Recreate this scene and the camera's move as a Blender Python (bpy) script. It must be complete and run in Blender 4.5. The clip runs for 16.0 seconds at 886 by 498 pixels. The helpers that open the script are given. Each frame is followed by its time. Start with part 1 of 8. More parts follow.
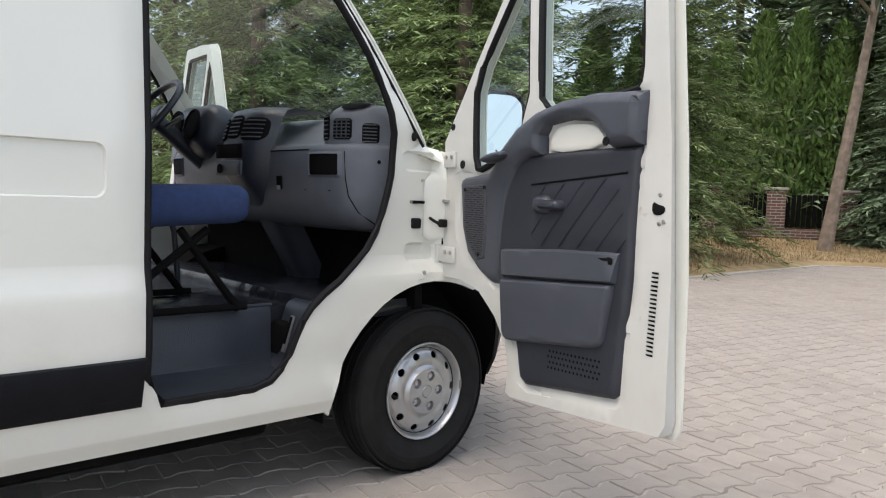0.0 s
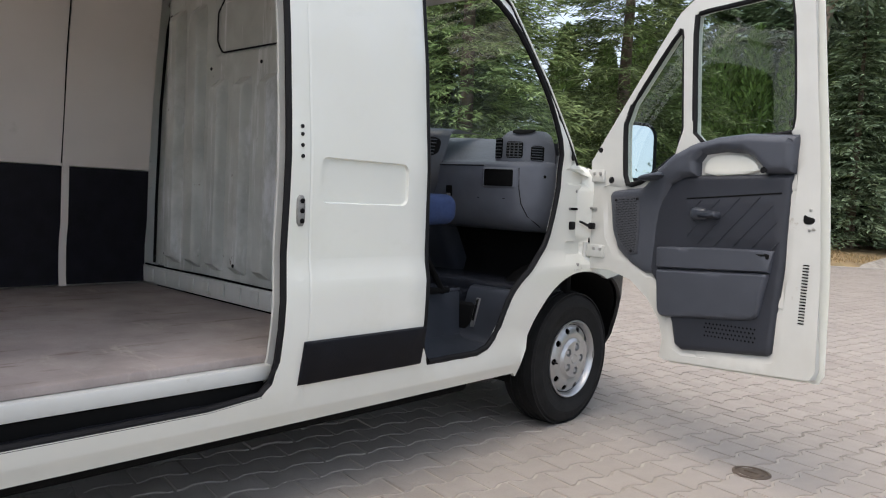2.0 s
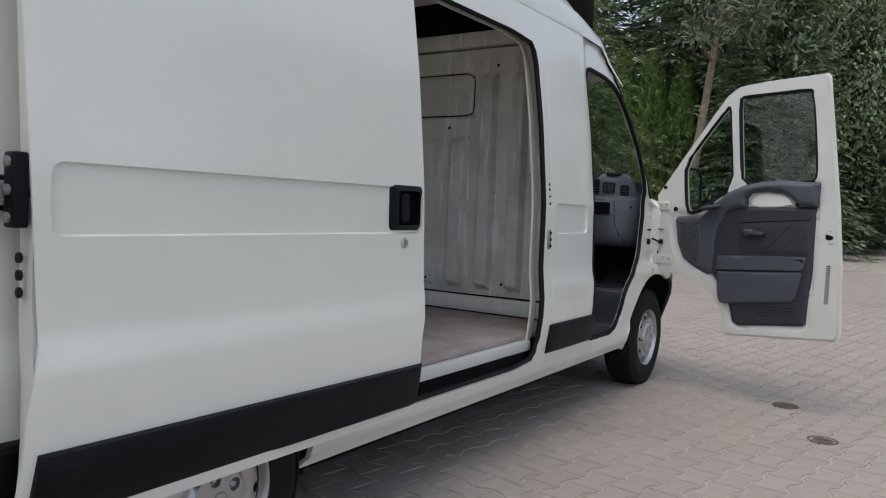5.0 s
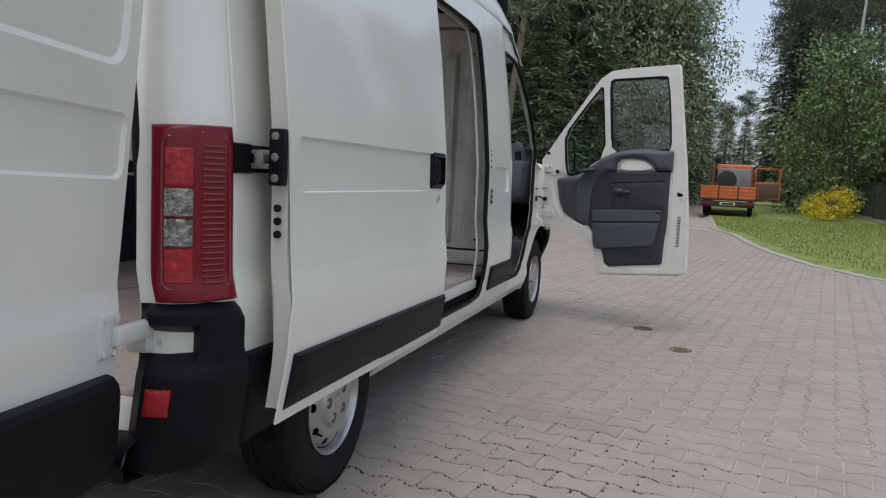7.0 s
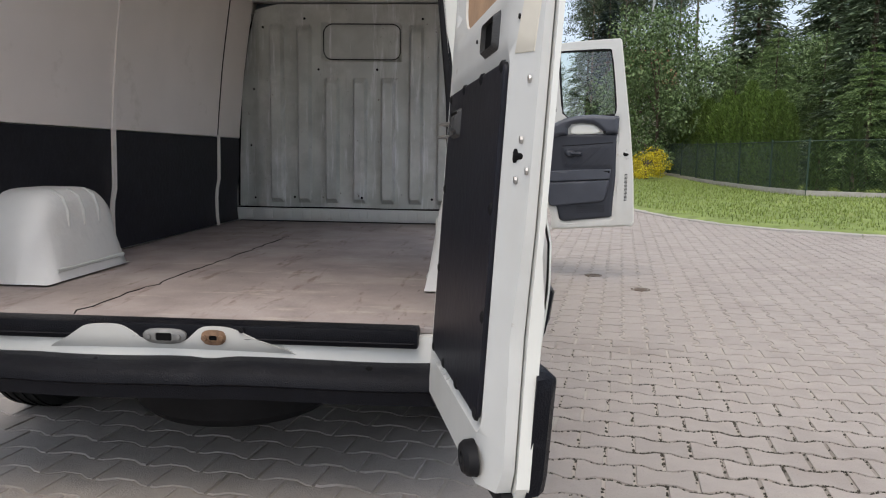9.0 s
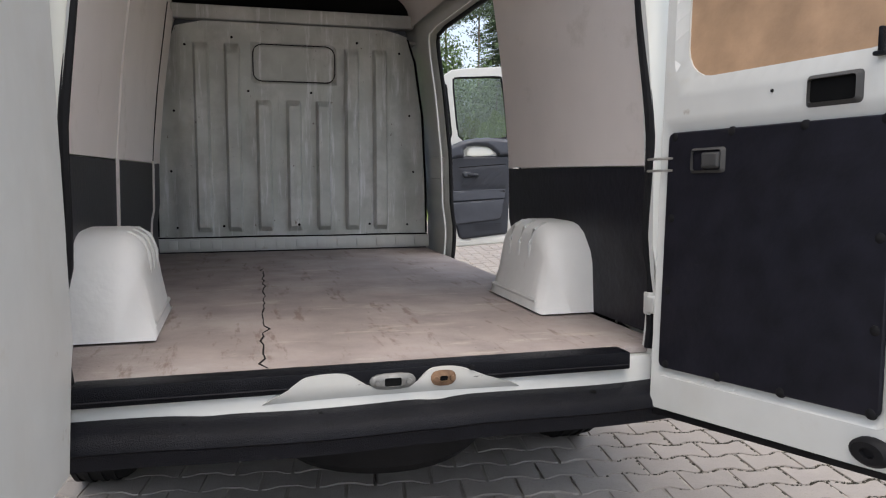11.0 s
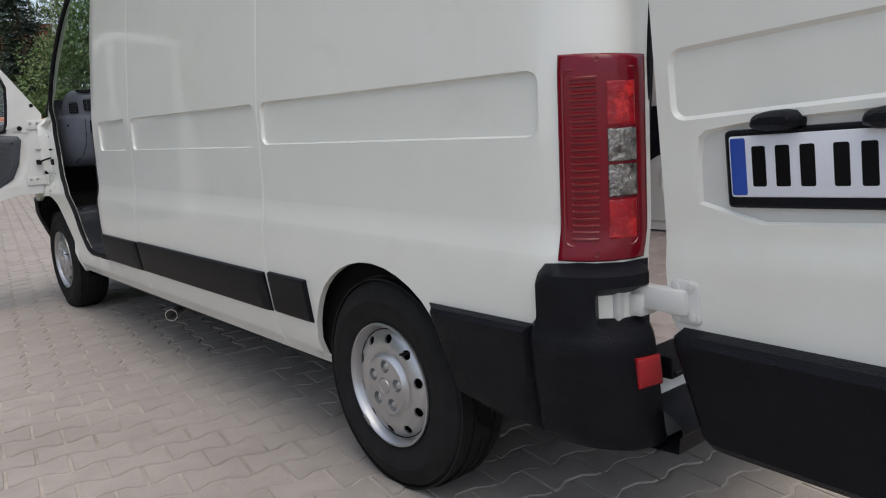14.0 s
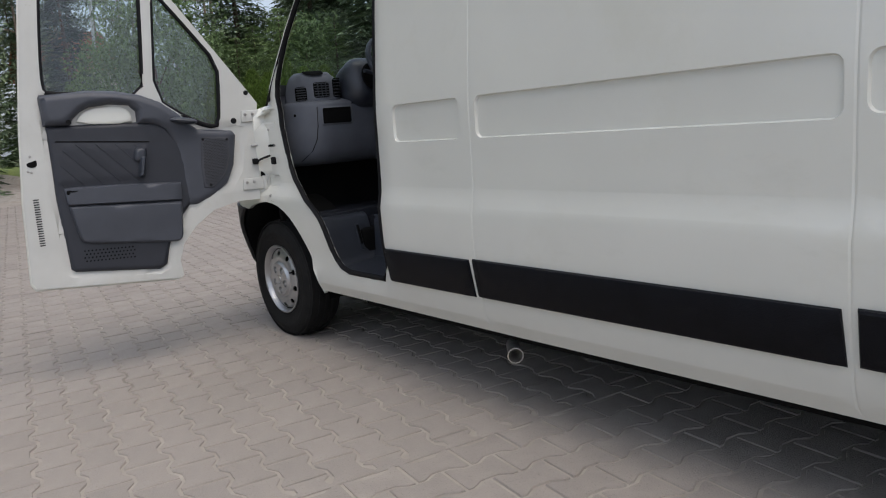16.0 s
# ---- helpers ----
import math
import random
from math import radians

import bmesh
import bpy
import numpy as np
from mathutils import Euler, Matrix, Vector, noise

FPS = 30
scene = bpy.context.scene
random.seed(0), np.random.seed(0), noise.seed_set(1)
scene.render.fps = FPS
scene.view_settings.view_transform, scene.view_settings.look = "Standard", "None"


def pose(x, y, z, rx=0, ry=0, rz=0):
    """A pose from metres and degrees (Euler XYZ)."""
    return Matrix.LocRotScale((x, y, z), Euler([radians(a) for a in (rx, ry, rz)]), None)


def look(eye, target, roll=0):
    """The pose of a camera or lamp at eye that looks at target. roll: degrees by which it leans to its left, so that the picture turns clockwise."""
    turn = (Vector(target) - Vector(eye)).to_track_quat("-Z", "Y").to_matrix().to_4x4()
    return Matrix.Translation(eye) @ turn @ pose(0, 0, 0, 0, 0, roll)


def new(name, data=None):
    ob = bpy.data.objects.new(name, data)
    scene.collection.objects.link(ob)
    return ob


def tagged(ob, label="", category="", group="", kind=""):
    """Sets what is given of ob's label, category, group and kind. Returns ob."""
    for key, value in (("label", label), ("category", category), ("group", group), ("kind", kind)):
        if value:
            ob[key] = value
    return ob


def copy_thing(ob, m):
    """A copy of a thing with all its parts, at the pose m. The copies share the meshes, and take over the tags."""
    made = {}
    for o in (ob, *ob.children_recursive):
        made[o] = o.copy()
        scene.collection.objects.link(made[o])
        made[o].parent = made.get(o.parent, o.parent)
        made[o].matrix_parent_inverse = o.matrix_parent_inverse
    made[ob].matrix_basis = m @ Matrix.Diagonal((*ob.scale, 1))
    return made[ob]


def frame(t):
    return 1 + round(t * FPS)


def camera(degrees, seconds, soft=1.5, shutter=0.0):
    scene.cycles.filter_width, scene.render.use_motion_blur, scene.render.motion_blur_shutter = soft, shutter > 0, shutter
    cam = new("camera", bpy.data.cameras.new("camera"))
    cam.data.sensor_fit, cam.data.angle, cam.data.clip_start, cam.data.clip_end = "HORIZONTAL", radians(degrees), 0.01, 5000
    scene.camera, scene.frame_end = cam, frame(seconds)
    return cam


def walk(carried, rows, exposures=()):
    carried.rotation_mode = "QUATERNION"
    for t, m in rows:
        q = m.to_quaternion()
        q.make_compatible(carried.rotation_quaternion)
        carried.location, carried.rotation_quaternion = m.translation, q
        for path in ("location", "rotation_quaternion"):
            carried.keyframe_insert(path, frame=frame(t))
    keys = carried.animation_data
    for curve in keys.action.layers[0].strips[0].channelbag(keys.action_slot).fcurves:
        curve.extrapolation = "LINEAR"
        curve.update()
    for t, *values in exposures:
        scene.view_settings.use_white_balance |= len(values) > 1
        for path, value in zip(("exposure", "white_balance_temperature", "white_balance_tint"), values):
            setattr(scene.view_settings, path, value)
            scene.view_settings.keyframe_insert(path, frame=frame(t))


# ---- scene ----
from mathutils import geometry

cam = camera(61.4, 16.0, soft=1.15)
EXPOSURES = [(t, stops, kelvin, 10.0) for t, stops, kelvin in ((0.0, 1.32, 6850), (0.5, 1.2, 6800), (1.0, 1.1, 6800), (2.0, 1.24, 6750), (3.0, 1.2, 6700), (3.5, 0.95, 6600), (6.0, 0.62, 6550), (7.0, 0.58, 6550), (8.5, 0.82, 6600), (9.0, 1.02, 6650), (10.0, 1.25, 6650), (12.5, 1.04, 6600), (14.0, 0.76, 6550), (16.0, 0.58, 6550))]
PATH = [
    (0, (3.122, 1.769, 1.084), (1.655, 3.121, 0.95), 2.1),
    (0.5, (3.109, 1.5, 1.09), (1.665, 2.877, 0.956), 1.8),
    (1, (3.058, 1.228, 1.098), (1.656, 2.647, 0.959), 1.4),
    (1.5, (3.043, 0.864, 1.102), (1.67, 2.311, 0.962), 1.9),
    (2, (2.952, 0.555, 1.093), (1.597, 2.018, 0.954), 3.0),
    (2.5, (2.877, 0.272, 1.126), (1.543, 1.757, 0.997), 3.7),
    (3, (2.922, -0.078, 1.172), (1.632, 1.445, 1.041), 3.5),
    (3.5, (2.837, -0.367, 1.164), (1.567, 1.173, 1.044), 3.6),
    (3.7, (2.803, -0.482, 1.167), (1.537, 1.063, 1.051), 3.5),
    (5.8, (2.438, -1.83, 1.128), (1.498, -0.071, 0.986), 1.6),
    (6, (2.393, -1.917, 1.112), (1.496, -0.137, 0.952), 1.5),
    (6.5, (2.263, -2.086, 1.105), (1.507, -0.245, 0.908), 2.2),
    (7, (2.107, -2.348, 1.13), (1.496, -0.454, 0.937), 2.7),
    (7.5, (1.894, -2.562, 1.082), (1.338, -0.651, 0.884), 2.4),
    (8, (1.628, -2.716, 1.06), (1.174, -0.782, 0.827), 2.9),
    (8.5, (1.296, -2.873, 1.052), (1.094, -0.898, 0.81), 2.1),
    (9, (0.938, -2.942, 1.055), (0.808, -0.962, 0.803), 0.9),
    (9.5, (0.582, -2.968, 1.077), (0.636, -0.984, 0.831), 0.8),
    (10, (0.257, -3.02, 1.102), (0.521, -1.051, 0.871), 0.2),
    (10.2, (0.13, -2.997, 1.096), (0.461, -1.037, 0.879), 0.0),
    (12.3, (-1.227, -2.634, 1.094), (-0.128, -0.974, 0.898), 2.2),
    (12.5, (-1.341, -2.582, 1.105), (-0.121, -1.01, 0.902), 1.9),
    (13, (-1.631, -2.361, 1.097), (-0.367, -0.83, 0.859), -0.4),
    (13.5, (-1.934, -2.082, 1.091), (-0.658, -0.568, 0.812), -2.3),
    (14, (-2.232, -1.779, 1.11), (-0.955, -0.277, 0.769), -3.4),
    (14.5, (-2.44, -1.38, 1.102), (-1.18, 0.133, 0.752), -3.2),
    (15, (-2.617, -0.963, 1.118), (-1.361, 0.552, 0.761), -3.0),
    (15.5, (-2.735, -0.528, 1.125), (-1.495, 1.004, 0.786), -4.1),
    (16, (-2.811, -0.086, 1.121), (-1.577, 1.452, 0.785), -4.7),
]
walk(cam, [(t, look(eye, target, roll)) for t, eye, target, roll in PATH], EXPOSURES)

# ---- world and sun: bright overcast afternoon ----
world = bpy.data.worlds.new("sky")
scene.world = world
world.use_nodes = True
wn = world.node_tree
sky = wn.nodes.new("ShaderNodeTexSky")
sky.sky_type, sky.sun_disc = "NISHITA", False
sky.sun_elevation, sky.sun_rotation = radians(68), radians(185)
sky.air_density, sky.dust_density, sky.ozone_density = 1.0, 4.5, 1.0
wn.nodes["Background"].inputs[1].default_value = 0.15
cloud = wn.nodes.new("ShaderNodeMixRGB")
cloud.inputs[0].default_value, cloud.inputs[2].default_value = 0.5, (2.95, 3.25, 3.8, 1)
wn.links.new(sky.outputs[0], cloud.inputs[1])
wn.links.new(cloud.outputs[0], wn.nodes["Background"].inputs[0])
sun = new("sun", bpy.data.lights.new("sun", "SUN"))
sun.data.energy, sun.data.angle, sun.data.color = 0.5, radians(60), (1.0, 0.96, 0.9)
sun.matrix_world = look((0, 0, 20), (0 - 8 * math.sin(radians(185)), 0 - 8 * math.cos(radians(185)), 20 - 8 * math.tan(radians(68))))


# ---- materials ----
def mat(name, rgb, rough=0.5, metal=0.0, var=0.08, scale=6.0, bump=0.0, bscale=60.0, spec=0.5, coat=0.0, dirt_or_glint=None, spot_scale=2.5, spot_at=0.6):
    """A procedural surface: base colour with two scales of variation, optional stains or painted glints, and fine
    relief.
    """
    m = bpy.data.materials.new(name)
    m.use_nodes = True
    nt = m.node_tree
    b = nt.nodes["Principled BSDF"]
    co = nt.nodes.new("ShaderNodeTexCoord")
    n1 = nt.nodes.new("ShaderNodeTexNoise")
    n1.inputs["Scale"].default_value, n1.inputs["Detail"].default_value = scale, 6.0
    nt.links.new(co.outputs["Object"], n1.inputs["Vector"])
    ramp = nt.nodes.new("ShaderNodeValToRGB")
    ramp.color_ramp.elements[0].position, ramp.color_ramp.elements[1].position = 0.3, 0.72
    ramp.color_ramp.elements[0].color = (*[c * (1 - var) for c in rgb], 1)
    ramp.color_ramp.elements[1].color = (*[min(1, c * (1 + var)) for c in rgb], 1)
    nt.links.new(n1.outputs["Fac"], ramp.inputs[0])
    out = ramp.outputs[0]
    if dirt_or_glint:
        n2 = nt.nodes.new("ShaderNodeTexNoise")
        n2.inputs["Scale"].default_value, n2.inputs["Detail"].default_value, n2.inputs["Roughness"].default_value = spot_scale, 9.0, 0.65
        nt.links.new(co.outputs["Object"], n2.inputs["Vector"])
        r2 = nt.nodes.new("ShaderNodeValToRGB")
        r2.color_ramp.elements[0].position, r2.color_ramp.elements[1].position = spot_at, spot_at + 0.2
        nt.links.new(n2.outputs["Fac"], r2.inputs[0])
        mx = nt.nodes.new("ShaderNodeMixRGB")
        mx.inputs[2].default_value = (*dirt_or_glint, 1)
        nt.links.new(r2.outputs[0], mx.inputs[0])
        nt.links.new(out, mx.inputs[1])
        out = mx.outputs[0]
    nt.links.new(out, b.inputs["Base Color"])
    b.inputs["Metallic"].default_value, b.inputs["Roughness"].default_value = metal, rough
    b.inputs["Specular IOR Level"].default_value = spec
    b.inputs["Coat Weight"].default_value, b.inputs["Coat Roughness"].default_value = coat, 0.06
    if bump:
        n3 = nt.nodes.new("ShaderNodeTexNoise")
        n3.inputs["Scale"].default_value, n3.inputs["Detail"].default_value = bscale, 4.0
        nt.links.new(co.outputs["Object"], n3.inputs["Vector"])
        bp = nt.nodes.new("ShaderNodeBump")
        bp.inputs["Strength"].default_value, bp.inputs["Distance"].default_value = bump, 0.01
        nt.links.new(n3.outputs["Fac"], bp.inputs["Height"])
        nt.links.new(bp.outputs[0], b.inputs["Normal"])
    return m


PAINT = mat("white_paint", (0.715, 0.72, 0.66), 0.3, var=0.02, scale=3, coat=0.7, dirt_or_glint=(0.67, 0.67, 0.595), spot_scale=1.6, spot_at=0.55)
JAMB = mat("white_jamb_paint", (0.565, 0.57, 0.54), 0.4, var=0.04, scale=8, dirt_or_glint=(0.5, 0.48, 0.42), spot_scale=6, spot_at=0.62)
BLACKPL = mat("black_textured_plastic", (0.0055, 0.006, 0.0085), 0.4, var=0.2, scale=14, bump=0.35, bscale=260, spec=0.14)
GREYPL = mat("grey_cab_plastic", (0.056, 0.062, 0.078), 0.45, var=0.08, scale=10, bump=0.2, bscale=400)
DASHPL = mat("dark_grey_dash_plastic", (0.115, 0.124, 0.145), 0.45, var=0.1, scale=10, bump=0.2, bscale=400, spec=0.4)
CARD = mat("dark_door_vinyl", (0.021, 0.024, 0.033), 0.5, var=0.1, scale=10, bump=0.2, bscale=300)
CABMAT = mat("dark_cab_moulding", (0.034, 0.039, 0.05), 0.33, var=0.15, scale=8, bump=0.2, bscale=200, spec=0.5)
FRONTPL = mat("faded_grey_bumper_plastic", (0.055, 0.055, 0.054), 0.55, var=0.12, scale=9, bump=0.25, bscale=400, spec=0.3)
RUBBER = mat("black_rubber", (0.010, 0.010, 0.011), 0.6, var=0.2, scale=20, spec=0.15)
TYRE = mat("tyre_rubber", (0.013, 0.013, 0.013), 0.8, var=0.25, scale=15, bump=0.3, bscale=150, dirt_or_glint=(0.028, 0.026, 0.024), spot_scale=5, spot_at=0.64, spec=0.2)
SILVER = mat("silver_wheel_paint", (0.46, 0.465, 0.47), 0.33, 0.8, var=0.06, scale=12)
STEEL = mat("bare_steel", (0.45, 0.44, 0.42), 0.4, 0.8, var=0.2, scale=25, dirt_or_glint=(0.2, 0.13, 0.08), spot_scale=20)
UNDER = mat("underbody_black", (0.006, 0.006, 0.006), 0.85, var=0.3, scale=6, spec=0.1)
DULLZINC = mat("dull_zinc_plate", (0.22, 0.22, 0.21), 0.55, 0.4, var=0.25, scale=40)
RUSTY = mat("rusty_steel_plate", (0.2, 0.12, 0.07), 0.75, 0.2, var=0.4, scale=40)
WOOD = mat("worn_plywood_floor", (0.315, 0.27, 0.252), 0.75, var=0.2, scale=5, bump=0.25, bscale=70, dirt_or_glint=(0.39, 0.35, 0.33), spot_scale=2.2, spot_at=0.5)
LINING = mat("cream_plywood_lining", (0.765, 0.71, 0.665), 0.7, var=0.04, scale=3, dirt_or_glint=(0.5, 0.46, 0.39), spot_scale=2.2, spot_at=0.62)
BLACKLIN = mat("black_plywood_lining", (0.0105, 0.0105, 0.0155), 0.42, var=0.3, scale=12, bump=0.12, bscale=40, spec=0.2)
BULK = mat("scuffed_grey_bulkhead", (0.5, 0.515, 0.48), 0.32, var=0.15, scale=5, dirt_or_glint=(0.66, 0.66, 0.63), spot_scale=3.0, spot_at=0.5)
PLYWIN = mat("raw_plywood_blank", (0.42, 0.27, 0.16), 0.7, var=0.2, scale=8, bump=0.15, bscale=50, dirt_or_glint=(0.28, 0.16, 0.09), spot_scale=5)
BLUEFAB = mat("blue_seat_fabric", (0.024, 0.046, 0.125), 0.9, var=0.15, scale=40, bump=0.4, bscale=500)
ORANGE = mat("orange_truck_paint", (0.55, 0.13, 0.03), 0.5, var=0.12, scale=4, dirt_or_glint=(0.3, 0.1, 0.05), spot_scale=3)
KERB = mat("concrete_kerb", (0.36, 0.34, 0.31), 0.85, var=0.1, scale=8, bump=0.4, bscale=90)


def scuffs(m, stretch, rgb, at=0.58, width=0.06, amount=0.8):
    """Adds drawn-out scrape marks over a material's base colour."""
    nt = m.node_tree
    b = nt.nodes["Principled BSDF"]
    src = b.inputs["Base Color"].links[0].from_socket
    co, mp, nz, rp, mx = (nt.nodes.new("ShaderNode" + k) for k in ("TexCoord", "Mapping", "TexNoise", "ValToRGB", "MixRGB"))
    mp.inputs["Scale"].default_value = stretch
    nz.inputs["Scale"].default_value, nz.inputs["Detail"].default_value, nz.inputs["Roughness"].default_value = 1.0, 10.0, 0.7
    rp.color_ramp.elements[0].position, rp.color_ramp.elements[1].position = at, at + width
    rp.color_ramp.elements[1].color = (amount, amount, amount, 1)
    mx.inputs[2].default_value = (*rgb, 1)
    nt.links.new(co.outputs["Object"], mp.inputs[0])
    nt.links.new(mp.outputs[0], nz.inputs["Vector"])
    nt.links.new(nz.outputs["Fac"], rp.inputs[0])
    nt.links.new(rp.outputs[0], mx.inputs[0])
    nt.links.new(src, mx.inputs[1])
    nt.links.new(mx.outputs[0], b.inputs["Base Color"])


scuffs(WOOD, (14, 2.5, 1), (0.17, 0.12, 0.095), 0.57, 0.08, 0.7)
scuffs(WOOD, (3, 9, 1), (0.50, 0.44, 0.38), 0.58, 0.1, 0.6)
scuffs(WOOD, (40, 6, 1), (0.10, 0.07, 0.055), 0.66, 0.03, 0.8)
scuffs(BULK, (9, 1, 1.6), (0.33, 0.34, 0.29), 0.57, 0.14, 0.6)
scuffs(BULK, (24, 1, 2.2), (0.78, 0.78, 0.79), 0.55, 0.12, 0.8)
scuffs(BULK, (22, 1, 16), (0.13, 0.1, 0.08), 0.66, 0.03, 0.9)
scuffs(LINING, (1, 2.2, 3.5), (0.5, 0.45, 0.38), 0.6, 0.12, 0.5)
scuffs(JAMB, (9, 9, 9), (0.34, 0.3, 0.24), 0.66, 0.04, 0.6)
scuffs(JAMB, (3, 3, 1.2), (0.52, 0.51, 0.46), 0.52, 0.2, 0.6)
scuffs(PAINT, (2.0, 2.0, 5.0), (0.56, 0.56, 0.49), 0.58, 0.2, 0.35)
scuffs(PAINT, (30, 30, 30), (0.4, 0.37, 0.3), 0.74, 0.02, 0.5)
scuffs(BLACKPL, (5, 5, 26), (0.022, 0.022, 0.025), 0.58, 0.12, 0.5)
scuffs(BLACKPL, (60, 60, 60), (0.03, 0.03, 0.032), 0.68, 0.04, 0.5)
scuffs(BLACKLIN, (1, 3, 12), (0.05, 0.05, 0.05), 0.66, 0.06, 0.6)


def glass(name, tint):
    """Thin window glass: clear, with a mirror gloss that grows towards grazing views."""
    m = bpy.data.materials.new(name)
    m.use_nodes = True
    nt = m.node_tree
    nt.nodes.remove(nt.nodes["Principled BSDF"])
    tr, gl, lw, pw, ml, mx = (nt.nodes.new("ShaderNode" + k) for k in ("BsdfTransparent", "BsdfGlossy", "LayerWeight", "Math", "Math", "MixShader"))
    tr.inputs[0].default_value, gl.inputs["Roughness"].default_value, lw.inputs[0].default_value = (*tint, 1), 0.02, 0.5
    pw.operation, pw.inputs[1].default_value = "POWER", 4.0
    ml.operation, ml.inputs[1].default_value, ml.inputs[2].default_value = "MULTIPLY_ADD", 0.6, 0.09
    nt.links.new(lw.outputs["Facing"], pw.inputs[0])
    nt.links.new(pw.outputs[0], ml.inputs[0])
    nt.links.new(ml.outputs[0], mx.inputs[0])
    nt.links.new(tr.outputs[0], mx.inputs[1])
    nt.links.new(gl.outputs[0], mx.inputs[2])
    nt.links.new(mx.outputs[0], nt.nodes["Material Output"].inputs[0])
    return m


GLASS = glass("window_glass", (0.78, 0.86, 0.83))
REDLENS = mat("red_lamp_plastic", (0.16, 0.003, 0.012), 0.12, var=0.1, scale=30, spec=0.35)
CLEARLENS = mat("clear_lamp_lens", (0.27, 0.255, 0.235), 0.12, 0.75, var=0.55, scale=60, bump=0.8, bscale=70, dirt_or_glint=(0.05, 0.035, 0.03), spot_scale=34, spot_at=0.5)
MIRROR = mat("mirror_glass", (0.85, 0.9, 0.92), 0.02, 1.0, var=0.01)


# ---- mesh helpers ----
def obj(name, bm, material, parent=None, label="", angle=35):
    bmesh.ops.recalc_face_normals(bm, faces=bm.faces)
    me = bpy.data.meshes.new(name)
    bm.to_mesh(me)
    bm.free()
    me.polygons.foreach_set("use_smooth", [True] * len(me.polygons))
    me.set_sharp_from_angle(angle=radians(angle))
    for m in material if isinstance(material, (list, tuple)) else (material,):
        me.materials.append(m)
    ob = new(name, me)
    ob.parent = parent
    if label:
        ob["label"] = label
    return ob


def part(name, bm, material, parent, label="", angle=35):
    return obj(name, bm, material, parent, label, angle)


def thing(name, label, category, group="", kind=""):
    return tagged(new(name), label, category, group, kind)


def box(bm, lo, hi, bevel=0.0, seg=2, m=None):
    """Adds a bevelled box to bm; m: a pose applied to it."""
    sub = bmesh.new()
    bmesh.ops.create_cube(sub, size=1.0)
    for v in sub.verts:
        v.co = Vector([lo[i] + (v.co[i] + 0.5) * (hi[i] - lo[i]) for i in range(3)])
    if bevel:
        bmesh.ops.bevel(sub, geom=sub.edges[:], offset=bevel, segments=seg, profile=0.5, affect="EDGES")
    merge(bm, sub, m)
    return bm


def merge(bm, sub, m=None):
    vs = [bm.verts.new(m @ v.co if m else v.co) for v in sub.verts]
    sub.verts.index_update()
    for f in sub.faces:
        bm.faces.new([vs[v.index] for v in f.verts])
    sub.free()


def lathe(bm, prof, axis_m, n=40, closed=True):
    """Turns a profile of (radius, height) round local z, placed by axis_m."""
    rings = []
    for r, h in prof:
        rings.append([bm.verts.new(axis_m @ Vector((r * math.cos(2 * math.pi * k / n), r * math.sin(2 * math.pi * k / n), h))) for k in range(n)])
    for a, b in zip(rings, rings[1:]):
        for k in range(n):
            bm.faces.new((a[k], a[(k + 1) % n], b[(k + 1) % n], b[k]))
    if closed:
        for ring in (rings[0], rings[-1]):
            bm.faces.new(ring)


def tube(bm, pts, r, n=8, loop=False):
    """A round tube along points."""
    pts = [Vector(p) for p in pts]
    rings = []
    N = len(pts)
    for i, p in enumerate(pts):
        a = pts[(i - 1) % N] if loop or i else p
        b = pts[(i + 1) % N] if loop or i < N - 1 else p
        t = (b - a).normalized()
        s = t.cross(Vector((0.3, 0.2, 1) if abs(t.z) < 0.9 else (1, 0.2, 0))).normalized()
        q = t.cross(s)
        rr = r[i] if isinstance(r, (list, tuple)) else r
        rings.append([bm.verts.new(p + rr * (math.cos(2 * math.pi * k / n) * s + math.sin(2 * math.pi * k / n) * q)) for k in range(n)])
    for i in range(N if loop else N - 1):
        a, b = rings[i], rings[(i + 1) % N]
        off = 0
        if loop and i == N - 1:
            off = min(range(n), key=lambda o: (a[0].co - b[o].co).length)
        for k in range(n):
            bm.faces.new((a[k], a[(k + 1) % n], b[(k + 1 + off) % n], b[(k + off) % n]))
    if not loop:
        bm.faces.new(rings[0])
        bm.faces.new(rings[-1])


def inside(p, loop):
    x, y = p
    c = False
    for (x1, y1), (x2, y2) in zip(loop, loop[1:] + loop[:1]):
        if (y1 > y) != (y2 > y) and x < (x2 - x1) * (y - y1) / (y2 - y1) + x1:
            c = not c
    return c


def fine(loop, step):
    """The loop with its long edges divided."""
    out = []
    for a, b in zip(loop, loop[1:] + loop[:1]):
        k = max(1, int(math.hypot(b[0] - a[0], b[1] - a[1]) / step))
        out += [(a[0] + (b[0] - a[0]) * i / k, a[1] + (b[1] - a[1]) * i / k) for i in range(k)]
    return out


def rounded(lo, hi, r, n=4):
    (a, b), (c, d) = lo, hi
    out = []
    for cx, cy, t0 in ((c - r, d - r, 0), (a + r, d - r, 90), (a + r, b + r, 180), (c - r, b + r, 270)):
        out += [(cx + r * math.cos(radians(t0 + 90 * i / n)), cy + r * math.sin(radians(t0 + 90 * i / n))) for i in range(n + 1)]
    return out


def smooth_loop(loop, times=2):
    """Chaikin's corner cutting."""
    for _ in range(times):
        loop = [q for a, b in zip(loop, loop[1:] + loop[:1]) for q in ((0.75 * a[0] + 0.25 * b[0], 0.75 * a[1] + 0.25 * b[1]), (0.25 * a[0] + 0.75 * b[0], 0.25 * a[1] + 0.75 * b[1]))]
    return loop


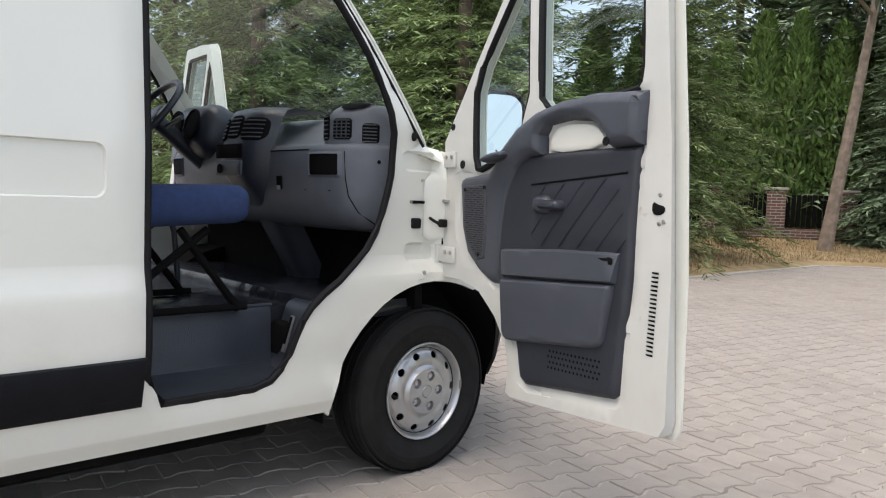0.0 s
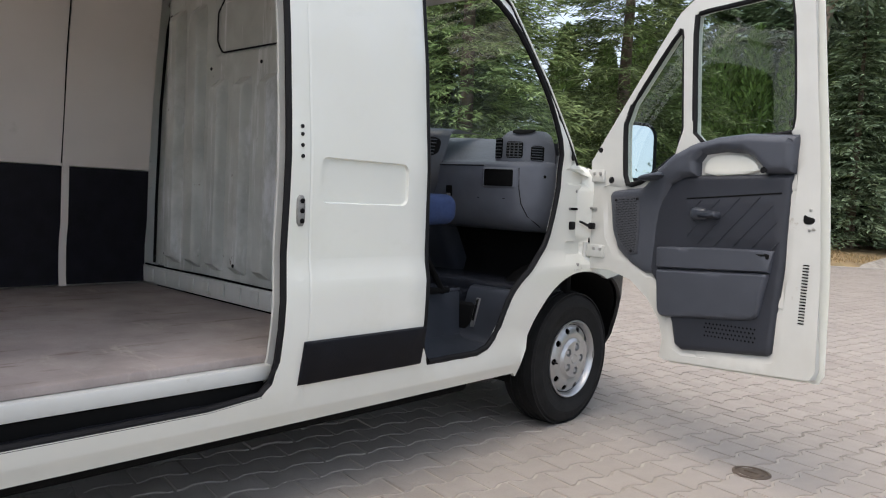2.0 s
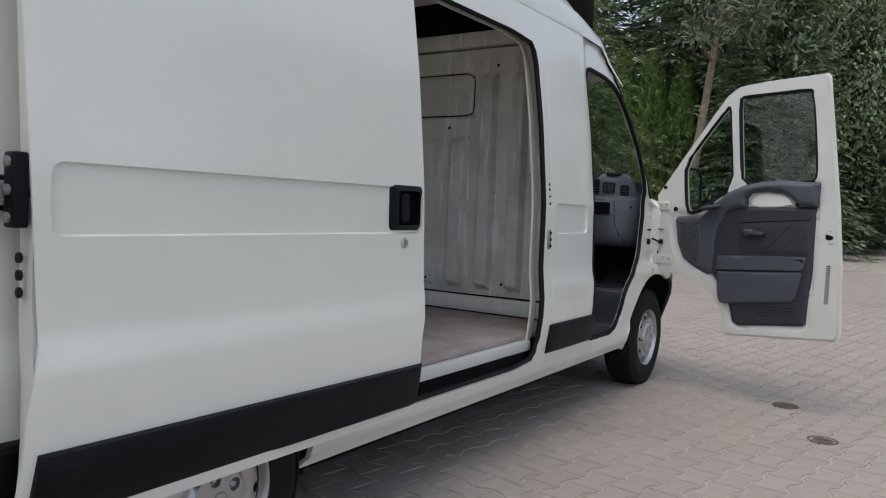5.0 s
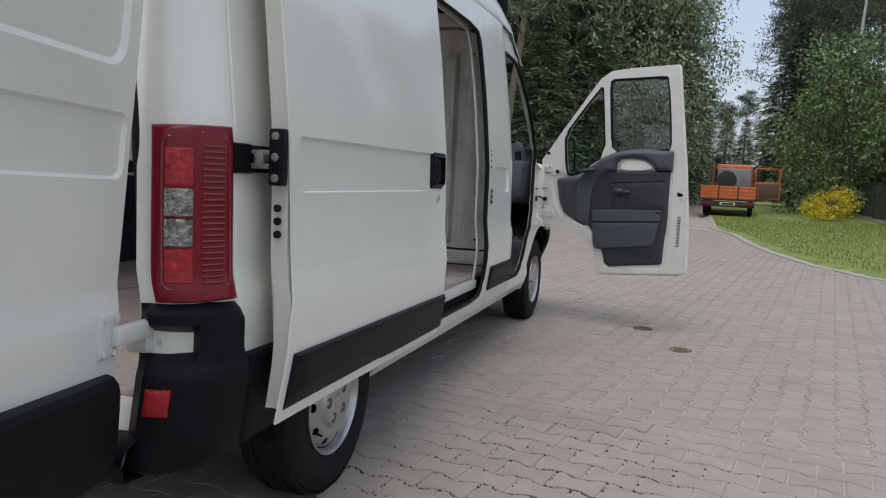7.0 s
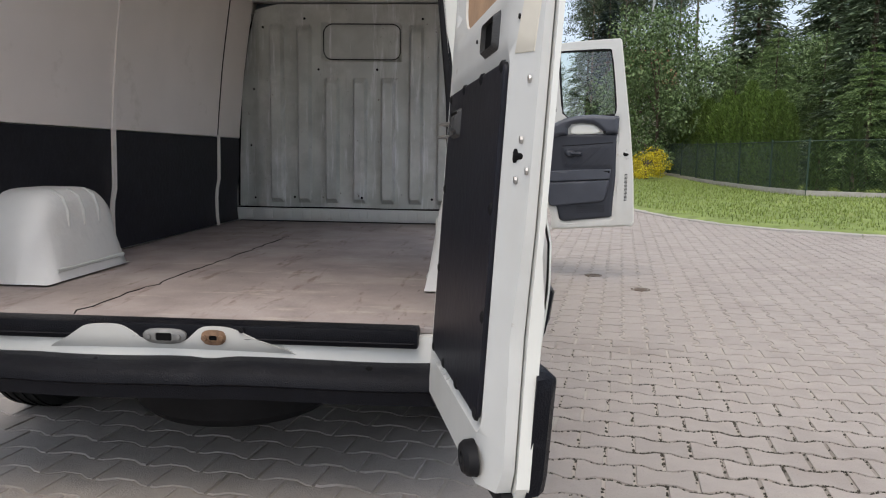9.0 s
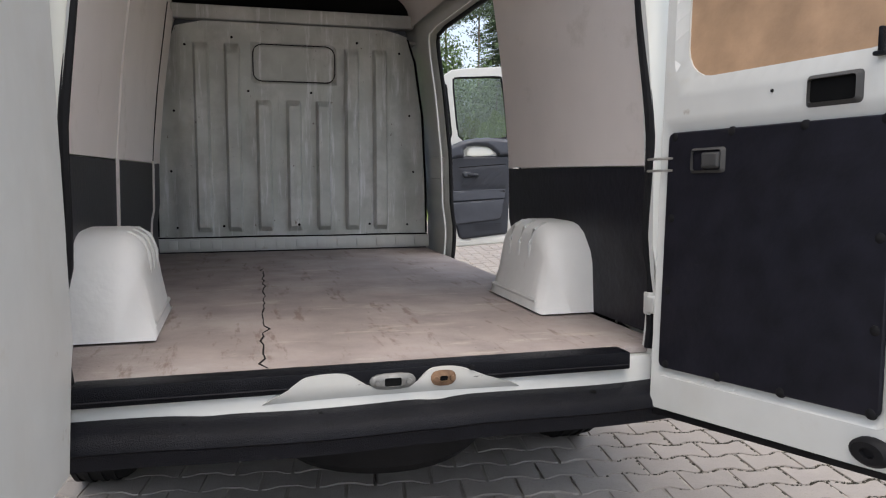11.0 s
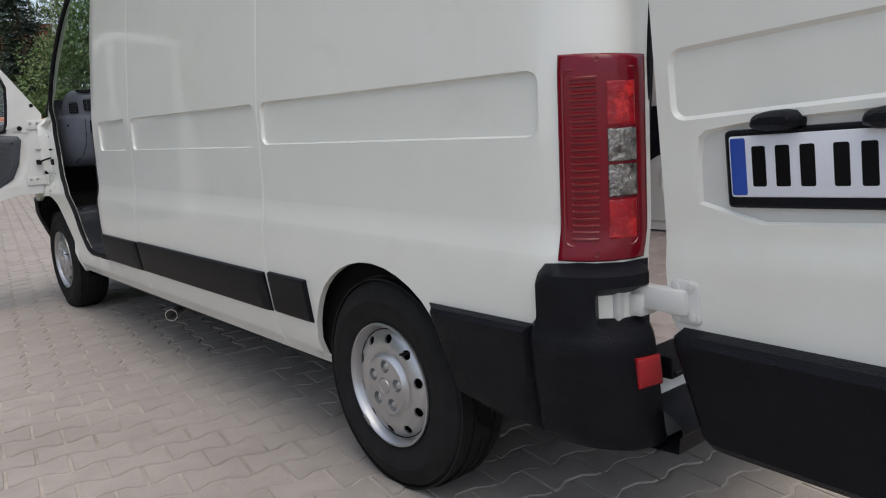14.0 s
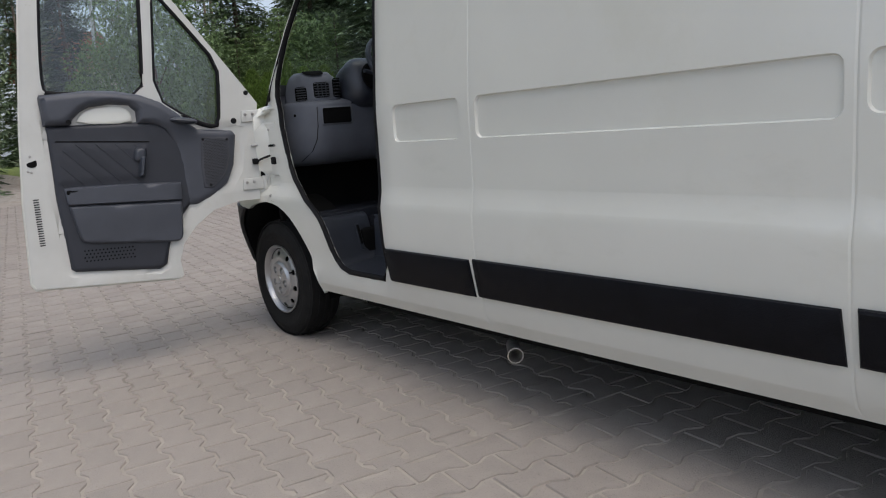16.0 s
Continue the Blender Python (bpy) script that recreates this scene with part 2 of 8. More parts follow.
def sheet(bm, loop, f, th, holes=(), lines=(), step=0.08, rows=(), rim_step=0.06):
    """A pressed sheet: the outline loop with holes in the (a, b) plane, carried into space by f(a, b, depth), th thick."""
    pts, edges = [], []

    def add(lp, closed=True):
        k = len(pts)
        pts.extend(Vector(p) for p in lp)
        n = len(lp)
        edges.extend((k + i, k + (i + 1) % n) for i in range(n if closed else n - 1))

    loop = fine(list(loop), rim_step)
    holes = [fine(list(h), rim_step) for h in holes]
    add(loop)
    for h in holes:
        add(h)
    for ln in lines:
        add(fine(list(ln), rim_step))
    a0, a1 = min(p[0] for p in loop), max(p[0] for p in loop)
    b0, b1 = min(p[1] for p in loop), max(p[1] for p in loop)
    bs = sorted(set([b0 + (b1 - b0) * i / max(1, round((b1 - b0) / step)) for i in range(1, max(1, round((b1 - b0) / step)))] + list(rows)))
    na = max(1, round((a1 - a0) / step))
    for b in bs:
        for i in range(1, na):
            p = (a0 + (a1 - a0) * i / na, b)
            if inside(p, loop) and not any(inside(p, h) for h in holes):
                pts.append(Vector(p))
    vs, es, fs, *_ = geometry.delaunay_2d_cdt(pts, edges, [], 0, 1e-5)
    keep = []
    for t in fs:
        c = (sum(vs[i].x for i in t) / 3, sum(vs[i].y for i in t) / 3)
        if inside(c, loop) and not any(inside(c, h) for h in holes):
            keep.append(t)
    used = sorted({i for t in keep for i in t})
    top = {i: bm.verts.new(f(vs[i].x, vs[i].y, 0.0)) for i in used}
    low = {i: bm.verts.new(f(vs[i].x, vs[i].y, th)) for i in used} if th else None
    count = {}
    for t in keep:
        bm.faces.new([top[i] for i in t])
        if th:
            bm.faces.new([low[i] for i in reversed(t)])
        for a, b in zip(t, t[1:] + t[:1]):
            count[(a, b)] = count.get((a, b), 0) + 1
    if th:
        for a, b in count:
            if (b, a) not in count:
                bm.faces.new((top[b], top[a], low[a], low[b]))
    return bm



# ---- the van ----
VAN = thing("delivery_van", "white high-roof panel van with its doors standing open on the paving", "van")
ZS = [0.30, 0.345, 0.36, 0.44, 0.62, 0.79, 0.845, 1.2, 1.6, 2.0, 2.15, 2.3]
XS = [0.935, 0.952, 0.972, 0.985, 1.008, 1.009, 0.991, 0.985, 0.945, 0.887, 0.865, 0.82]


def half(z):
    """Half the van's width at height z, softly blended."""
    return sum(float(np.interp(z + o, ZS, XS)) for o in (-0.02, 0, 0.02)) / 3


def step01(d, w):
    t = max(0.0, min(1.0, d / w))
    return t * t * (3 - 2 * t)


def pressed(a, b, rects, w=0.004, deep=0.011, r=0.03):
    """Depth of the pressed recesses, with rounded corners, at (a, b)."""
    for a0, b0, a1, b1 in rects:
        qx, qy = max(a0 + r - a, a - a1 + r, 0.0), max(b0 + r - b, b - b1 + r, 0.0)
        d = min(r - math.hypot(qx, qy), min(a - a0, a1 - a, b - b0, b1 - b)) if qx and qy else min(a - a0, a1 - a, b - b0, b1 - b)
        if d > 0:
            return deep * step01(d, w)
    return 0.0


CORNER = -0.64
NOSE = 3.92


def side(sgn, rects=(), grooves=(), inset=None):
    """The bodyside: s runs along the van, turning round the rear corner past CORNER."""

    def f(s, z, d):
        x = half(z)
        e = d + pressed(s, z, rects)
        for g in grooves:
            e += 0.003 * (1 - step01(abs(s - g), 0.006))
        if inset:
            e += inset(s, z)
        if s > NOSE:
            x -= 1.35 * (s - NOSE) ** 2
        if s >= CORNER:
            return Vector((sgn * (x - e), s, z))
        th = min(math.pi / 2, (CORNER - s) / 0.30 * math.pi / 2)
        lean = 0.02 * (z - 0.8)
        ca, sa = math.cos(th) ** 0.75, math.sin(th) ** 0.85
        return Vector((sgn * (x - 0.165 + (0.165 - e) * ca), CORNER + lean * sa - (0.20 - e) * sa, z))

    return f


def rect_lines(rects, w=0.004):
    out = []
    for a0, b0, a1, b1 in rects:
        out.append(rounded((a0, b0), (a1, b1), 0.03))
        out.append(rounded((a0 + w, b0 + w), (a1 - w, b1 - w), 0.03 - w * 0.8))
    return out


def arch(cy, cz, r, a0, a1, n=14):
    return [(cy + r * math.cos(radians(a0 + (a1 - a0) * i / n)), cz + r * math.sin(radians(a0 + (a1 - a0) * i / n))) for i in range(n + 1)]


CAB_OPEN = smooth_loop([(2.595, 0.445), (2.80, 0.445), (2.99, 0.445), (3.06, 0.52), (3.10, 0.64), (3.16, 0.72), (3.295, 0.81), (3.415, 0.92), (3.48, 1.06), (3.513, 1.2), (3.51, 1.36), (3.462, 1.48), (3.385, 1.62), (3.25, 1.8), (3.11, 1.92), (2.97, 1.968), (2.8, 1.98), (2.64, 1.985), (2.6, 1.93), (2.6, 1.7), (2.595, 1.2), (2.59, 0.8)], 1)
SLIDE_OPEN = smooth_loop([(0.66, 0.418), (1.2, 0.418), (1.86, 0.418), (1.93, 0.49), (1.94, 0.7), (1.96, 1.2), (1.965, 1.7), (1.965, 1.93), (1.9, 2.0), (1.2, 2.0), (0.72, 2.0), (0.66, 1.95), (0.66, 1.2)], 1)


def outline():
    lo = [(-0.94, 0.50), (-0.94, 2.15), (2.56, 2.15), (2.90, 2.147), (3.225, 1.965), (3.463, 1.66), (3.63, 1.42), (3.71, 1.285), (3.93, 1.20), (4.2, 1.09), (4.38, 0.97), (4.44, 0.80), (4.43, 0.745), (4.12, 0.745)]
    lo += arch(3.70, 0.32, 0.445, 65, 183)
    lo += [(3.235, 0.315), (1.8, 0.31), (0.33, 0.31)]
    lo += arch(0.0, 0.325, 0.385, 2, 128)
    lo += [(-0.30, 0.55), (-0.5, 0.52)]
    return lo


POCKETS = [(3.557, 1.183, 3.73, 1.262), (3.57, 0.838, 3.73, 0.914)]


def cab_inset(s, z):
    """The door shut lies behind the outer skin."""
    lean = 0.45 * max(0.0, s - float(np.interp(z, [1.28, 1.42, 1.66, 1.965, 2.147], [3.625, 3.53, 3.365, 3.125, 2.87]))) if z > 1.28 else 0.0
    if 2.58 < s < 3.74 and z > 0.42:
        post = 0.02 * step01(s - 3.36, 0.14) * step01(z - 0.78, 0.1) * step01(1.34 - z, 0.08)
        post += pressed(s, z, POCKETS, 0.01, 0.014) + 0.012 * step01(s - 3.662 + 0.03 * abs(z - 1.02), 0.006) * step01(z - 0.9, 0.02) * step01(1.16 - z, 0.02)
        return lean + (0.022 + post) * step01(s - 2.58, 0.02) * step01(3.74 - s, 0.02) * step01(z - 0.42, 0.03)
    return lean


def post_lines():
    """Mesh lines along the pressings of the hinge post."""
    out = rect_lines(POCKETS, 0.01)
    for o in (0.0, 0.006):
        out.append([(3.662 - 0.03 * abs(z - 1.02) + o, z) for z in (0.9, 0.96, 1.02, 1.08, 1.16)] + [(3.6622 - 0.03 * abs(z - 1.02) + o, z) for z in (1.16, 1.08, 1.02, 0.96, 0.9)])
    return out


L_RECTS = [(2.03, 1.052, 2.45, 1.204), (0.675, 1.052, 1.945, 1.204), (-0.655, 1.06, 0.625, 1.206)]
R_RECTS = [(2.075, 1.052, 2.475, 1.204)]
bm = bmesh.new()
sheet(bm, outline(), side(-1, L_RECTS, (1.975, 0.648), cab_inset), 0.02, [CAB_OPEN], rect_lines(L_RECTS) + post_lines() + [[(g + o, 0.34), (g + o, 2.1), (g + o + 0.0002, 2.1), (g + o + 0.0002, 0.34)] for g in (1.975, 0.648) for o in (-0.006, 0, 0.006)], 0.07, (0.345, 0.36, 0.61, 0.77, 0.80, 0.83, 0.87))
body_left = part("body_side", bm, PAINT, VAN, "white pressed steel body side")
bm = bmesh.new()
sheet(bm, outline(), side(1, R_RECTS, (2.035, -0.655), cab_inset), 0.02, [CAB_OPEN, SLIDE_OPEN], rect_lines(R_RECTS) + post_lines() + [[(2.035 + o, 0.44), (2.035 + o, 2.1), (2.0352 + o, 2.1), (2.0352 + o, 0.44)] for o in (-0.006, 0, 0.006)] + [[(-0.655 + o, 0.7), (-0.655 + o, 2.1), (-0.6548 + o, 2.1), (-0.6548 + o, 0.7)] for o in (-0.006, 0, 0.006)], 0.07, (0.345, 0.36, 0.61, 0.77, 0.80, 0.83, 0.87))
body_right = part("body_side", bm, PAINT, VAN, "white pressed steel body side with the sliding door opening")

# roof: a ridge of rings along the van
def roof_ring(y, z0, z1, w):
    return [Vector((w * math.sin(t) * (abs(math.sin(t)) ** -0.35 if abs(math.sin(t)) > 1e-6 else 0), y, z0 + (z1 - z0) * abs(math.cos(t)) ** 0.6)) for t in [radians(-90 + 180 * i / 24) for i in range(25)]]


def loft(bm, rings):
    vv = [[bm.verts.new(p) for p in r] for r in rings]
    for a, b in zip(vv, vv[1:]):
        for i in range(len(a) - 1):
            bm.faces.new((a[i], a[i + 1], b[i + 1], b[i]))
    return vv


bm = bmesh.new()
rings = []
for y, z0, z1, w in ((-0.82, 2.13, 2.40, 0.82), (-0.78, 2.145, 2.44, 0.86), (0.5, 2.148, 2.46, 0.866), (2.0, 2.148, 2.46, 0.866), (2.5, 2.148, 2.43, 0.866), (2.85, 2.14, 2.27, 0.862), (2.98, 2.05, 2.14, 0.87), (3.17, 1.955, 2.01, 0.885)):
    rings.append(roof_ring(y, z0, z1, w))
loft(bm, rings)
part("roof", bm, PAINT, VAN, "raised white roof shell")


def quad_strip(bm, rows):
    vv = [[bm.verts.new(p) for p in r] for r in rows]
    for a, b in zip(vv, vv[1:]):
        for i in range(len(a) - 1):
            bm.faces.new((a[i], a[i + 1], b[i + 1], b[i]))


def across(y, z, w, bulge, n=14, drop=0.0):
    return [Vector((w * (2 * i / n - 1), y + bulge * (1 - (2 * i / n - 1) ** 2), z + drop * (1 - (2 * i / n - 1) ** 2))) for i in range(n + 1)]


bm = bmesh.new()
quad_strip(bm, [across(3.145 + 0.57 * k / 8, 1.985 - 0.74 * k / 8, 0.815 + 0.095 * k / 8, 0.12 + 0.08 * k / 8) for k in range(9)])
windscreen = part("windscreen", bm, GLASS, VAN, "clear sloping windscreen")
windscreen.visible_shadow = False
bm = bmesh.new()
quad_strip(bm, [across(3.63, 1.25, 0.955, 0.17), across(3.75, 1.22, 0.965, 0.17, drop=0.02), across(4.1, 1.12, 0.93, 0.13, drop=0.03), across(4.32, 1.0, 0.77, 0.2, drop=0.02), across(4.42, 0.85, 0.66, 0.22), across(4.43, 0.62, 0.66, 0.22)])
part("bonnet", bm, PAINT, VAN, "short sloping white bonnet")
bm = bmesh.new()
quad_strip(bm, [across(4.40, 0.735, 0.64, 0.24), across(4.44, 0.72, 0.645, 0.26), across(4.44, 0.5, 0.64, 0.26), across(4.42, 0.34, 0.60, 0.25), across(4.3, 0.29, 0.60, 0.25)])
for sg in (-1, 1):
    fs = side(sg)
    sheet(bm, [(4.45, 0.32), (4.45, 0.735), (4.10, 0.745)] + arch(3.70, 0.32, 0.462, 62, 2, 8) + [(4.19, 0.30)], lambda a, b, d: fs(a, b, d - 0.014 + 0.5 * max(0.0, 0.62 - b) * max(0.0, a - 4.0)), 0.02, (), (), 0.06)
part("front_bumper", bm, FRONTPL, VAN, "dark grey plastic front bumper")


# ---- wheels ----
def wheel(m):
    hub = new("wheel")
    hub.parent = VAN
    hub.matrix_basis = m
    I = Matrix.Identity(4)
    bm = bmesh.new()
    lathe(bm, [(0.185, -0.19), (0.25, -0.205), (0.31, -0.195), (0.326, -0.17), (0.331, -0.1), (0.326, -0.035), (0.314, -0.012), (0.309, -0.008), (0.306, -0.0085), (0.285, 0.002), (0.28, 0.0045), (0.262, 0.006), (0.259, 0.004), (0.235, 0.004), (0.232, 0.002), (0.212, -0.002), (0.198, -0.006), (0.188, -0.014), (0.182, -0.05), (0.182, -0.15)], I, 64, closed=False)
    part("tyre", bm, TYRE, hub, "black road tyre with worn tread")
    bm = bmesh.new()
    for k in range(96):
        a = 2 * math.pi * k / 96
        for h, o in ((-0.02, 0), (-0.06, 0.5), (-0.1, 0), (-0.14, 0.5)):
            r = 0.3315 if h < -0.03 else 0.325
            box(bm, (-0.0075, -0.014, 0), (0.0075, 0.014, 0.006), 0, 2, pose(0, 0, h) @ pose(0, 0, 0, 0, 0, math.degrees(a) + o * 3.75) @ pose(r - 0.003, 0, 0, 0, 90, 0))
    tagged(part("tread", bm, TYRE, hub), kind="stuff")
    bm = bmesh.new()
    lathe(bm, [(0.183, -0.16), (0.181, -0.03), (0.189, -0.012), (0.1935, -0.004), (0.1925, 0.001), (0.188, 0.0025), (0.184, -0.001), (0.180, -0.016), (0.174, -0.026), (0.166, -0.026)], I, 56, closed=False)
    n = 60
    # the dished face with ten round holes
    loopo = [(0.17 * math.cos(2 * math.pi * k / n), 0.17 * math.sin(2 * math.pi * k / n)) for k in range(n)]
    holes = []
    for k in range(10):
        a = 2 * math.pi * (k + 0.5) / 10
        c, s = math.cos(a), math.sin(a)
        holes.append([(c * (0.146 + 0.0135 * math.cos(q)) - s * 0.0165 * math.sin(q), s * (0.146 + 0.0135 * math.cos(q)) + c * 0.0165 * math.sin(q)) for q in [2 * math.pi * i / 12 for i in range(12)]])
    lugs = [[(0.062 * math.cos(2 * math.pi * k / 5 + 0.3) + 0.02 * math.cos(q), 0.062 * math.sin(2 * math.pi * k / 5 + 0.3) + 0.02 * math.sin(q)) for q in [2 * math.pi * i / 12 for i in range(12)]] for k in range(5)]

    def dish(x, y, d):
        r = math.hypot(x, y)
        h = float(np.interp(r, [0, 0.021, 0.0235, 0.026, 0.05, 0.088, 0.097, 0.103, 0.12, 0.135, 0.157, 0.17], [0.012, 0.012, 0.007, 0.010, 0.009, 0.007, -0.004, -0.007, -0.002, -0.004, -0.014, -0.028]))
        return Vector((x, y, h - d))

    sheet(bm, loopo, dish, 0.006, holes + lugs, [[(r * math.cos(2 * math.pi * k / 40), r * math.sin(2 * math.pi * k / 40)) for k in range(40)] for r in (0.0215, 0.0235, 0.026, 0.088, 0.097, 0.103, 0.12, 0.157)], 0.02, rim_step=0.02)
    rim = part("rim", bm, SILVER, hub, "silver painted steel rim with round holes")
    for k in range(5):
        a = 2 * math.pi * k / 5 + 0.3
        bm = bmesh.new()
        lathe(bm, [(0.0215, 0.004), (0.0195, -0.002), (0.0185, -0.010), (0.010, -0.013), (0.002, -0.013)], pose(0.062 * math.cos(a), 0.062 * math.sin(a), 0), 12, closed=False)
        lathe(bm, [(0.0115, -0.006), (0.0112, 0.001), (0.008, 0.004)], pose(0.062 * math.cos(a), 0.062 * math.sin(a), 0), 6)
        part("wheel_bolt", bm, SILVER, hub)
    bm = bmesh.new()
    tube(bm, [Vector((0.1705 * math.cos(2 * math.pi * k / 48), 0.1705 * math.sin(2 * math.pi * k / 48), -0.026)) for k in range(48)], 0.002, 6, True)
    part("rim_gap", bm, UNDER, rim)
    bm = bmesh.new()
    box(bm, (-0.02, 0.184, -0.003), (0.02, 0.193, 0.005), 0.002)
    part("balance_weight", bm, DULLZINC, rim)
    bm = bmesh.new()
    tube(bm, [Vector((0.0, -0.152, -0.02)), Vector((0.0, -0.158, 0.012)), Vector((0.0, -0.16, 0.02))], [0.005, 0.0045, 0.004], 8)
    part("valve", bm, RUBBER, rim)
    bm = bmesh.new()
    lathe(bm, [(0.18, -0.165), (0.175, -0.07), (0.06, -0.05), (0.03, -0.045)], I, 32)
    part("brake_drum", bm, UNDER, hub)
    return hub


W1 = wheel(pose(0.955, 3.70, 0.325, 0, 90, 0))
W2 = copy_thing(W1, pose(-0.955, 3.70, 0.325, 0, -90, 0) @ pose(0, 0, 0, 0, 0, 20))
W3 = copy_thing(W1, pose(-0.975, 0.0, 0.325, 0, -90, 0) @ pose(0, 0, 0, 0, 0, 50))
W4 = copy_thing(W1, pose(0.975, 0.0, 0.325, 0, 90, 0) @ pose(0, 0, 0, 0, 0, 33))

# ---- floor, lining and bulkhead of the load space ----
bm = bmesh.new()
box(bm, (-0.93, -0.80, 0.525), (0.915, 2.40, 0.552), 0.004)
part("load_floor", bm, WOOD, VAN, "worn brown plywood load floor")


def inner(sgn, base=0.082):
    def f(y, z, d):
        return Vector((sgn * (half(min(z, 2.1)) - base - d), y, z))
    return f


UP = [(-0.78, 1.15), (2.39, 1.15), (2.39, 2.12), (-0.78, 2.12)]
bm = bmesh.new()
sheet(bm, UP, inner(-1), 0.008, (), (), 0.2)
part("wall_lining", bm, LINING, VAN, "cream painted plywood wall lining")
bm = bmesh.new()
sheet(bm, [(-0.78, 1.12), (0.64, 1.12), (0.64, 2.12), (-0.78, 2.12)], inner(1), 0.008, (), (), 0.2)
part("wall_lining", bm, LINING, VAN, "cream painted plywood wall lining")
for a, b in ((-0.78, 0.565), (0.595, 1.955), (1.985, 2.39)):
    bm = bmesh.new()
    sheet(bm, [(a, 0.562), (b, 0.562), (b, 1.145), (a, 1.145)], inner(-1, 0.075), 0.012, (), (), 0.2)
    part("lower_lining", bm, BLACKLIN, VAN, "black painted plywood lower lining")
bm = bmesh.new()
sheet(bm, [(-0.78, 0.562), (0.64, 0.562), (0.64, 1.115), (-0.78, 1.115)], inner(1, 0.075), 0.012, (), (), 0.2)
part("lower_lining", bm, BLACKLIN, VAN, "black painted plywood lower lining")
bm = bmesh.new()
for z0, z1, w in ((2.11, 2.40, 0.80),):
    loft(bm, [roof_ring(y, z0, z1, w) for y in (-0.79, 0.8, 2.8)])
part("headlining", bm, LINING, VAN, "cream curved roof lining")


RIBS = [(-0.62 + 0.2 * k, 1.585 if 2 <= k <= 4 else 1.95) for k in range(7)]


def bulk(x, z, d):
    inwin = step01(min(x + 0.295, 0.275 - x, z - 1.70, 1.965 - z), 0.02)
    r = 0
    for c, top in RIBS:
        if abs(x - c) < 0.07:
            r = step01(0.052 - abs(x - c), 0.016) * step01(z - 0.69, 0.04) * step01(top - z, 0.05)
    return Vector((x, 2.41 - 0.048 * r + 0.02 * inwin + 0.05 * step01(abs(x + 0.01) - 0.72, 0.12) + d, z))


bm = bmesh.new()
sheet(bm, [(-0.93, 0.65), (0.93, 0.65), (0.925, 1.0), (0.90, 1.5), (0.84, 1.9), (0.78, 2.05), (0.6, 2.09), (-0.6, 2.09), (-0.78, 2.05), (-0.84, 1.9), (-0.90, 1.5), (-0.925, 1.0)], bulk, 0.01, (), [[(c - w, 0.69), (c + w, 0.69), (c + w, t), (c - w, t)] for c, t in RIBS for w in (0.034, 0.04, 0.046, 0.052)], 0.025, rim_step=0.03)
part("bulkhead", bm, BULK, VAN, "scuffed grey ribbed steel bulkhead")
bm = bmesh.new()
box(bm, (-0.93, 2.385, 0.56), (0.93, 2.42, 0.65), 0.006)
part("bulkhead_rail", bm, JAMB, VAN, "chipped white rail under the bulkhead")

bm = bmesh.new()
tube(bm, [bulk(a, b, -0.003) for a, b in fine(rounded((-0.285, 1.71), (0.265, 1.955), 0.06), 0.04)], 0.004, 6, True)
part("bulkhead_seam", bm, RUBBER, VAN, "dirty seam round the blanked hatch")
bm = bmesh.new()
box(bm, (-0.82, 2.38, 2.10), (0.82, 2.46, 2.19), 0.012)
part("header_beam", bm, BULK, VAN, "grey steel beam over the bulkhead")
# black filler box: the darkness above the cab as a solid
bm = bmesh.new()
box(bm, (-0.85, 2.44, 2.19), (0.85, 2.75, 2.42), 0.02)
part("dark_roof_space", bm, UNDER, VAN, "black box standing in for the unlit space above the cab")
for k in range(13):
    bm = bmesh.new()
    box(bm, (-0.86 + 0.14 * k, 2.378, 0.575), (-0.80 + 0.14 * k, 2.388, 0.638), 0.003)
    part("rail_rib", bm, JAMB, VAN)

# black tubes draw the dark lines along the bulkhead's edges
for sg in (-1, 1):
    bm = bmesh.new()
    tube(bm, [Vector((sg * x, 2.398 + 0.05, z)) for x, z in ((0.925, 0.66), (0.92, 1.0), (0.895, 1.5), (0.84, 1.88), (0.79, 2.03), (0.62, 2.085))], 0.008, 6)
    part("bulkhead_gap", bm, UNDER, VAN, "dark gap line beside the bulkhead")
bm = bmesh.new()
tube(bm, [Vector((-0.92 + 0.184 * k, 2.398, 0.655 + 0.002 * math.sin(5 * k))) for k in range(11)], 0.006, 6)
part("bulkhead_gap", bm, UNDER, VAN, "dark gap over the bulkhead rail")
bm = bmesh.new()
tube(bm, [inner(-1, 0.093)(1.951 + 0.002 * math.sin(7 * k), 1.16 + 0.094 * k, 0.0) for k in range(11)], 0.0035, 6)
part("lining_gap", bm, UNDER, VAN, "dark crack between the lining boards")

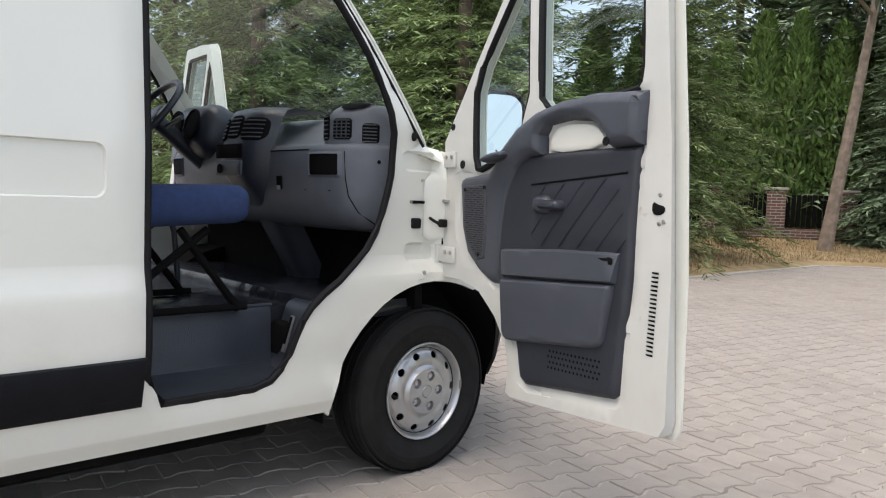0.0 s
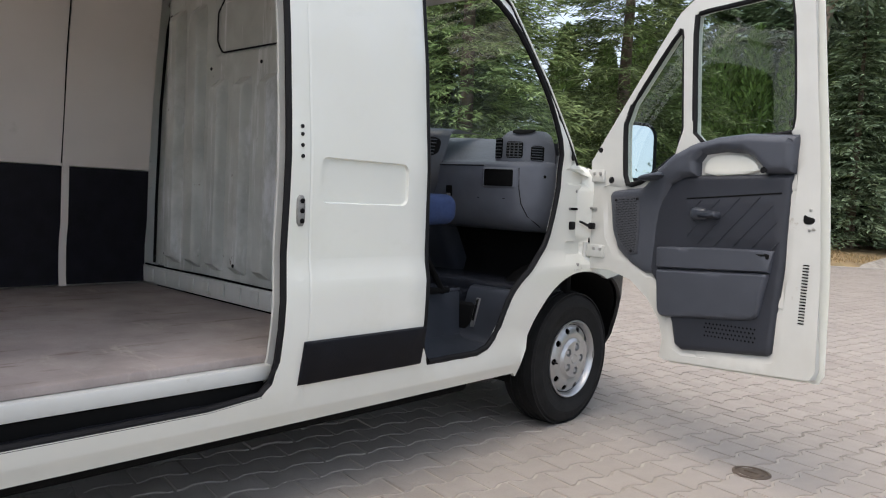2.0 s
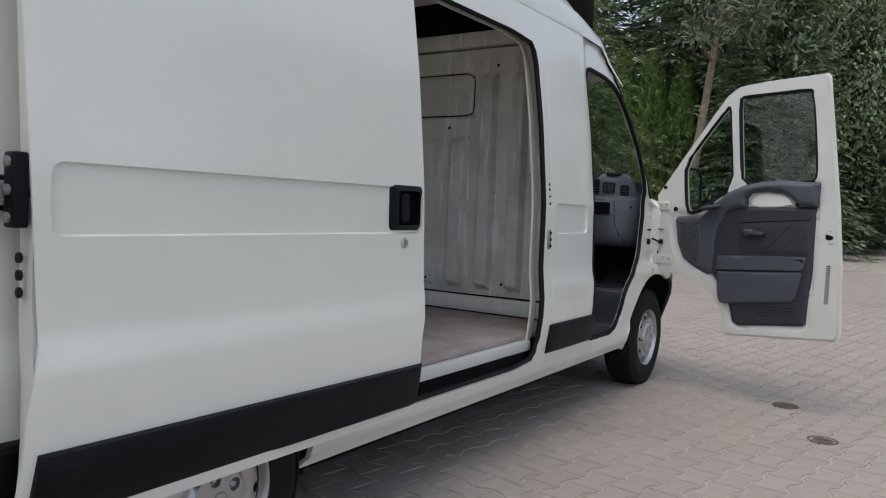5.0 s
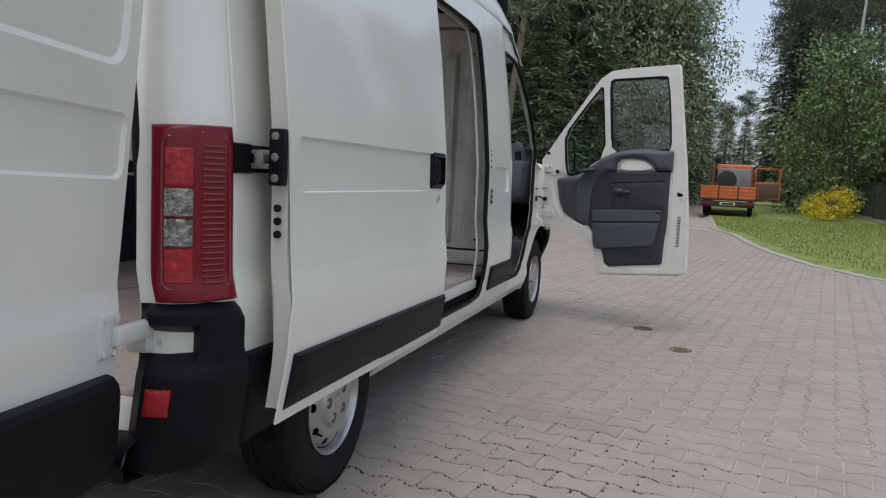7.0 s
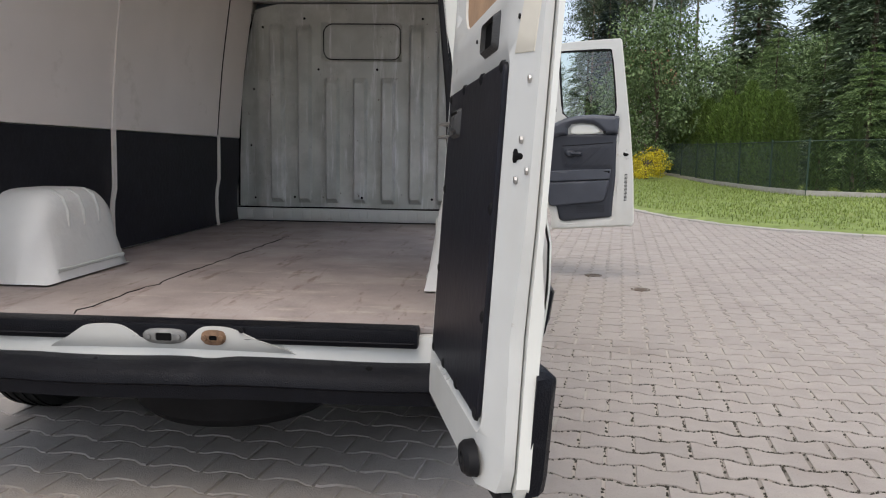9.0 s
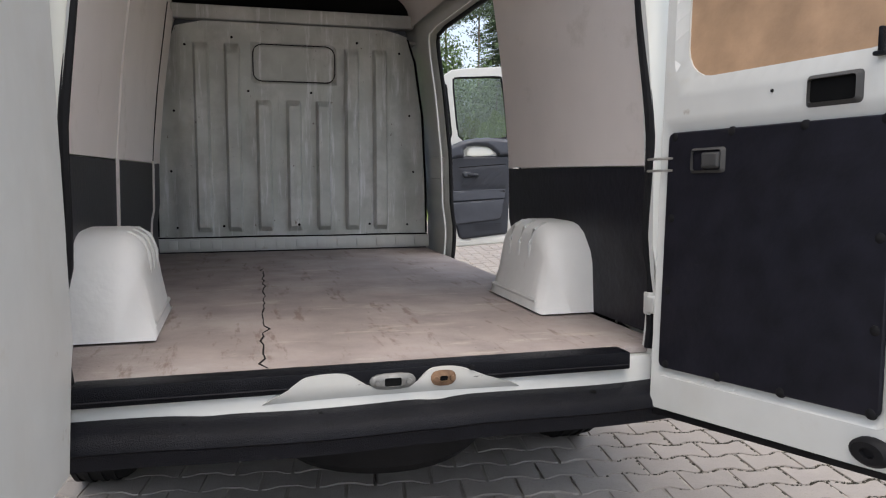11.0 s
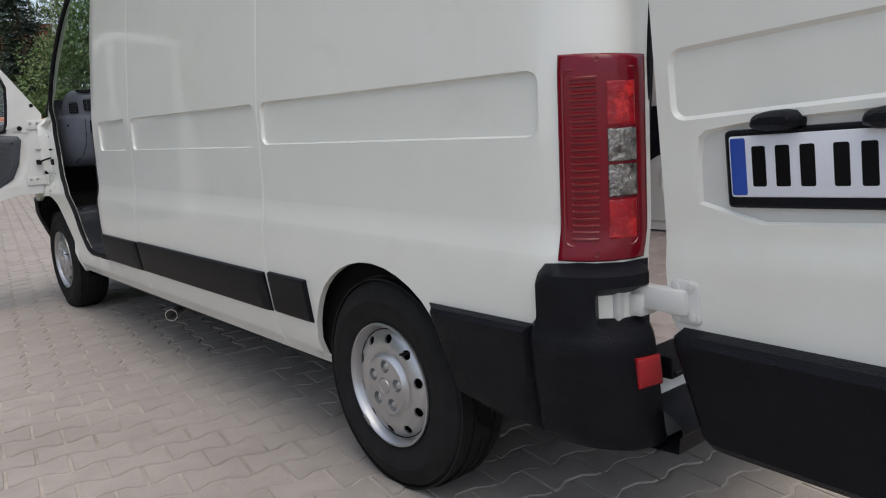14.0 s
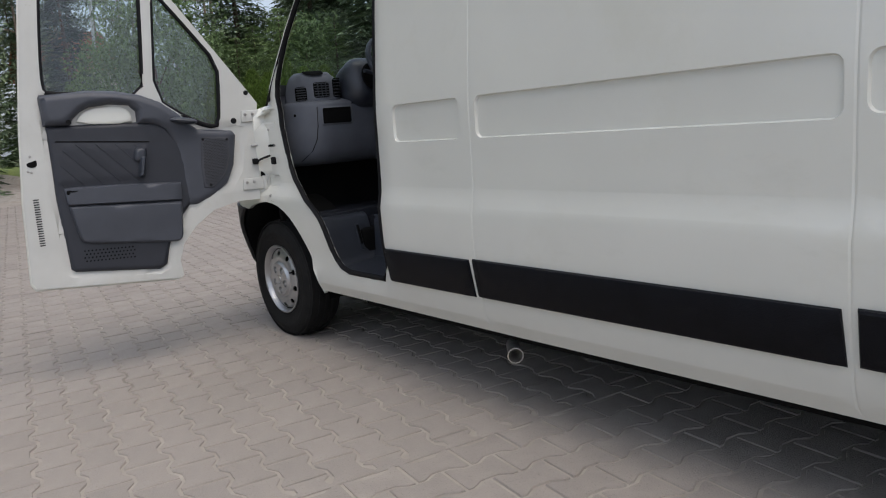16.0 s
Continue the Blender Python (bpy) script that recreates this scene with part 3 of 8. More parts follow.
# ---- underbody ----
bm = bmesh.new()
# box bottoms set low to keep light out from under the van
box(bm, (-0.90, 0.36, 0.27), (0.90, 2.52, 0.52), 0.02)
box(bm, (-0.62, -0.42, 0.29), (0.62, 0.37, 0.52), 0.02)
box(bm, (-0.88, -0.80, 0.37), (0.88, -0.40, 0.52), 0.02)
box(bm, (-0.60, 2.5, 0.30), (0.60, 3.25, 0.45), 0.02)
part("chassis", bm, UNDER, VAN, "black underbody")
# unseen parts; the low tank box is added to darken the ground below
for nm, lo, hi in (("fuel_tank", (-0.80, 0.5, 0.22), (0.80, 3.1, 0.4)), ("chassis_rail", (-0.6, -0.7, 0.27), (-0.45, 3.4, 0.4)), ("chassis_rail", (0.45, -0.7, 0.27), (0.6, 3.4, 0.4)), ("engine_tray", (-0.7, 3.2, 0.25), (0.7, 4.3, 0.6)), ("axle", (-0.85, -0.05, 0.27), (0.85, 0.05, 0.37)), ("axle", (-0.85, 3.65, 0.27), (0.85, 3.75, 0.37))):
    bm = bmesh.new()
    box(bm, lo, hi, 0.03)
    part(nm, bm, UNDER, VAN)

# spare tyre shape, added to deepen the shade behind the rear bumper
bm = bmesh.new()
lathe(bm, [(0.13, 0.02), (0.2, 0.0), (0.29, 0.0), (0.325, 0.03), (0.335, 0.09), (0.325, 0.15), (0.29, 0.18), (0.0, 0.18)], pose(0.05, -0.38, 0.175) @ Matrix.Diagonal((1.08, 1.08, 1.1, 1)), 32)
part("shade_tyre", bm, RUBBER, VAN, "black spare tyre shape added to deepen the shade under the load floor")

# pale battens between the black panels, and the crack in the floor
for y in (0.58, 1.97):
    bm = bmesh.new()
    sheet(bm, [(y - 0.016, 0.555), (y + 0.016, 0.555), (y + 0.016, 2.1), (y - 0.016, 2.1)], inner(-1, 0.088), 0.01, (), (), 0.2)
    part("lining_batten", bm, LINING, VAN, "pale painted batten")
bm = bmesh.new()
cr = np.random.default_rng(3)
tube(bm, [Vector((-0.34 + 0.06 * (y + 0.75) / 2.1 + cr.normal(0, 0.006), y, 0.5515)) for y in [-0.79 + 0.06 * k for k in range(38)]], [0.0035 * cr.uniform(0.5, 1.2) for _ in range(38)], 5)
part("floor_crack", bm, UNDER, VAN, "dark crack between the floor boards")
for k in range(46):
    x, w = -0.9 + 0.04 * k + cr.normal(0, 0.01), cr.uniform(0.01, 0.04)
    bm = bmesh.new()
    box(bm, (x - w, -0.812 - cr.uniform(0, 0.012), 0.534), (x + w, -0.79, 0.5515 + cr.uniform(0, 0.004)), 0.003, 1)
    part("floor_splinter", bm, WOOD, VAN)

for x, z in ((-0.8, 0.72), (-0.5, 0.73), (0.0, 0.735), (0.5, 0.73), (0.78, 0.72), (-0.83, 1.1), (0.83, 1.1), (-0.8, 1.5), (0.8, 1.5), (-0.72, 1.93), (0.72, 1.93), (-0.42, 1.99), (0.42, 1.99), (0.1, 1.64), (-0.32, 1.64)):
    bm = bmesh.new()
    lathe(bm, [(0.009, 0), (0.007, 0.004), (0.002, 0.005)], Matrix.Translation(bulk(x, z, 0.0)) @ pose(0, 0, 0, 90, 0, 0), 8)
    part("bulkhead_rivet", bm, UNDER, VAN)

# ---- trim on the body sides ----
def seg_dist(p, a, b):
    ax, ay, bx, by = a[0], a[1], b[0], b[1]
    dx, dy = bx - ax, by - ay
    t = max(0.0, min(1.0, ((p[0] - ax) * dx + (p[1] - ay) * dy) / (dx * dx + dy * dy + 1e-12)))
    return math.hypot(p[0] - ax - t * dx, p[1] - ay - t * dy)


def puffed(loop, h, r, power=0.5):
    """Height of a moulding over its outline: rounded off within r of the rim."""
    pairs = list(zip(loop, loop[1:] + loop[:1]))

    def g(a, b):
        d = min(seg_dist((a, b), p, q) for p, q in pairs)
        t = min(1.0, d / r)
        return h * (1 - (1 - t) ** 2) ** power

    return g


def moulding(bm, loop, place, h, r, back=0.0, step=0.03, holes=(), groove=None, lines=()):
    """A rounded moulded cover on a surface: place(a, b, height)."""
    loop = list(loop)
    g = puffed(fine(loop, 0.05), h, r)

    def inset(k):
        cx, cy = sum(p[0] for p in loop) / len(loop), sum(p[1] for p in loop) / len(loop)
        out = []
        n = len(loop)
        for i in range(n):
            a, b, c = loop[i - 1], loop[i], loop[(i + 1) % n]
            tx, ty = c[0] - a[0], c[1] - a[1]
            L = math.hypot(tx, ty) or 1
            nx, ny = -ty / L, tx / L
            q = (b[0] + nx * k, b[1] + ny * k)
            if not inside(q, loop):
                q = (b[0] - nx * k, b[1] - ny * k)
            out.append(q)
        return out

    ins = [] if holes else [inset(r * 0.3), inset(r)]

    def f(a, b, d):
        if d:
            return place(a, b, -back)
        return place(a, b, g(a, b) - (groove(a, b) if groove else 0.0) + 0.001)

    sheet(bm, loop, f, 1.0, holes, list(ins) + list(lines), step, rim_step=0.03)
    return bm


def on_side(sgn, out=0.0):
    f = side(sgn)
    return lambda s, z, h: f(s, z, -h - out)


def strip(sgn, s0, s1, z0, z1, slant=0.0, out=0.0, parent=None, h=0.016):
    bm = bmesh.new()
    loop = [(s0, z0), (s1, z0), (s1 + slant, z1), (s0 + slant, z1)]
    moulding(bm, loop, on_side(sgn, out), h, 0.012, 0.0, 0.06)
    return part("rubbing_strip", bm, BLACKPL, parent or VAN, "black plastic rubbing strip")


strip(-1, 2.006, 2.555, 0.452, 0.60, 0.008)
strip(-1, 0.66, 1.985, 0.455, 0.605, 0.008)
strip(-1, 0.375, 0.63, 0.46, 0.612)
strip(1, 2.01, 2.575, 0.452, 0.60, 0.008)
for sg in (-1, 1):
    bm = bmesh.new()
    moulding(bm, [(-0.36, 0.40), (-0.29, 0.61), (-0.27, 0.632), (-0.644, 0.637), (-0.648, 0.372), (-0.5, 0.372)][::-1], on_side(sg), 0.03, 0.02, 0.0, 0.05)
    part("rear_side_strip", bm, BLACKPL, VAN, "deep black plastic panel behind the rear wheel")

# rear corner bumpers, wrapping under the lamps
for sg in (-1, 1):
    bm = bmesh.new()
    fs = side(sg)
    lo = [(-0.637, 0.37), (-0.637, 0.632), (-0.652, 0.66), (-0.652, 0.75), (-0.672, 0.782), (-0.75, 0.788), (-0.94, 0.785), (-0.94, 0.72), (-0.80, 0.715), (-0.80, 0.665), (-0.94, 0.66), (-0.94, 0.36), (-0.85, 0.345)]
    g = puffed(fine(lo, 0.05), 0.035, 0.03)
    sheet(bm, lo, lambda s, z, d: fs(s, z, 0.004) if d else fs(s, z, -g(s, z) - 0.012 * step01(0.64 - z, 0.03)), 1.0, (), [[(-0.66, 0.625), (-0.9, 0.625), (-0.9, 0.645), (-0.66, 0.645)]], 0.025, rim_step=0.02)
    part("corner_bumper", bm, BLACKPL, VAN, "black plastic corner bumper")
    bm = bmesh.new()
    r0, r1 = (-0.85, -0.905) if sg > 0 else (-0.862, -0.918)
    moulding(bm, [(r0, 0.515), (r1, 0.515), (r1, 0.585), (r0, 0.585)][::-1], lambda s, z, h: fs(s, z, -0.05 - h), 0.006, 0.01, 0.004, 0.02)
    part("rear_reflector", bm, mat("red_reflector", (0.33, 0.008, 0.012), 0.25, var=0.1, scale=200, bump=0.4, bscale=300), VAN, "bright red square reflector")
    bm = bmesh.new()
    a = fs(-0.87, 0.69, 0.0)
    box(bm, (sg * 0.88 - 0.06, a.y + 0.0, 0.655), (sg * 0.88 + 0.035, a.y + 0.03, 0.725), 0.004)
    box(bm, (sg * 0.86 - 0.045, a.y - 0.035, 0.664), (sg * 0.86 + 0.02, a.y + 0.01, 0.716), 0.008)
    lathe(bm, [(0.009, 0), (0.009, 0.006), (0.004, 0.007)], pose(sg * 0.895, a.y, 0.69, 90, 0, 0), 8)
    part("door_hinge", bm, JAMB, VAN, "white painted rear door hinge")

# ---- tail lamps ----
# the lens sparkle is painted into the colour as bright red spots
HOTRED = mat("red_lens_painted_sparkle", (0.3, 0.006, 0.012), 0.12, var=0.3, scale=30, bump=0.3, bscale=60, dirt_or_glint=(0.95, 0.05, 0.04), spot_scale=16, spot_at=0.56)
RIBRED = mat("dark_red_ribbed_lens", (0.16, 0.004, 0.008), 0.2, var=0.1, scale=30, coat=0.4)


for sg in (-1, 1):
    fs = side(sg)
    e0, e1 = (-0.668, -0.908) if sg > 0 else (-0.70, -0.932)
    lamp = new("tail_lamp")
    lamp.parent = VAN
    lamp["label"] = "tall red tail lamp with clear middle lenses"
    put = lambda s, z, h: fs(e0 + (s + 0.668) * (e1 - e0) / -0.257, z, -h + (0.0 if sg > 0 else 0.006))
    bm = bmesh.new()
    moulding(bm, [(-0.668, 0.789), (-0.668, 1.232), (-0.925, 1.224), (-0.925, 0.789)], put, 0.012, 0.01, 0.0, 0.02)
    part("housing", bm, REDLENS, lamp)
    bm = bmesh.new()
    for k in range(24):
        z = 0.838 + 0.34 * k / 23
        tube(bm, [put(-0.705 - 0.01 * i, z, 0.0125) for i in range(8)], 0.0045, 6)
    tagged(part("ribs", bm, RIBRED, lamp), kind="stuff")
    bm = bmesh.new()
    tube(bm, [put(s, z, 0.0125) for s, z in rounded((-0.893, 0.823), (-0.686, 1.197), 0.02)], 0.003, 6, True)
    part("lens_rim", bm, RIBRED, lamp)
    for z0, z1, nm, mt in ((1.0, 1.074, "reversing_lens", CLEARLENS), (0.926, 0.999, "indicator_lens", CLEARLENS), (1.075, 1.172, "brake_lens", HOTRED), (0.836, 0.925, "fog_lens", HOTRED)):
        bm = bmesh.new()
        hot = mt is HOTRED
        moulding(bm, [(-0.80, z0), (-0.80, z1), (-0.888, z1), (-0.888, z0)], put, 0.0165 if not hot else 0.0135, 0.004, 0.0, 0.0045)
        part(nm, bm, mt, lamp, "clear grey crystal lens" if not hot else "red lens with its bright sparkle painted in")
    for z in (0.806, 1.214):
        bm = bmesh.new()
        p = put(-0.775, z, 0.011)
        lathe(bm, [(0.006, 0), (0.006, 0.004), (0.002, 0.003)], Matrix.Translation(p) @ (fs(-0.775, z, -1) - fs(-0.775, z, 0)).to_track_quat("Z", "Y").to_matrix().to_4x4(), 8)
        part("screw", bm, RIBRED, lamp)

# ---- door seals ----
def seal(loop, f, r, name="door_seal"):
    bm = bmesh.new()
    tube(bm, [f(a, b) for a, b in fine(loop, 0.06)], r, 8, True)
    return part(name, bm, RUBBER, VAN, "black rubber door seal")


for sg in (-1, 1):
    fs = side(sg, inset=cab_inset)
    seal(CAB_OPEN, lambda s, z: fs(s, z, 0.004), 0.013)
    # plugs, bolt and slot on the hinge post, and the drip gutter of the screen pillar
    up_ = pose(0, 0, 0, 0, 90 * sg, 0)
    for y, z, r, nm, mt in ((3.607, 1.315, 0.011, "rubber_plug", RUBBER), (3.655, 1.153, 0.007, "post_bolt", STEEL), (3.648, 0.80, 0.008, "post_bolt", STEEL), (3.60, 1.068, 0.006, "post_bolt", DULLZINC)):
        bm = bmesh.new()
        lathe(bm, [(r, -0.003), (r, 0.004), (r * 0.7, 0.006), (r * 0.3, 0.005)], Matrix.Translation(fs(y, z, 0.0)) @ up_ @ Matrix.Diagonal((1.6 if nm == "rubber_plug" else 1.0, 1, 1, 1)), 12)
        part(nm, bm, mt, VAN)
    bm = bmesh.new()
    box(bm, (-0.008, -0.03, -0.006), (0.008, 0.03, 0.006), 0.003, 2, Matrix.Translation(fs(3.635, 1.068, 0.0)))
    part("strap_slot", bm, UNDER, VAN, "dark slot of the door check strap")
    bm = bmesh.new()
    box(bm, (-0.012, -0.022, -0.02), (0.012, 0.022, 0.02), 0.007, 2, Matrix.Translation(fs(3.625, 0.987, 0.0)))
    part("cable_grommet", bm, RUBBER, VAN, "square black cable grommet")
    bm = bmesh.new()
    tube(bm, [fs(3.665, z, 0.004) for z in (0.92, 0.97, 1.02, 1.07, 1.14)], 0.0025, 6)
    part("post_seam", bm, UNDER, VAN)
    edge = [(2.94, 2.07), (3.0, 2.05), (3.17, 1.945), (3.30, 1.79), (3.418, 1.635), (3.52, 1.49), (3.60, 1.365), (3.66, 1.28)]
    bm = bmesh.new()
    tube(bm, [fs(y, z, 0.0005) for y, z in edge], 0.006, 6)
    part("screen_gutter", bm, RUBBER, VAN, "thin black gutter along the screen pillar")
    bm = bmesh.new()
    tube(bm, [fs(y + 0.03, z + 0.012, -0.002) for y, z in edge], 0.007, 6)
    part("pillar_rim", bm, PAINT, VAN)
fr = side(1)
seal(SLIDE_OPEN, lambda s, z: fr(s, z, 0.014), 0.014)
# shut face of the sliding opening, and its step
bm = bmesh.new()
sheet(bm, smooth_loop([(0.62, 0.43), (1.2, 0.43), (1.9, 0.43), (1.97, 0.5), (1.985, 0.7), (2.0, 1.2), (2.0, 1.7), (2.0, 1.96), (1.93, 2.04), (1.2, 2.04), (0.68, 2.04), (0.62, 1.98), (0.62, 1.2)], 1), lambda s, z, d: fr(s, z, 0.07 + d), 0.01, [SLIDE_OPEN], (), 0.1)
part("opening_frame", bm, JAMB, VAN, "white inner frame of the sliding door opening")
bm = bmesh.new()
box(bm, (0.87, 0.62, 0.474), (0.944, 1.94, 0.524), 0.006)
part("floor_edge", bm, JAMB, VAN, "chipped white edge of the load floor")
bm = bmesh.new()
box(bm, (0.86, 0.62, 0.38), (0.962, 1.92, 0.424), 0.004)
track = part("door_track", bm, UNDER, VAN, "black sliding door track and sill")
bm = bmesh.new()
box(bm, (0.86, 0.62, 0.40), (0.932, 1.92, 0.47), 0.004)
part("track_wall", bm, UNDER, track)
for k in range(3):
    bm = bmesh.new()
    tube(bm, [Vector((0.941 + 0.010 * k, 0.64 + 0.06 * i, 0.426 - 0.002 * k + 0.0015 * math.sin(9 * i + k))) for i in range(22)], 0.0035, 6)
    part("track_lip", bm, BLACKPL, track)

# pillar latch and bolts
for y, z, w, hgt, nm in ((1.995, 1.025, 0.014, 0.10, "door_striker"),):
    bm = bmesh.new()
    moulding(bm, smooth_loop([(y - w, z - hgt / 2), (y + w, z - hgt / 2), (y + w * 1.2, z), (y + w, z + hgt / 2), (y - w, z + hgt / 2), (y - w * 1.2, z)], 1), lambda s, q, h: fr(s, q, -h), 0.008, 0.008, 0.0, 0.02)
    sk = part(nm, bm, DULLZINC, VAN, "grey steel door striker")
    for o in (-0.032, 0.0, 0.032):
        bm = bmesh.new()
        lathe(bm, [(0.008, 0), (0.008, 0.005), (0.004, 0.006)], Matrix.Translation(fr(y, z + o, -0.008)) @ pose(0, 0, 0, 0, 90, 0), 10)
        part("striker_bolt", bm, UNDER, sk)
for z in (1.20, 1.235, 1.27, 1.295):
    bm = bmesh.new()
    lathe(bm, [(0.0065, -0.002), (0.0065, 0.003), (0.003, 0.004)], Matrix.Translation(fr(1.999, z, 0.0)) @ pose(0, 0, 0, 0, 90, 0), 10)
    part("rubber_plug", bm, RUBBER, VAN)

# middle rail for the sliding door
bm = bmesh.new()
moulding(bm, [(-0.668, 1.116), (-0.668, 1.19), (0.655, 1.19), (0.655, 1.116)], lambda s, z, h: fr(s, z, -h), 0.008, 0.008, 0.0, 0.08)
rail = part("door_rail", bm, BLACKPL, VAN, "black middle rail of the sliding door")
bm = bmesh.new()
moulding(bm, [(-0.668, 1.113), (-0.668, 1.193), (-0.60, 1.193), (-0.60, 1.113)], lambda q, z, h: fr(q, z, -h), 0.014, 0.006, 0.0, 0.03)
part("rail_end", bm, BLACKPL, VAN, "black end cap of the rail")
bm = bmesh.new()
moulding(bm, [(-0.60, 1.138), (-0.60, 1.168), (0.65, 1.168), (0.65, 1.138)], lambda q, z, h: fr(q, z, -0.0085 - h), 0.001, 0.002, 0.0, 0.2)
part("rail_slot", bm, UNDER, VAN, "dark slot of the rail")
bm = bmesh.new()
box(bm, (0.99, -0.585, 1.135), (1.03, -0.56, 1.172), 0.005)
box(bm, (1.0, -0.575, 1.145), (1.085, -0.52, 1.162), 0.005)
part("roller_arm", bm, DULLZINC, VAN, "greased steel roller arm")

# ---- sliding door, pushed back along the flank ----
SD_OUT = 0.118
SD_RECT = [(-0.545, 1.068, 0.745, 1.222)]


def sdf(y, z, d):
    return Vector((half(z - 0.015) + SD_OUT - d - pressed(y, z, SD_RECT), y, z))


SD = new("sliding_door")
SD.parent = VAN
SD["label"] = "white sliding side door pushed open"
bm = bmesh.new()
sd_loop = [(-0.625, 0.445), (0.735, 0.445), (0.742, 0.7), (0.765, 0.84), (0.755, 1.2), (0.755, 1.98), (0.72, 2.03), (-0.55, 2.03), (-0.59, 1.98), (-0.585, 1.2), (-0.57, 0.86), (-0.60, 0.7)]
sheet(bm, sd_loop, sdf, 0.006, (), rect_lines(SD_RECT), 0.07, (0.62, 0.785, 0.81, 0.84, 0.88))
part("skin", bm, PAINT, SD)
bm = bmesh.new()
sheet(bm, [(-0.585, 0.475), (0.715, 0.475), (0.715, 1.99), (-0.56, 1.99)], lambda y, z, d: Vector((half(z) + SD_OUT - 0.012 - d, y, z)), 0.05, (), (), 0.15)
part("inner_frame", bm, JAMB, SD)
bm = bmesh.new()
tube(bm, [Vector((half(z) + SD_OUT - 0.06, y, z)) for y, z in fine([(-0.55, 0.49), (0.70, 0.49), (0.705, 1.97), (-0.53, 1.97)], 0.1)], 0.01, 8, True)
part("seal", bm, RUBBER, SD)
bm = bmesh.new()
moulding(bm, [(-0.597, 0.478), (0.732, 0.474), (0.745, 0.618), (-0.578, 0.632)], lambda y, z, h: sdf(y, z, -h), 0.02, 0.014, 0.0, 0.06)
part("rubbing_strip", bm, BLACKPL, SD, "black plastic rubbing strip")


def grip(parent, place, a0, b0, a1, b1, mirror=False):
    """A flush black pull handle in a recessed plate."""
    bm = bmesh.new()
    lp = rounded((a0, b0), (a1, b1), 0.018)
    w, h = a1 - a0, b1 - b0
    cut = rounded((a0 + 0.18 * w, b0 + 0.12 * h), (a1 - 0.12 * w, b1 - 0.12 * h), 0.014)
    moulding(bm, lp, place, 0.018, 0.01, 0.0, 0.02, [cut])
    plate = part("handle_plate", bm, BLACKPL, parent, "black plastic handle plate")
    bm = bmesh.new()
    moulding(bm, cut, lambda a, b, h_: place(a, b, 0.002), 0.01, 0.02, -0.001, 0.03)
    part("handle_well", bm, UNDER, parent)
    bm = bmesh.new()
    moulding(bm, rounded((a0 + 0.3 * w, b0 + 0.16 * h), (a0 + 0.58 * w, b1 - 0.16 * h), 0.012), lambda a, b, h_: place(a, b, 0.002 + h_), 0.014, 0.01, 0.0, 0.02)
    part("handle_grip", bm, BLACKPL, parent)


grip(SD, lambda y, z, h: sdf(y, z, -h), 0.572, 1.078, 0.742, 1.228)
bm = bmesh.new()
lathe(bm, [(0.017, 0), (0.017, 0.006), (0.012, 0.008), (0.011, 0.005), (0.004, 0.005)], Matrix.Translation(sdf(0.642, 1.036, 0)) @ pose(0, 0, 0, 0, 90, 0), 20)
part("lock_cylinder", bm, STEEL, SD, "round steel keyhole")
bm = bmesh.new()
box(bm, (half(1.16) + SD_OUT - 0.05, -0.615, 1.085), (half(1.16) + SD_OUT - 0.008, -0.583, 1.235), 0.006)
carriage = part("roller_bracket", bm, BLACKPL, SD, "black bracket of the middle roller")
for z in (1.105, 1.16, 1.215):
    bm = bmesh.new()
    lathe(bm, [(0.011, 0), (0.011, 0.006), (0.005, 0.008)], Matrix.Translation((half(1.16) + SD_OUT - 0.028, -0.615, z)) @ pose(0, 0, 0, 90, 0, 0), 8)
    part("bracket_bolt", bm, DULLZINC, carriage)
bm = bmesh.new()
box(bm, (1.0, -0.612, 1.128), (1.07, -0.59, 1.142), 0.003)
box(bm, (1.0, -0.612, 1.165), (1.06, -0.592, 1.178), 0.003)
lathe(bm, [(0.014, -0.018), (0.016, -0.014), (0.016, 0.014), (0.014, 0.018)], pose(1.022, -0.604, 1.153), 12)
part("guide_roller", bm, DULLZINC, carriage)
bm = bmesh.new()
for z in (0.99, 1.025, 0.955):
    lathe(bm, [(0.011, -0.002), (0.011, 0.004), (0.004, 0.006)], Matrix.Translation((half(z) + SD_OUT - 0.035, -0.59, z)) @ pose(0, 0, 0, 90, 0, 0), 10)
part("edge_bolts", bm, RUBBER, SD)

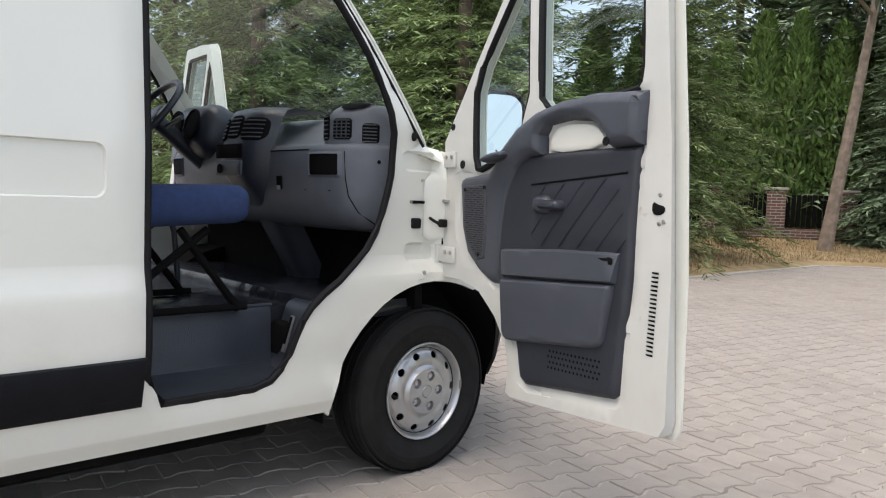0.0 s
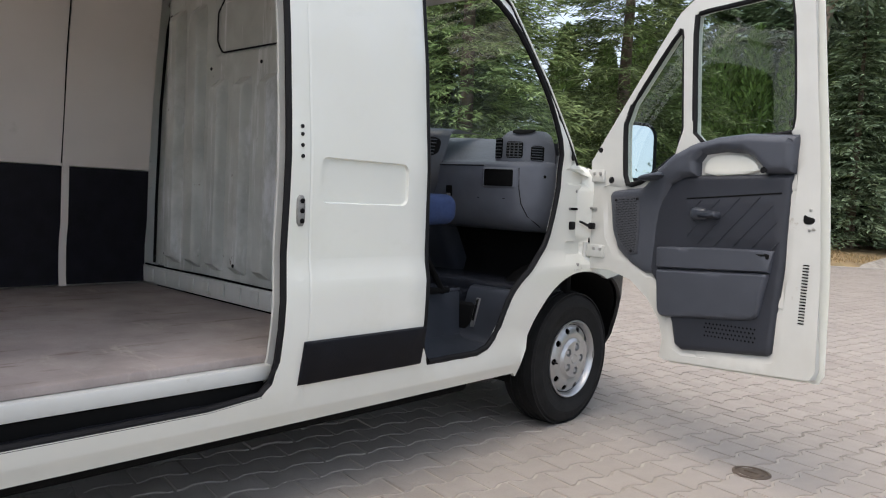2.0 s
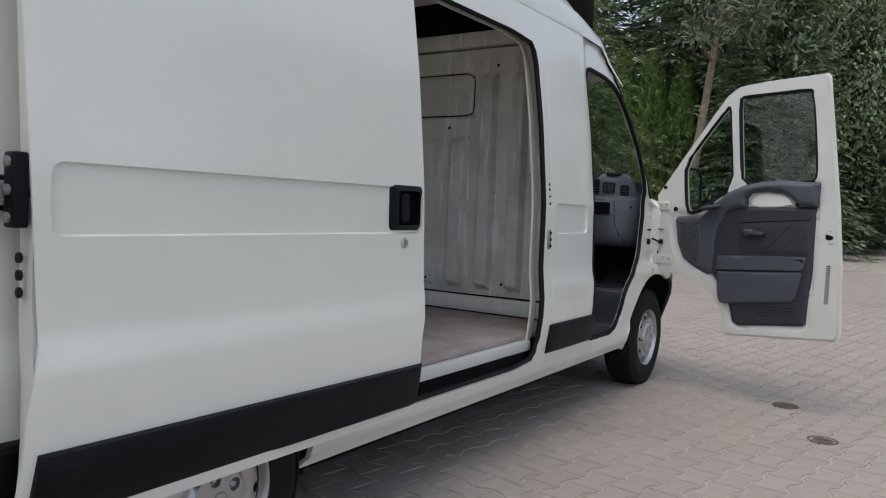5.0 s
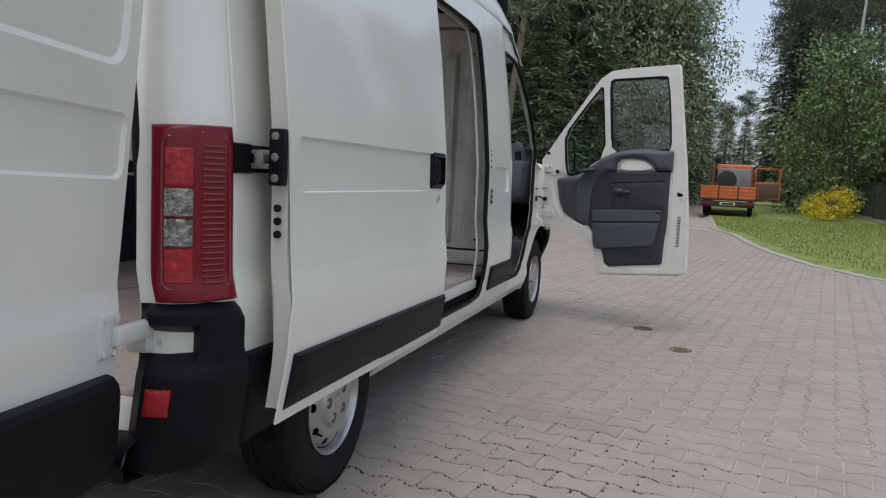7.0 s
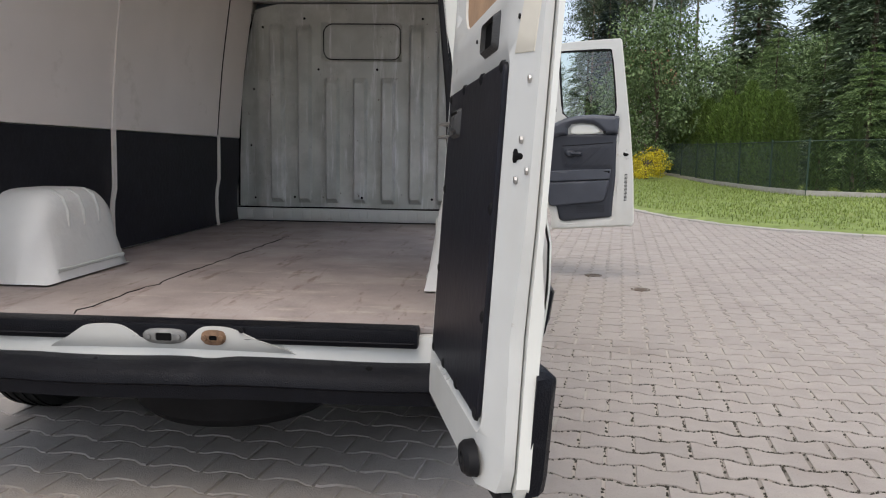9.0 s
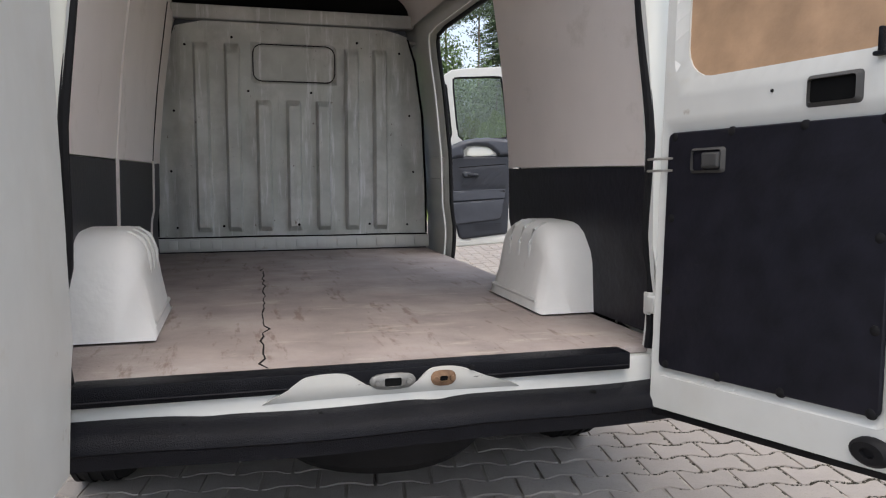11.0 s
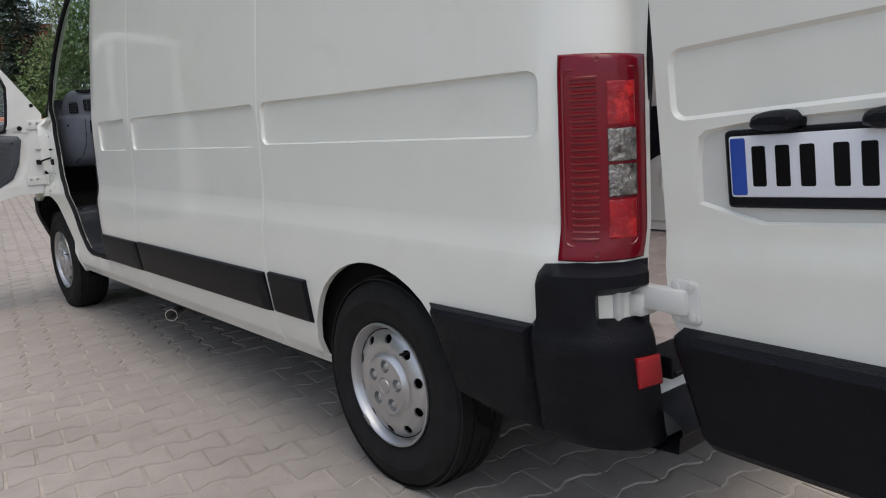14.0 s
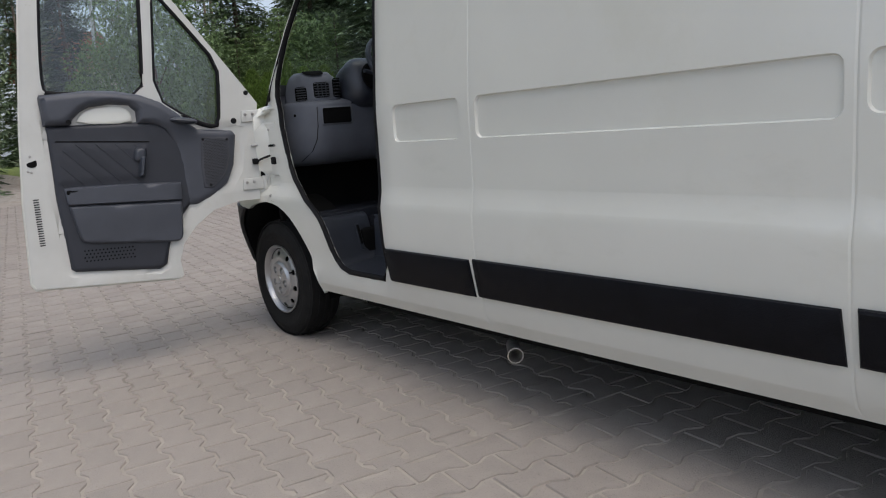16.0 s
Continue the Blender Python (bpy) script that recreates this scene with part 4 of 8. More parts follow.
# ---- wheel boxes in the load space ----
def wheel_box(sg):
    bm = bmesh.new()
    rings = []
    for k in range(15):
        t = k / 14
        y = (-0.375 if sg < 0 else -0.28) + 0.63 * t
        h = 0.34 * (1 - abs(2 * t - 1) ** 5) ** 0.6 if 0 < k < 14 else 0.0
        x0, x1 = 0.93, (0.665 if sg < 0 else 0.695)
        r = 0.09
        ring = [Vector((sg * x1, y, 0.56))]
        for a in range(7):
            q = radians(90 * a / 6)
            ring.append(Vector((sg * (x1 + 0.035 + r - r * math.cos(q) * (h / 0.34) ** 0.5), y, 0.56 + max(0, h - r) + min(r, h) * math.sin(q))))
        ring.append(Vector((sg * x0, y, 0.56 + h)))
        rings.append(ring)
    loft(bm, rings)
    ob = part("wheel_box", bm, mat("white_wheel_box_paint", (0.72, 0.72, 0.69), 0.5, var=0.04, scale=6, bump=0.3, bscale=25, dirt_or_glint=(0.5, 0.45, 0.4), spot_scale=8, spot_at=0.66), VAN, "white painted steel wheel box", 60)
    ox, oy = (0.0, 0.0) if sg < 0 else (0.03, 0.095)
    for y in (-0.17, -0.06, 0.05):
        bm = bmesh.new()
        tube(bm, [Vector((sg * (x + ox), y + oy, z)) for x, z in ((0.699, 0.66), (0.699, 0.81), (0.719, 0.866), (0.755, 0.888), (0.80, 0.891))], [0.006, 0.010, 0.010, 0.010, 0.004], 8)
        part("rib", bm, JAMB, ob)
    bm = bmesh.new()
    tube(bm, [Vector((sg * (0.676 + ox), -0.3 + oy, 0.6)), Vector((sg * (0.676 + ox), 0.2 + oy, 0.6))], 0.01, 8)
    part("flange", bm, JAMB, ob)
    return ob


wheel_box(-1)
wheel_box(1)
# dark arch liners
for sg in (-1, 1):
    for cy, r in ((0.0, 0.40), (3.70, 0.455)):
        bm = bmesh.new()
        pts = arch(cy, 0.325, r, -8, 188, 24)
        low = arch(cy, 0.325, 0.335, -8, 188, 24)
        xi = 0.94 if cy == 0.0 else 0.70
        quad_strip(bm, [[Vector((sg * min(x, half(z) - 0.022 - 1.35 * max(0.0, y - NOSE) ** 2), y, z)) for y, z in pp] for x, pp in ((0.99, pts), (xi, pts), (xi - 0.005, low))])
        part("arch_liner", bm, UNDER, VAN, "black wheel arch liner")

# ---- rear sill, step bumper ----
def rear_row(y, z, n=24, w=0.86):
    return [Vector((w * (2 * i / n - 1), y - 0.03 * (1 - (2 * i / n - 1) ** 2), z)) for i in range(n + 1)]


bm = bmesh.new()
quad_strip(bm, [rear_row(-0.79, 0.535), rear_row(-0.835, 0.53), rear_row(-0.845, 0.51), rear_row(-0.85, 0.46), rear_row(-0.865, 0.43), rear_row(-0.86, 0.36)])
part("rear_sill", bm, JAMB, VAN, "white painted rear sill with chips")
def dented(y, z, w):
    out = []
    for p in rear_row(y, z, 48, w):
        k = math.exp(-((p.x - 0.13) / 0.05) ** 2) + 0.6 * math.exp(-((p.x + 0.5) / 0.06) ** 2)
        out.append(p + Vector((0, 0.008 * k, -0.006 * k + 0.004 * math.sin(7 * p.x))))
    return out


bm = bmesh.new()
quad_strip(bm, [dented(y, z, w) for y, z, w in ((-0.84, 0.462, 0.87), (-0.885, 0.456, 0.875), (-0.925, 0.44, 0.875), (-0.94, 0.425, 0.875), (-0.945, 0.405, 0.875), (-0.938, 0.398, 0.875), (-0.935, 0.36, 0.875), (-0.86, 0.352, 0.87), (-0.83, 0.355, 0.865), (-0.83, 0.46, 0.865))])
part("rear_bumper", bm, BLACKPL, VAN, "dented black rear step bumper")
for x in (-0.55, -0.2, 0.22, 0.4, 0.6):
    bm = bmesh.new()
    lathe(bm, [(0.012, 0), (0.01, 0.006), (0.004, 0.008)], pose(x, -0.905, 0.446), 10)
    part("bumper_bolt", bm, UNDER, VAN)
bm = bmesh.new()
box(bm, (-0.82, -0.884, 0.503), (0.735, -0.80, 0.556), 0.006)
tube(bm, [Vector((-0.81, -0.885, 0.517)), Vector((0.725, -0.885, 0.517))], 0.004, 6)
part("sill_trim", bm, BLACKPL, VAN, "black plastic sill trim with worn edges")
hump = smooth_loop([(-0.40, 0.43), (-0.345, 0.485), (-0.30, 0.505), (-0.265, 0.53), (-0.235, 0.55), (-0.14, 0.553), (-0.11, 0.54), (-0.075, 0.515), (-0.04, 0.503), (0.05, 0.502), (0.075, 0.52), (0.10, 0.546), (0.125, 0.553), (0.185, 0.552), (0.22, 0.54), (0.265, 0.52), (0.31, 0.505), (0.37, 0.485), (0.44, 0.43)], 2)
bm = bmesh.new()
sheet(bm, hump, lambda a, b, d: Vector((a, -0.8895 + 0.04 * step01(0.505 - b, 0.07) + d, b)), 0.05, (), (), 0.03, rim_step=0.03)
part("sill_hump", bm, JAMB, VAN, "white raised part of the rear sill")
for x, w, mt, nm in ((0.0, 0.064, DULLZINC, "grey zinc door catch"), (0.145, 0.036, RUSTY, "rusty steel door catch")):
    bm = bmesh.new()
    hole = rounded((x - 0.024, 0.508), (x + 0.024, 0.532), 0.005) if w > 0.05 else rounded((x - 0.012, 0.513), (x + 0.012, 0.528), 0.005)
    moulding(bm, smooth_loop([(x - w, 0.512), (x - w * 0.6, 0.498), (x + w * 0.6, 0.498), (x + w, 0.512), (x + w, 0.532), (x + w * 0.6, 0.543), (x - w * 0.6, 0.543), (x - w, 0.532)], 1), lambda a, b, h: Vector((a, -0.8905 - h, b)), 0.007, 0.006, 0.01, 0.015, [hole])
    st = part("door_catch", bm, mt, VAN, nm)
    bm = bmesh.new()
    sheet(bm, hole, lambda a, b, d: Vector((a, -0.894 + d, b)), 0.004, (), (), 0.1)
    part("catch_well", bm, UNDER, st)
    for o in (-0.68 * w, 0.68 * w):
        bm = bmesh.new()
        lathe(bm, [(0.009, 0), (0.008, 0.005), (0.003, 0.006)], pose(x + o, -0.900, 0.521, 90, 0, 0), 10)
        part("catch_bolt", bm, mt, st)
bm = bmesh.new()
lathe(bm, [(0.009, 0), (0.008, 0.005), (0.003, 0.006)], pose(0.228, -0.892, 0.545, 90, 0, 0), 10)
part("sill_plug", bm, RUBBER, VAN)
# rear opening frame
for sg in (-1, 1):
    bm = bmesh.new()
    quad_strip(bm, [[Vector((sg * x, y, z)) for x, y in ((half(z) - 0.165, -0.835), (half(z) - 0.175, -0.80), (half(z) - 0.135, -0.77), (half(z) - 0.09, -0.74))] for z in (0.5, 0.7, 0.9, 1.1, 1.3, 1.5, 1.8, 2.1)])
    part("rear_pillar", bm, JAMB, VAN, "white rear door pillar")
    bm = bmesh.new()
    tube(bm, [Vector((sg * (half(z) - 0.17), -0.815 + 0.01 * math.sin(z * 9), z)) for z in [0.55 + 0.06 * k for k in range(27)]], 0.014, 8)
    part("rear_seal", bm, RUBBER, VAN, "black rubber rear door seal")

# exhaust tip
bm = bmesh.new()
ex = pose(-0.925, 1.88, 0.228, 0, -90, 50)
lathe(bm, [(0.026, -0.14), (0.028, 0.0), (0.031, 0.004), (0.027, 0.004), (0.024, -0.1)], ex, 24, closed=False)
part("exhaust_pipe", bm, STEEL, VAN, "round steel exhaust tip under the sill")

# ---- cab doors ----
def front_door(sgn, P0, d, up):
    P0, d, up = Vector(P0), Vector(d).normalized(), Vector(up)
    n = Vector((-d.y, d.x, 0)) if sgn < 0 else Vector((d.y, -d.x, 0))

    def D(u, z, v=0.0):
        return P0 + d * u + up * (z - P0.z) + n * v

    door = new("cab_door")
    door.parent = VAN
    door["label"] = "white cab door swung wide open"
    shell = [(-0.005, 0.785), (0.0, 1.0), (0.0, 1.305), (0.20, 1.56), (0.40, 1.81), (0.52, 1.955), (0.6, 2.005), (0.75, 2.022), (1.105, 2.04), (1.12, 2.025), (1.135, 1.5), (1.142, 1.25), (1.14, 0.9), (1.118, 0.52), (1.095, 0.485), (0.75, 0.455), (0.44, 0.43), (0.415, 0.44), (0.43, 0.52), (0.41, 0.6), (0.345, 0.685), (0.247, 0.757), (0.12, 0.787)]
    win = smooth_loop([(0.585, 1.36), (0.585, 1.6), (0.59, 1.93), (0.62, 1.945), (0.8, 1.95), (1.02, 1.96), (1.045, 1.94), (1.05, 1.6), (1.045, 1.43), (1.02, 1.40), (0.8, 1.395)], 1)
    quarter = smooth_loop([(0.205, 1.20), (0.20, 1.35), (0.205, 1.52), (0.36, 1.71), (0.51, 1.885), (0.535, 1.88), (0.535, 1.7), (0.535, 1.36), (0.37, 1.245), (0.26, 1.195)], 1)
    cardl = [(0.47, 1.20), (0.52, 1.24), (1.035, 1.25), (1.0, 0.9), (0.945, 0.555), (0.925, 0.54), (0.53, 0.49), (0.495, 0.51), (0.48, 0.6), (0.44, 0.71), (0.37, 0.80), (0.335, 0.87), (0.36, 1.0), (0.42, 1.13)]

    ridge = puffed(fine([(0.07, 1.18), (0.5, 1.29), (1.075, 1.42), (1.05, 1.2), (1.02, 0.9), (0.965, 0.53), (0.94, 0.515), (0.53, 0.465), (0.47, 0.49), (0.455, 0.6), (0.41, 0.69), (0.34, 0.775), (0.25, 0.835), (0.14, 0.85), (0.085, 0.95)], 0.06), 1.0, 0.025)
    card_in = [(0.07, 1.18), (0.5, 1.29), (1.075, 1.42), (1.05, 1.2), (1.02, 0.9), (0.965, 0.53), (0.94, 0.515), (0.53, 0.465), (0.47, 0.49), (0.455, 0.6), (0.41, 0.69), (0.34, 0.775), (0.25, 0.835), (0.14, 0.85), (0.085, 0.95)]

    def shellf(u, z, dep):
        if dep:
            return D(min(u, 1.108), max(z, 0.45), -0.05)
        return D(u, z, -0.014 * ridge(u, z) if inside((u, z), card_in) else 0.0)

    bm = bmesh.new()
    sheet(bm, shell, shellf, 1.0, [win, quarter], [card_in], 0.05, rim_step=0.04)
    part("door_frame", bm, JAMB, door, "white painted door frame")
    big = [(u + (0.007 if u > 0.9 else -0.004), z - (0.016 if z < 0.6 and u > 0.41 else 0) + (0.012 if z > 1.95 else 0)) for u, z in shell]
    bm = bmesh.new()
    sheet(bm, big, lambda u, z, dep: D(u, z, -0.052 - dep), 0.006, [win, quarter], (), 0.1)
    part("outer_skin", bm, PAINT, door)

    # glass, seals and divider
    for lp, nm in ((win, "door_window"), (quarter, "quarter_window")):
        bm = bmesh.new()
        sheet(bm, lp, lambda u, z, dep: D(u, z, -0.028 - dep), 0.0, (), (), 0.3)
        g = part(nm, bm, GLASS, door, "clear side glass")
        g.visible_shadow = False
        bm = bmesh.new()
        tube(bm, [D(u, z, -0.012) for u, z in fine(lp, 0.05)], 0.013, 8, True)
        part("window_seal", bm, RUBBER, door, "black rubber window seal")

    # card with stitched diagonal quilting
    qtop = lambda u: 1.142 + 0.08 * (u - 0.58)

    def quilt(u, z):
        if 0.56 < u < 1.0 and 0.955 < z < qtop(u):
            e = step01(min(u - 0.56, 1.0 - u, z - 0.955, qtop(u) - z), 0.03)
            k = ((u - z) / 0.083) % 1.0
            return -0.006 * e * (1 - (2 * k - 1) ** 6)
        return 0.0

    bm = bmesh.new()
    moulding(bm, cardl, lambda u, z, h: D(u, z, h - 0.012), 0.02, 0.02, 0.0, 0.016, groove=quilt)
    card = part("door_card", bm, CARD, door, "dark quilted vinyl door card")
    for k in range(9):
        c0 = 0.083 * (math.ceil((0.42 - 1.142) / 0.083) + k) + 0.0
        zt = (qtop(0.58) + 0.08 * (c0 - 0.58)) / 0.92
        pts = [(c0 + z, z) for z in [0.95 + (zt - 0.012 - 0.95) * i / 6 for i in range(7)]]
        pts = [p for p in pts if 0.565 < p[0] < 0.995]
        if len(pts) > 1:
            bm = bmesh.new()
            tube(bm, [D(u, z, 0.0132) for u, z in pts], 0.0019, 6)
            part("stitched_seam", bm, CARD, card)
    bm = bmesh.new()
    tube(bm, [D(0.565 + 0.43 * i / 8, qtop(0.565 + 0.43 * i / 8), 0.0105) for i in range(9)], 0.003, 6)
    part("stitched_seam", bm, UNDER, card)
    armr = [(0.12, 1.14), (0.14, 1.165), (0.32, 1.185), (0.36, 1.215), (0.42, 1.275), (0.50, 1.335), (0.60, 1.378), (0.72, 1.402), (0.85, 1.412), (1.06, 1.40), (1.065, 1.38), (1.045, 1.25), (0.93, 1.243), (0.915, 1.275), (0.88, 1.31), (0.84, 1.33), (0.75, 1.338), (0.66, 1.325), (0.625, 1.295), (0.622, 1.235), (0.55, 1.225), (0.49, 1.195), (0.445, 1.12), (0.42, 1.0), (0.40, 0.85), (0.385, 0.80), (0.33, 0.795), (0.25, 0.83), (0.17, 0.89), (0.135, 0.98)]
    bm = bmesh.new()
    moulding(bm, armr, lambda u, z, h: D(u, z, h * (0.45 + 0.55 * step01(z - 1.1, 0.18)) - 0.012), 0.052, 0.036, 0.0, 0.016)
    part("armrest", bm, GREYPL, door, "grey moulded armrest and speaker surround")
    bm = bmesh.new()
    spk = [(0.16, 1.135), (0.31, 1.15), (0.31, 1.0), (0.30, 0.88), (0.25, 0.87), (0.185, 0.93), (0.16, 1.0)]
    moulding(bm, spk, lambda u, z, h: D(u, z, 0.0105 + h), 0.005, 0.008, 0.0, 0.02)
    grille = part("speaker_grille", bm, mat("perforated_speaker_grille", (0.05, 0.054, 0.066), 0.55, var=0.15, scale=60, bump=0.5, bscale=350), door, "perforated grey speaker grille")
    bm = bmesh.new()
    for r_ in range(34):
        for q in range(20):
            u, z = 0.163 + 0.0078 * q + 0.0039 * (r_ % 2), 0.875 + 0.0078 * r_
            if not inside((u, z), spk) or min(seg_dist((u, z), a, b) for a, b in zip(spk, spk[1:] + spk[:1])) < 0.013:
                continue
            c = D(u, z, 0.0169)
            bm.faces.new([bm.verts.new(c + d * x_ + up * y_) for x_, y_ in ((-0.0026, 0), (0, -0.0026), (0.0026, 0), (0, 0.0026))])
    tagged(part("speaker_holes", bm, UNDER, grille), kind="stuff")
    for u, z in ((0.175, 1.12), (0.3, 1.13), (0.265, 0.89)):
        bm = bmesh.new()
        lathe(bm, [(0.007, 0), (0.007, 0.004), (0.003, 0.002)], Matrix.Translation(D(u, z, 0.0155)) @ n.to_track_quat("Z", "Y").to_matrix().to_4x4(), 8)
        part("speaker_screw", bm, RUBBER, door)
    for u, z in ((0.575, 1.27), (0.99, 1.335), (0.935, 1.262)):
        bm = bmesh.new()
        lathe(bm, [(0.013, 0), (0.013, 0.003), (0.005, 0.002)], Matrix.Translation(D(u, z, 0.0345)) @ n.to_track_quat("Z", "Y").to_matrix().to_4x4(), 10)
        part("armrest_plug", bm, RUBBER, door)
    # pale pull behind the arch
    bm = bmesh.new()
    moulding(bm, smooth_loop([(0.64, 1.235), (0.645, 1.29), (0.68, 1.322), (0.75, 1.33), (0.84, 1.322), (0.88, 1.3), (0.905, 1.25)], 1), lambda u, z, h: D(u, z, h - 0.008), 0.01, 0.008, 0.0, 0.02)
    part("inner_panel", bm, PAINT, door)
    # pocket
    bm = bmesh.new()
    moulding(bm, smooth_loop([(0.414, 0.822), (0.411, 0.70), (0.412, 0.645), (0.43, 0.62), (0.48, 0.622), (0.66, 0.645), (0.86, 0.668), (0.898, 0.685), (0.912, 0.73), (0.93, 0.80), (0.947, 0.858), (0.935, 0.864), (0.7, 0.846), (0.425, 0.828)], 1), lambda u, z, h: D(u, z, h * (0.75 + 0.25 * step01(z - 0.66, 0.15))), 0.034, 0.012, 0.0, 0.025)
    part("door_pocket", bm, GREYPL, door, "grey plastic map pocket")
    bm = bmesh.new()
    moulding(bm, [(0.412, 0.829), (0.7, 0.848), (0.95, 0.864), (0.967, 0.953), (0.7, 0.943), (0.417, 0.924)], lambda u, z, h: D(u, z, h), 0.033, 0.008, 0.0, 0.025)
    part("pocket_rim", bm, GREYPL, door)
    bm = bmesh.new()
    moulding(bm, smooth_loop([(0.875, 0.937), (0.955, 0.942), (0.956, 0.918), (0.935, 0.916)], 1), lambda u, z, h: D(u, z, 0.029 + h), 0.004, 0.005, 0.0, 0.012)
    part("pocket_clip", bm, UNDER, door)
    # winder
    bm = bmesh.new()
    if sgn > 0:
        moulding(bm, rounded((0.585, 1.045), (0.675, 1.11), 0.03), lambda u, z, h: D(u, z, h), 0.035, 0.02, 0.0, 0.015)
        moulding(bm, rounded((0.63, 1.06), (0.735, 1.095), 0.015), lambda u, z, h: D(u, z, h), 0.05, 0.012, 0.0, 0.012)
    else:
        moulding(bm, rounded((0.585, 1.04), (0.655, 1.12), 0.03), lambda u, z, h: D(u - 0.1 * (z - 1.0), z, h), 0.035, 0.02, 0.0, 0.015)
        moulding(bm, rounded((0.59, 0.965), (0.625, 1.075), 0.015), lambda u, z, h: D(u - 0.1 * (z - 1.0), z, h), 0.05, 0.012, 0.0, 0.012)
    part("window_winder", bm, CABMAT, door, "black window winder")
    # low vent holes and edge slots
    bm = bmesh.new()
    for r in range(4):
        for k in range(14):
            c = D(0.655 + 0.017 * k + 0.008 * (r % 2), 0.575 + 0.017 * r + 0.0009 * k, 0.0105)
            vs = [bm.verts.new(c + d * a + up * b) for a, b in ((-0.005, 0.0), (0, -0.005), (0.005, 0), (0, 0.005))]
            bm.faces.new(vs)
    tagged(part("vent_holes", bm, UNDER, door), kind="stuff")
    bm = bmesh.new()
    for k in range(20):
        c = D(1.065 + 0.0013 * k * 0.9, 0.69 + 0.0115 * k, 0.0015)
        vs = [bm.verts.new(c + d * a + up * b) for a, b in ((-0.012, -0.0022), (0.012, -0.003), (0.012, 0.003), (-0.012, 0.0022))]
        bm.faces.new(vs)
    tagged(part("edge_slots", bm, UNDER, door), kind="stuff")
    bm = bmesh.new()
    moulding(bm, smooth_loop([(1.075, 1.065), (1.10, 1.06), (1.12, 1.07), (1.12, 1.085), (1.095, 1.09), (1.078, 1.098)], 1), lambda u, z, h: D(u, z, h), 0.003, 0.004, 0.0, 0.012)
    part("latch", bm, UNDER, door, "dark door latch opening")
    for u, z, r in ((1.105, 1.115, 0.006), (1.115, 1.045, 0.006), (1.1, 1.04, 0.006), (0.06, 1.36, 0.013), (0.13, 1.215, 0.016)):
        bm = bmesh.new()
        lathe(bm, [(r, -0.001), (r, 0.003), (r * 0.4, 0.004)], Matrix.Translation(D(u, z, 0.0)) @ n.to_track_quat("Z", "Y").to_matrix().to_4x4(), 10)
        part("door_plug", bm, RUBBER if r > 0.01 else STEEL, door)
    # inner release lever
    bm = bmesh.new()
    moulding(bm, smooth_loop([(0.36, 1.21), (0.45, 1.215), (0.50, 1.235), (0.49, 1.255), (0.42, 1.25), (0.36, 1.235)], 1), lambda u, z, h: D(u - 0.03, z, 0.03 + h), 0.04, 0.015, 0.0, 0.015)
    part("release_lever", bm, CABMAT, door, "black door release lever")
    # hinge column: white channel with a dark gap beside it
    bm = bmesh.new()
    tube(bm, [D(-0.052, z, -0.004) for z in (0.835, 0.95, 1.1, 1.27)], 0.013, 8)
    part("hinge_channel", bm, JAMB, door)
    for z0, z1 in ((0.905, 0.985), (1.01, 1.06), (1.09, 1.205)):
        bm = bmesh.new()
        sub = bmesh.new()
        box(sub, (-0.038, z0, -0.02), (-0.012, z1, 0.001), 0.004)
        for v in sub.verts:
            v.co = D(v.co.x, v.co.y, v.co.z)
        merge(bm, sub)
        part("hinge_gap", bm, UNDER, door)
    # hinges and check strap
    for z in (0.872, 1.235):
        bm = bmesh.new()
        for u0, u1, v0, v1 in ((-0.035, 0.09, 0.0, 0.012), (-0.09, -0.02, -0.012, 0.004)):
            sub = bmesh.new()
            box(sub, (u0, z - 0.03, v0), (u1, z + 0.03, v1), 0.004)
            for v in sub.verts:
                v.co = D(v.co.x, v.co.y, v.co.z)
            merge(bm, sub)
        lathe(bm, [(0.012, -0.036), (0.012, 0.036)], Matrix.Translation(D(-0.03, z, 0.01)), 12)
        hg = part("hinge", bm, JAMB, door, "white painted door hinge")
        for u in (0.03, 0.07):
            bm = bmesh.new()
            lathe(bm, [(0.009, 0), (0.008, 0.006), (0.003, 0.007)], Matrix.Translation(D(u, z + 0.01, 0.012)) @ n.to_track_quat("Z", "Y").to_matrix().to_4x4(), 6)
            part("hinge_bolt", bm, STEEL, hg)
    bm = bmesh.new()
    tube(bm, [D(-0.11, 1.0, 0.02), D(-0.05, 1.015, 0.05), D(0.0, 1.0, 0.05), D(0.02, 0.985, 0.03)], 0.006, 8)
    part("wiring_loom", bm, RUBBER, door, "thin black cable boot")
    for u in (-0.12, 0.022):
        bm = bmesh.new()
        q = D(u, 0.99, 0.02)
        box(bm, q - Vector((0.014, 0.014, 0.016)), q + Vector((0.014, 0.014, 0.016)), 0.006)
        part("loom_plug", bm, RUBBER, door)
    bm = bmesh.new()
    sub = bmesh.new()
    box(sub, (-0.13, 1.07, 0.0), (0.04, 1.082, 0.012), 0.003)
    for v in sub.verts:
        v.co = D(v.co.x, v.co.y, v.co.z)
    merge(bm, sub)
    part("check_strap", bm, STEEL, door, "steel door check strap")
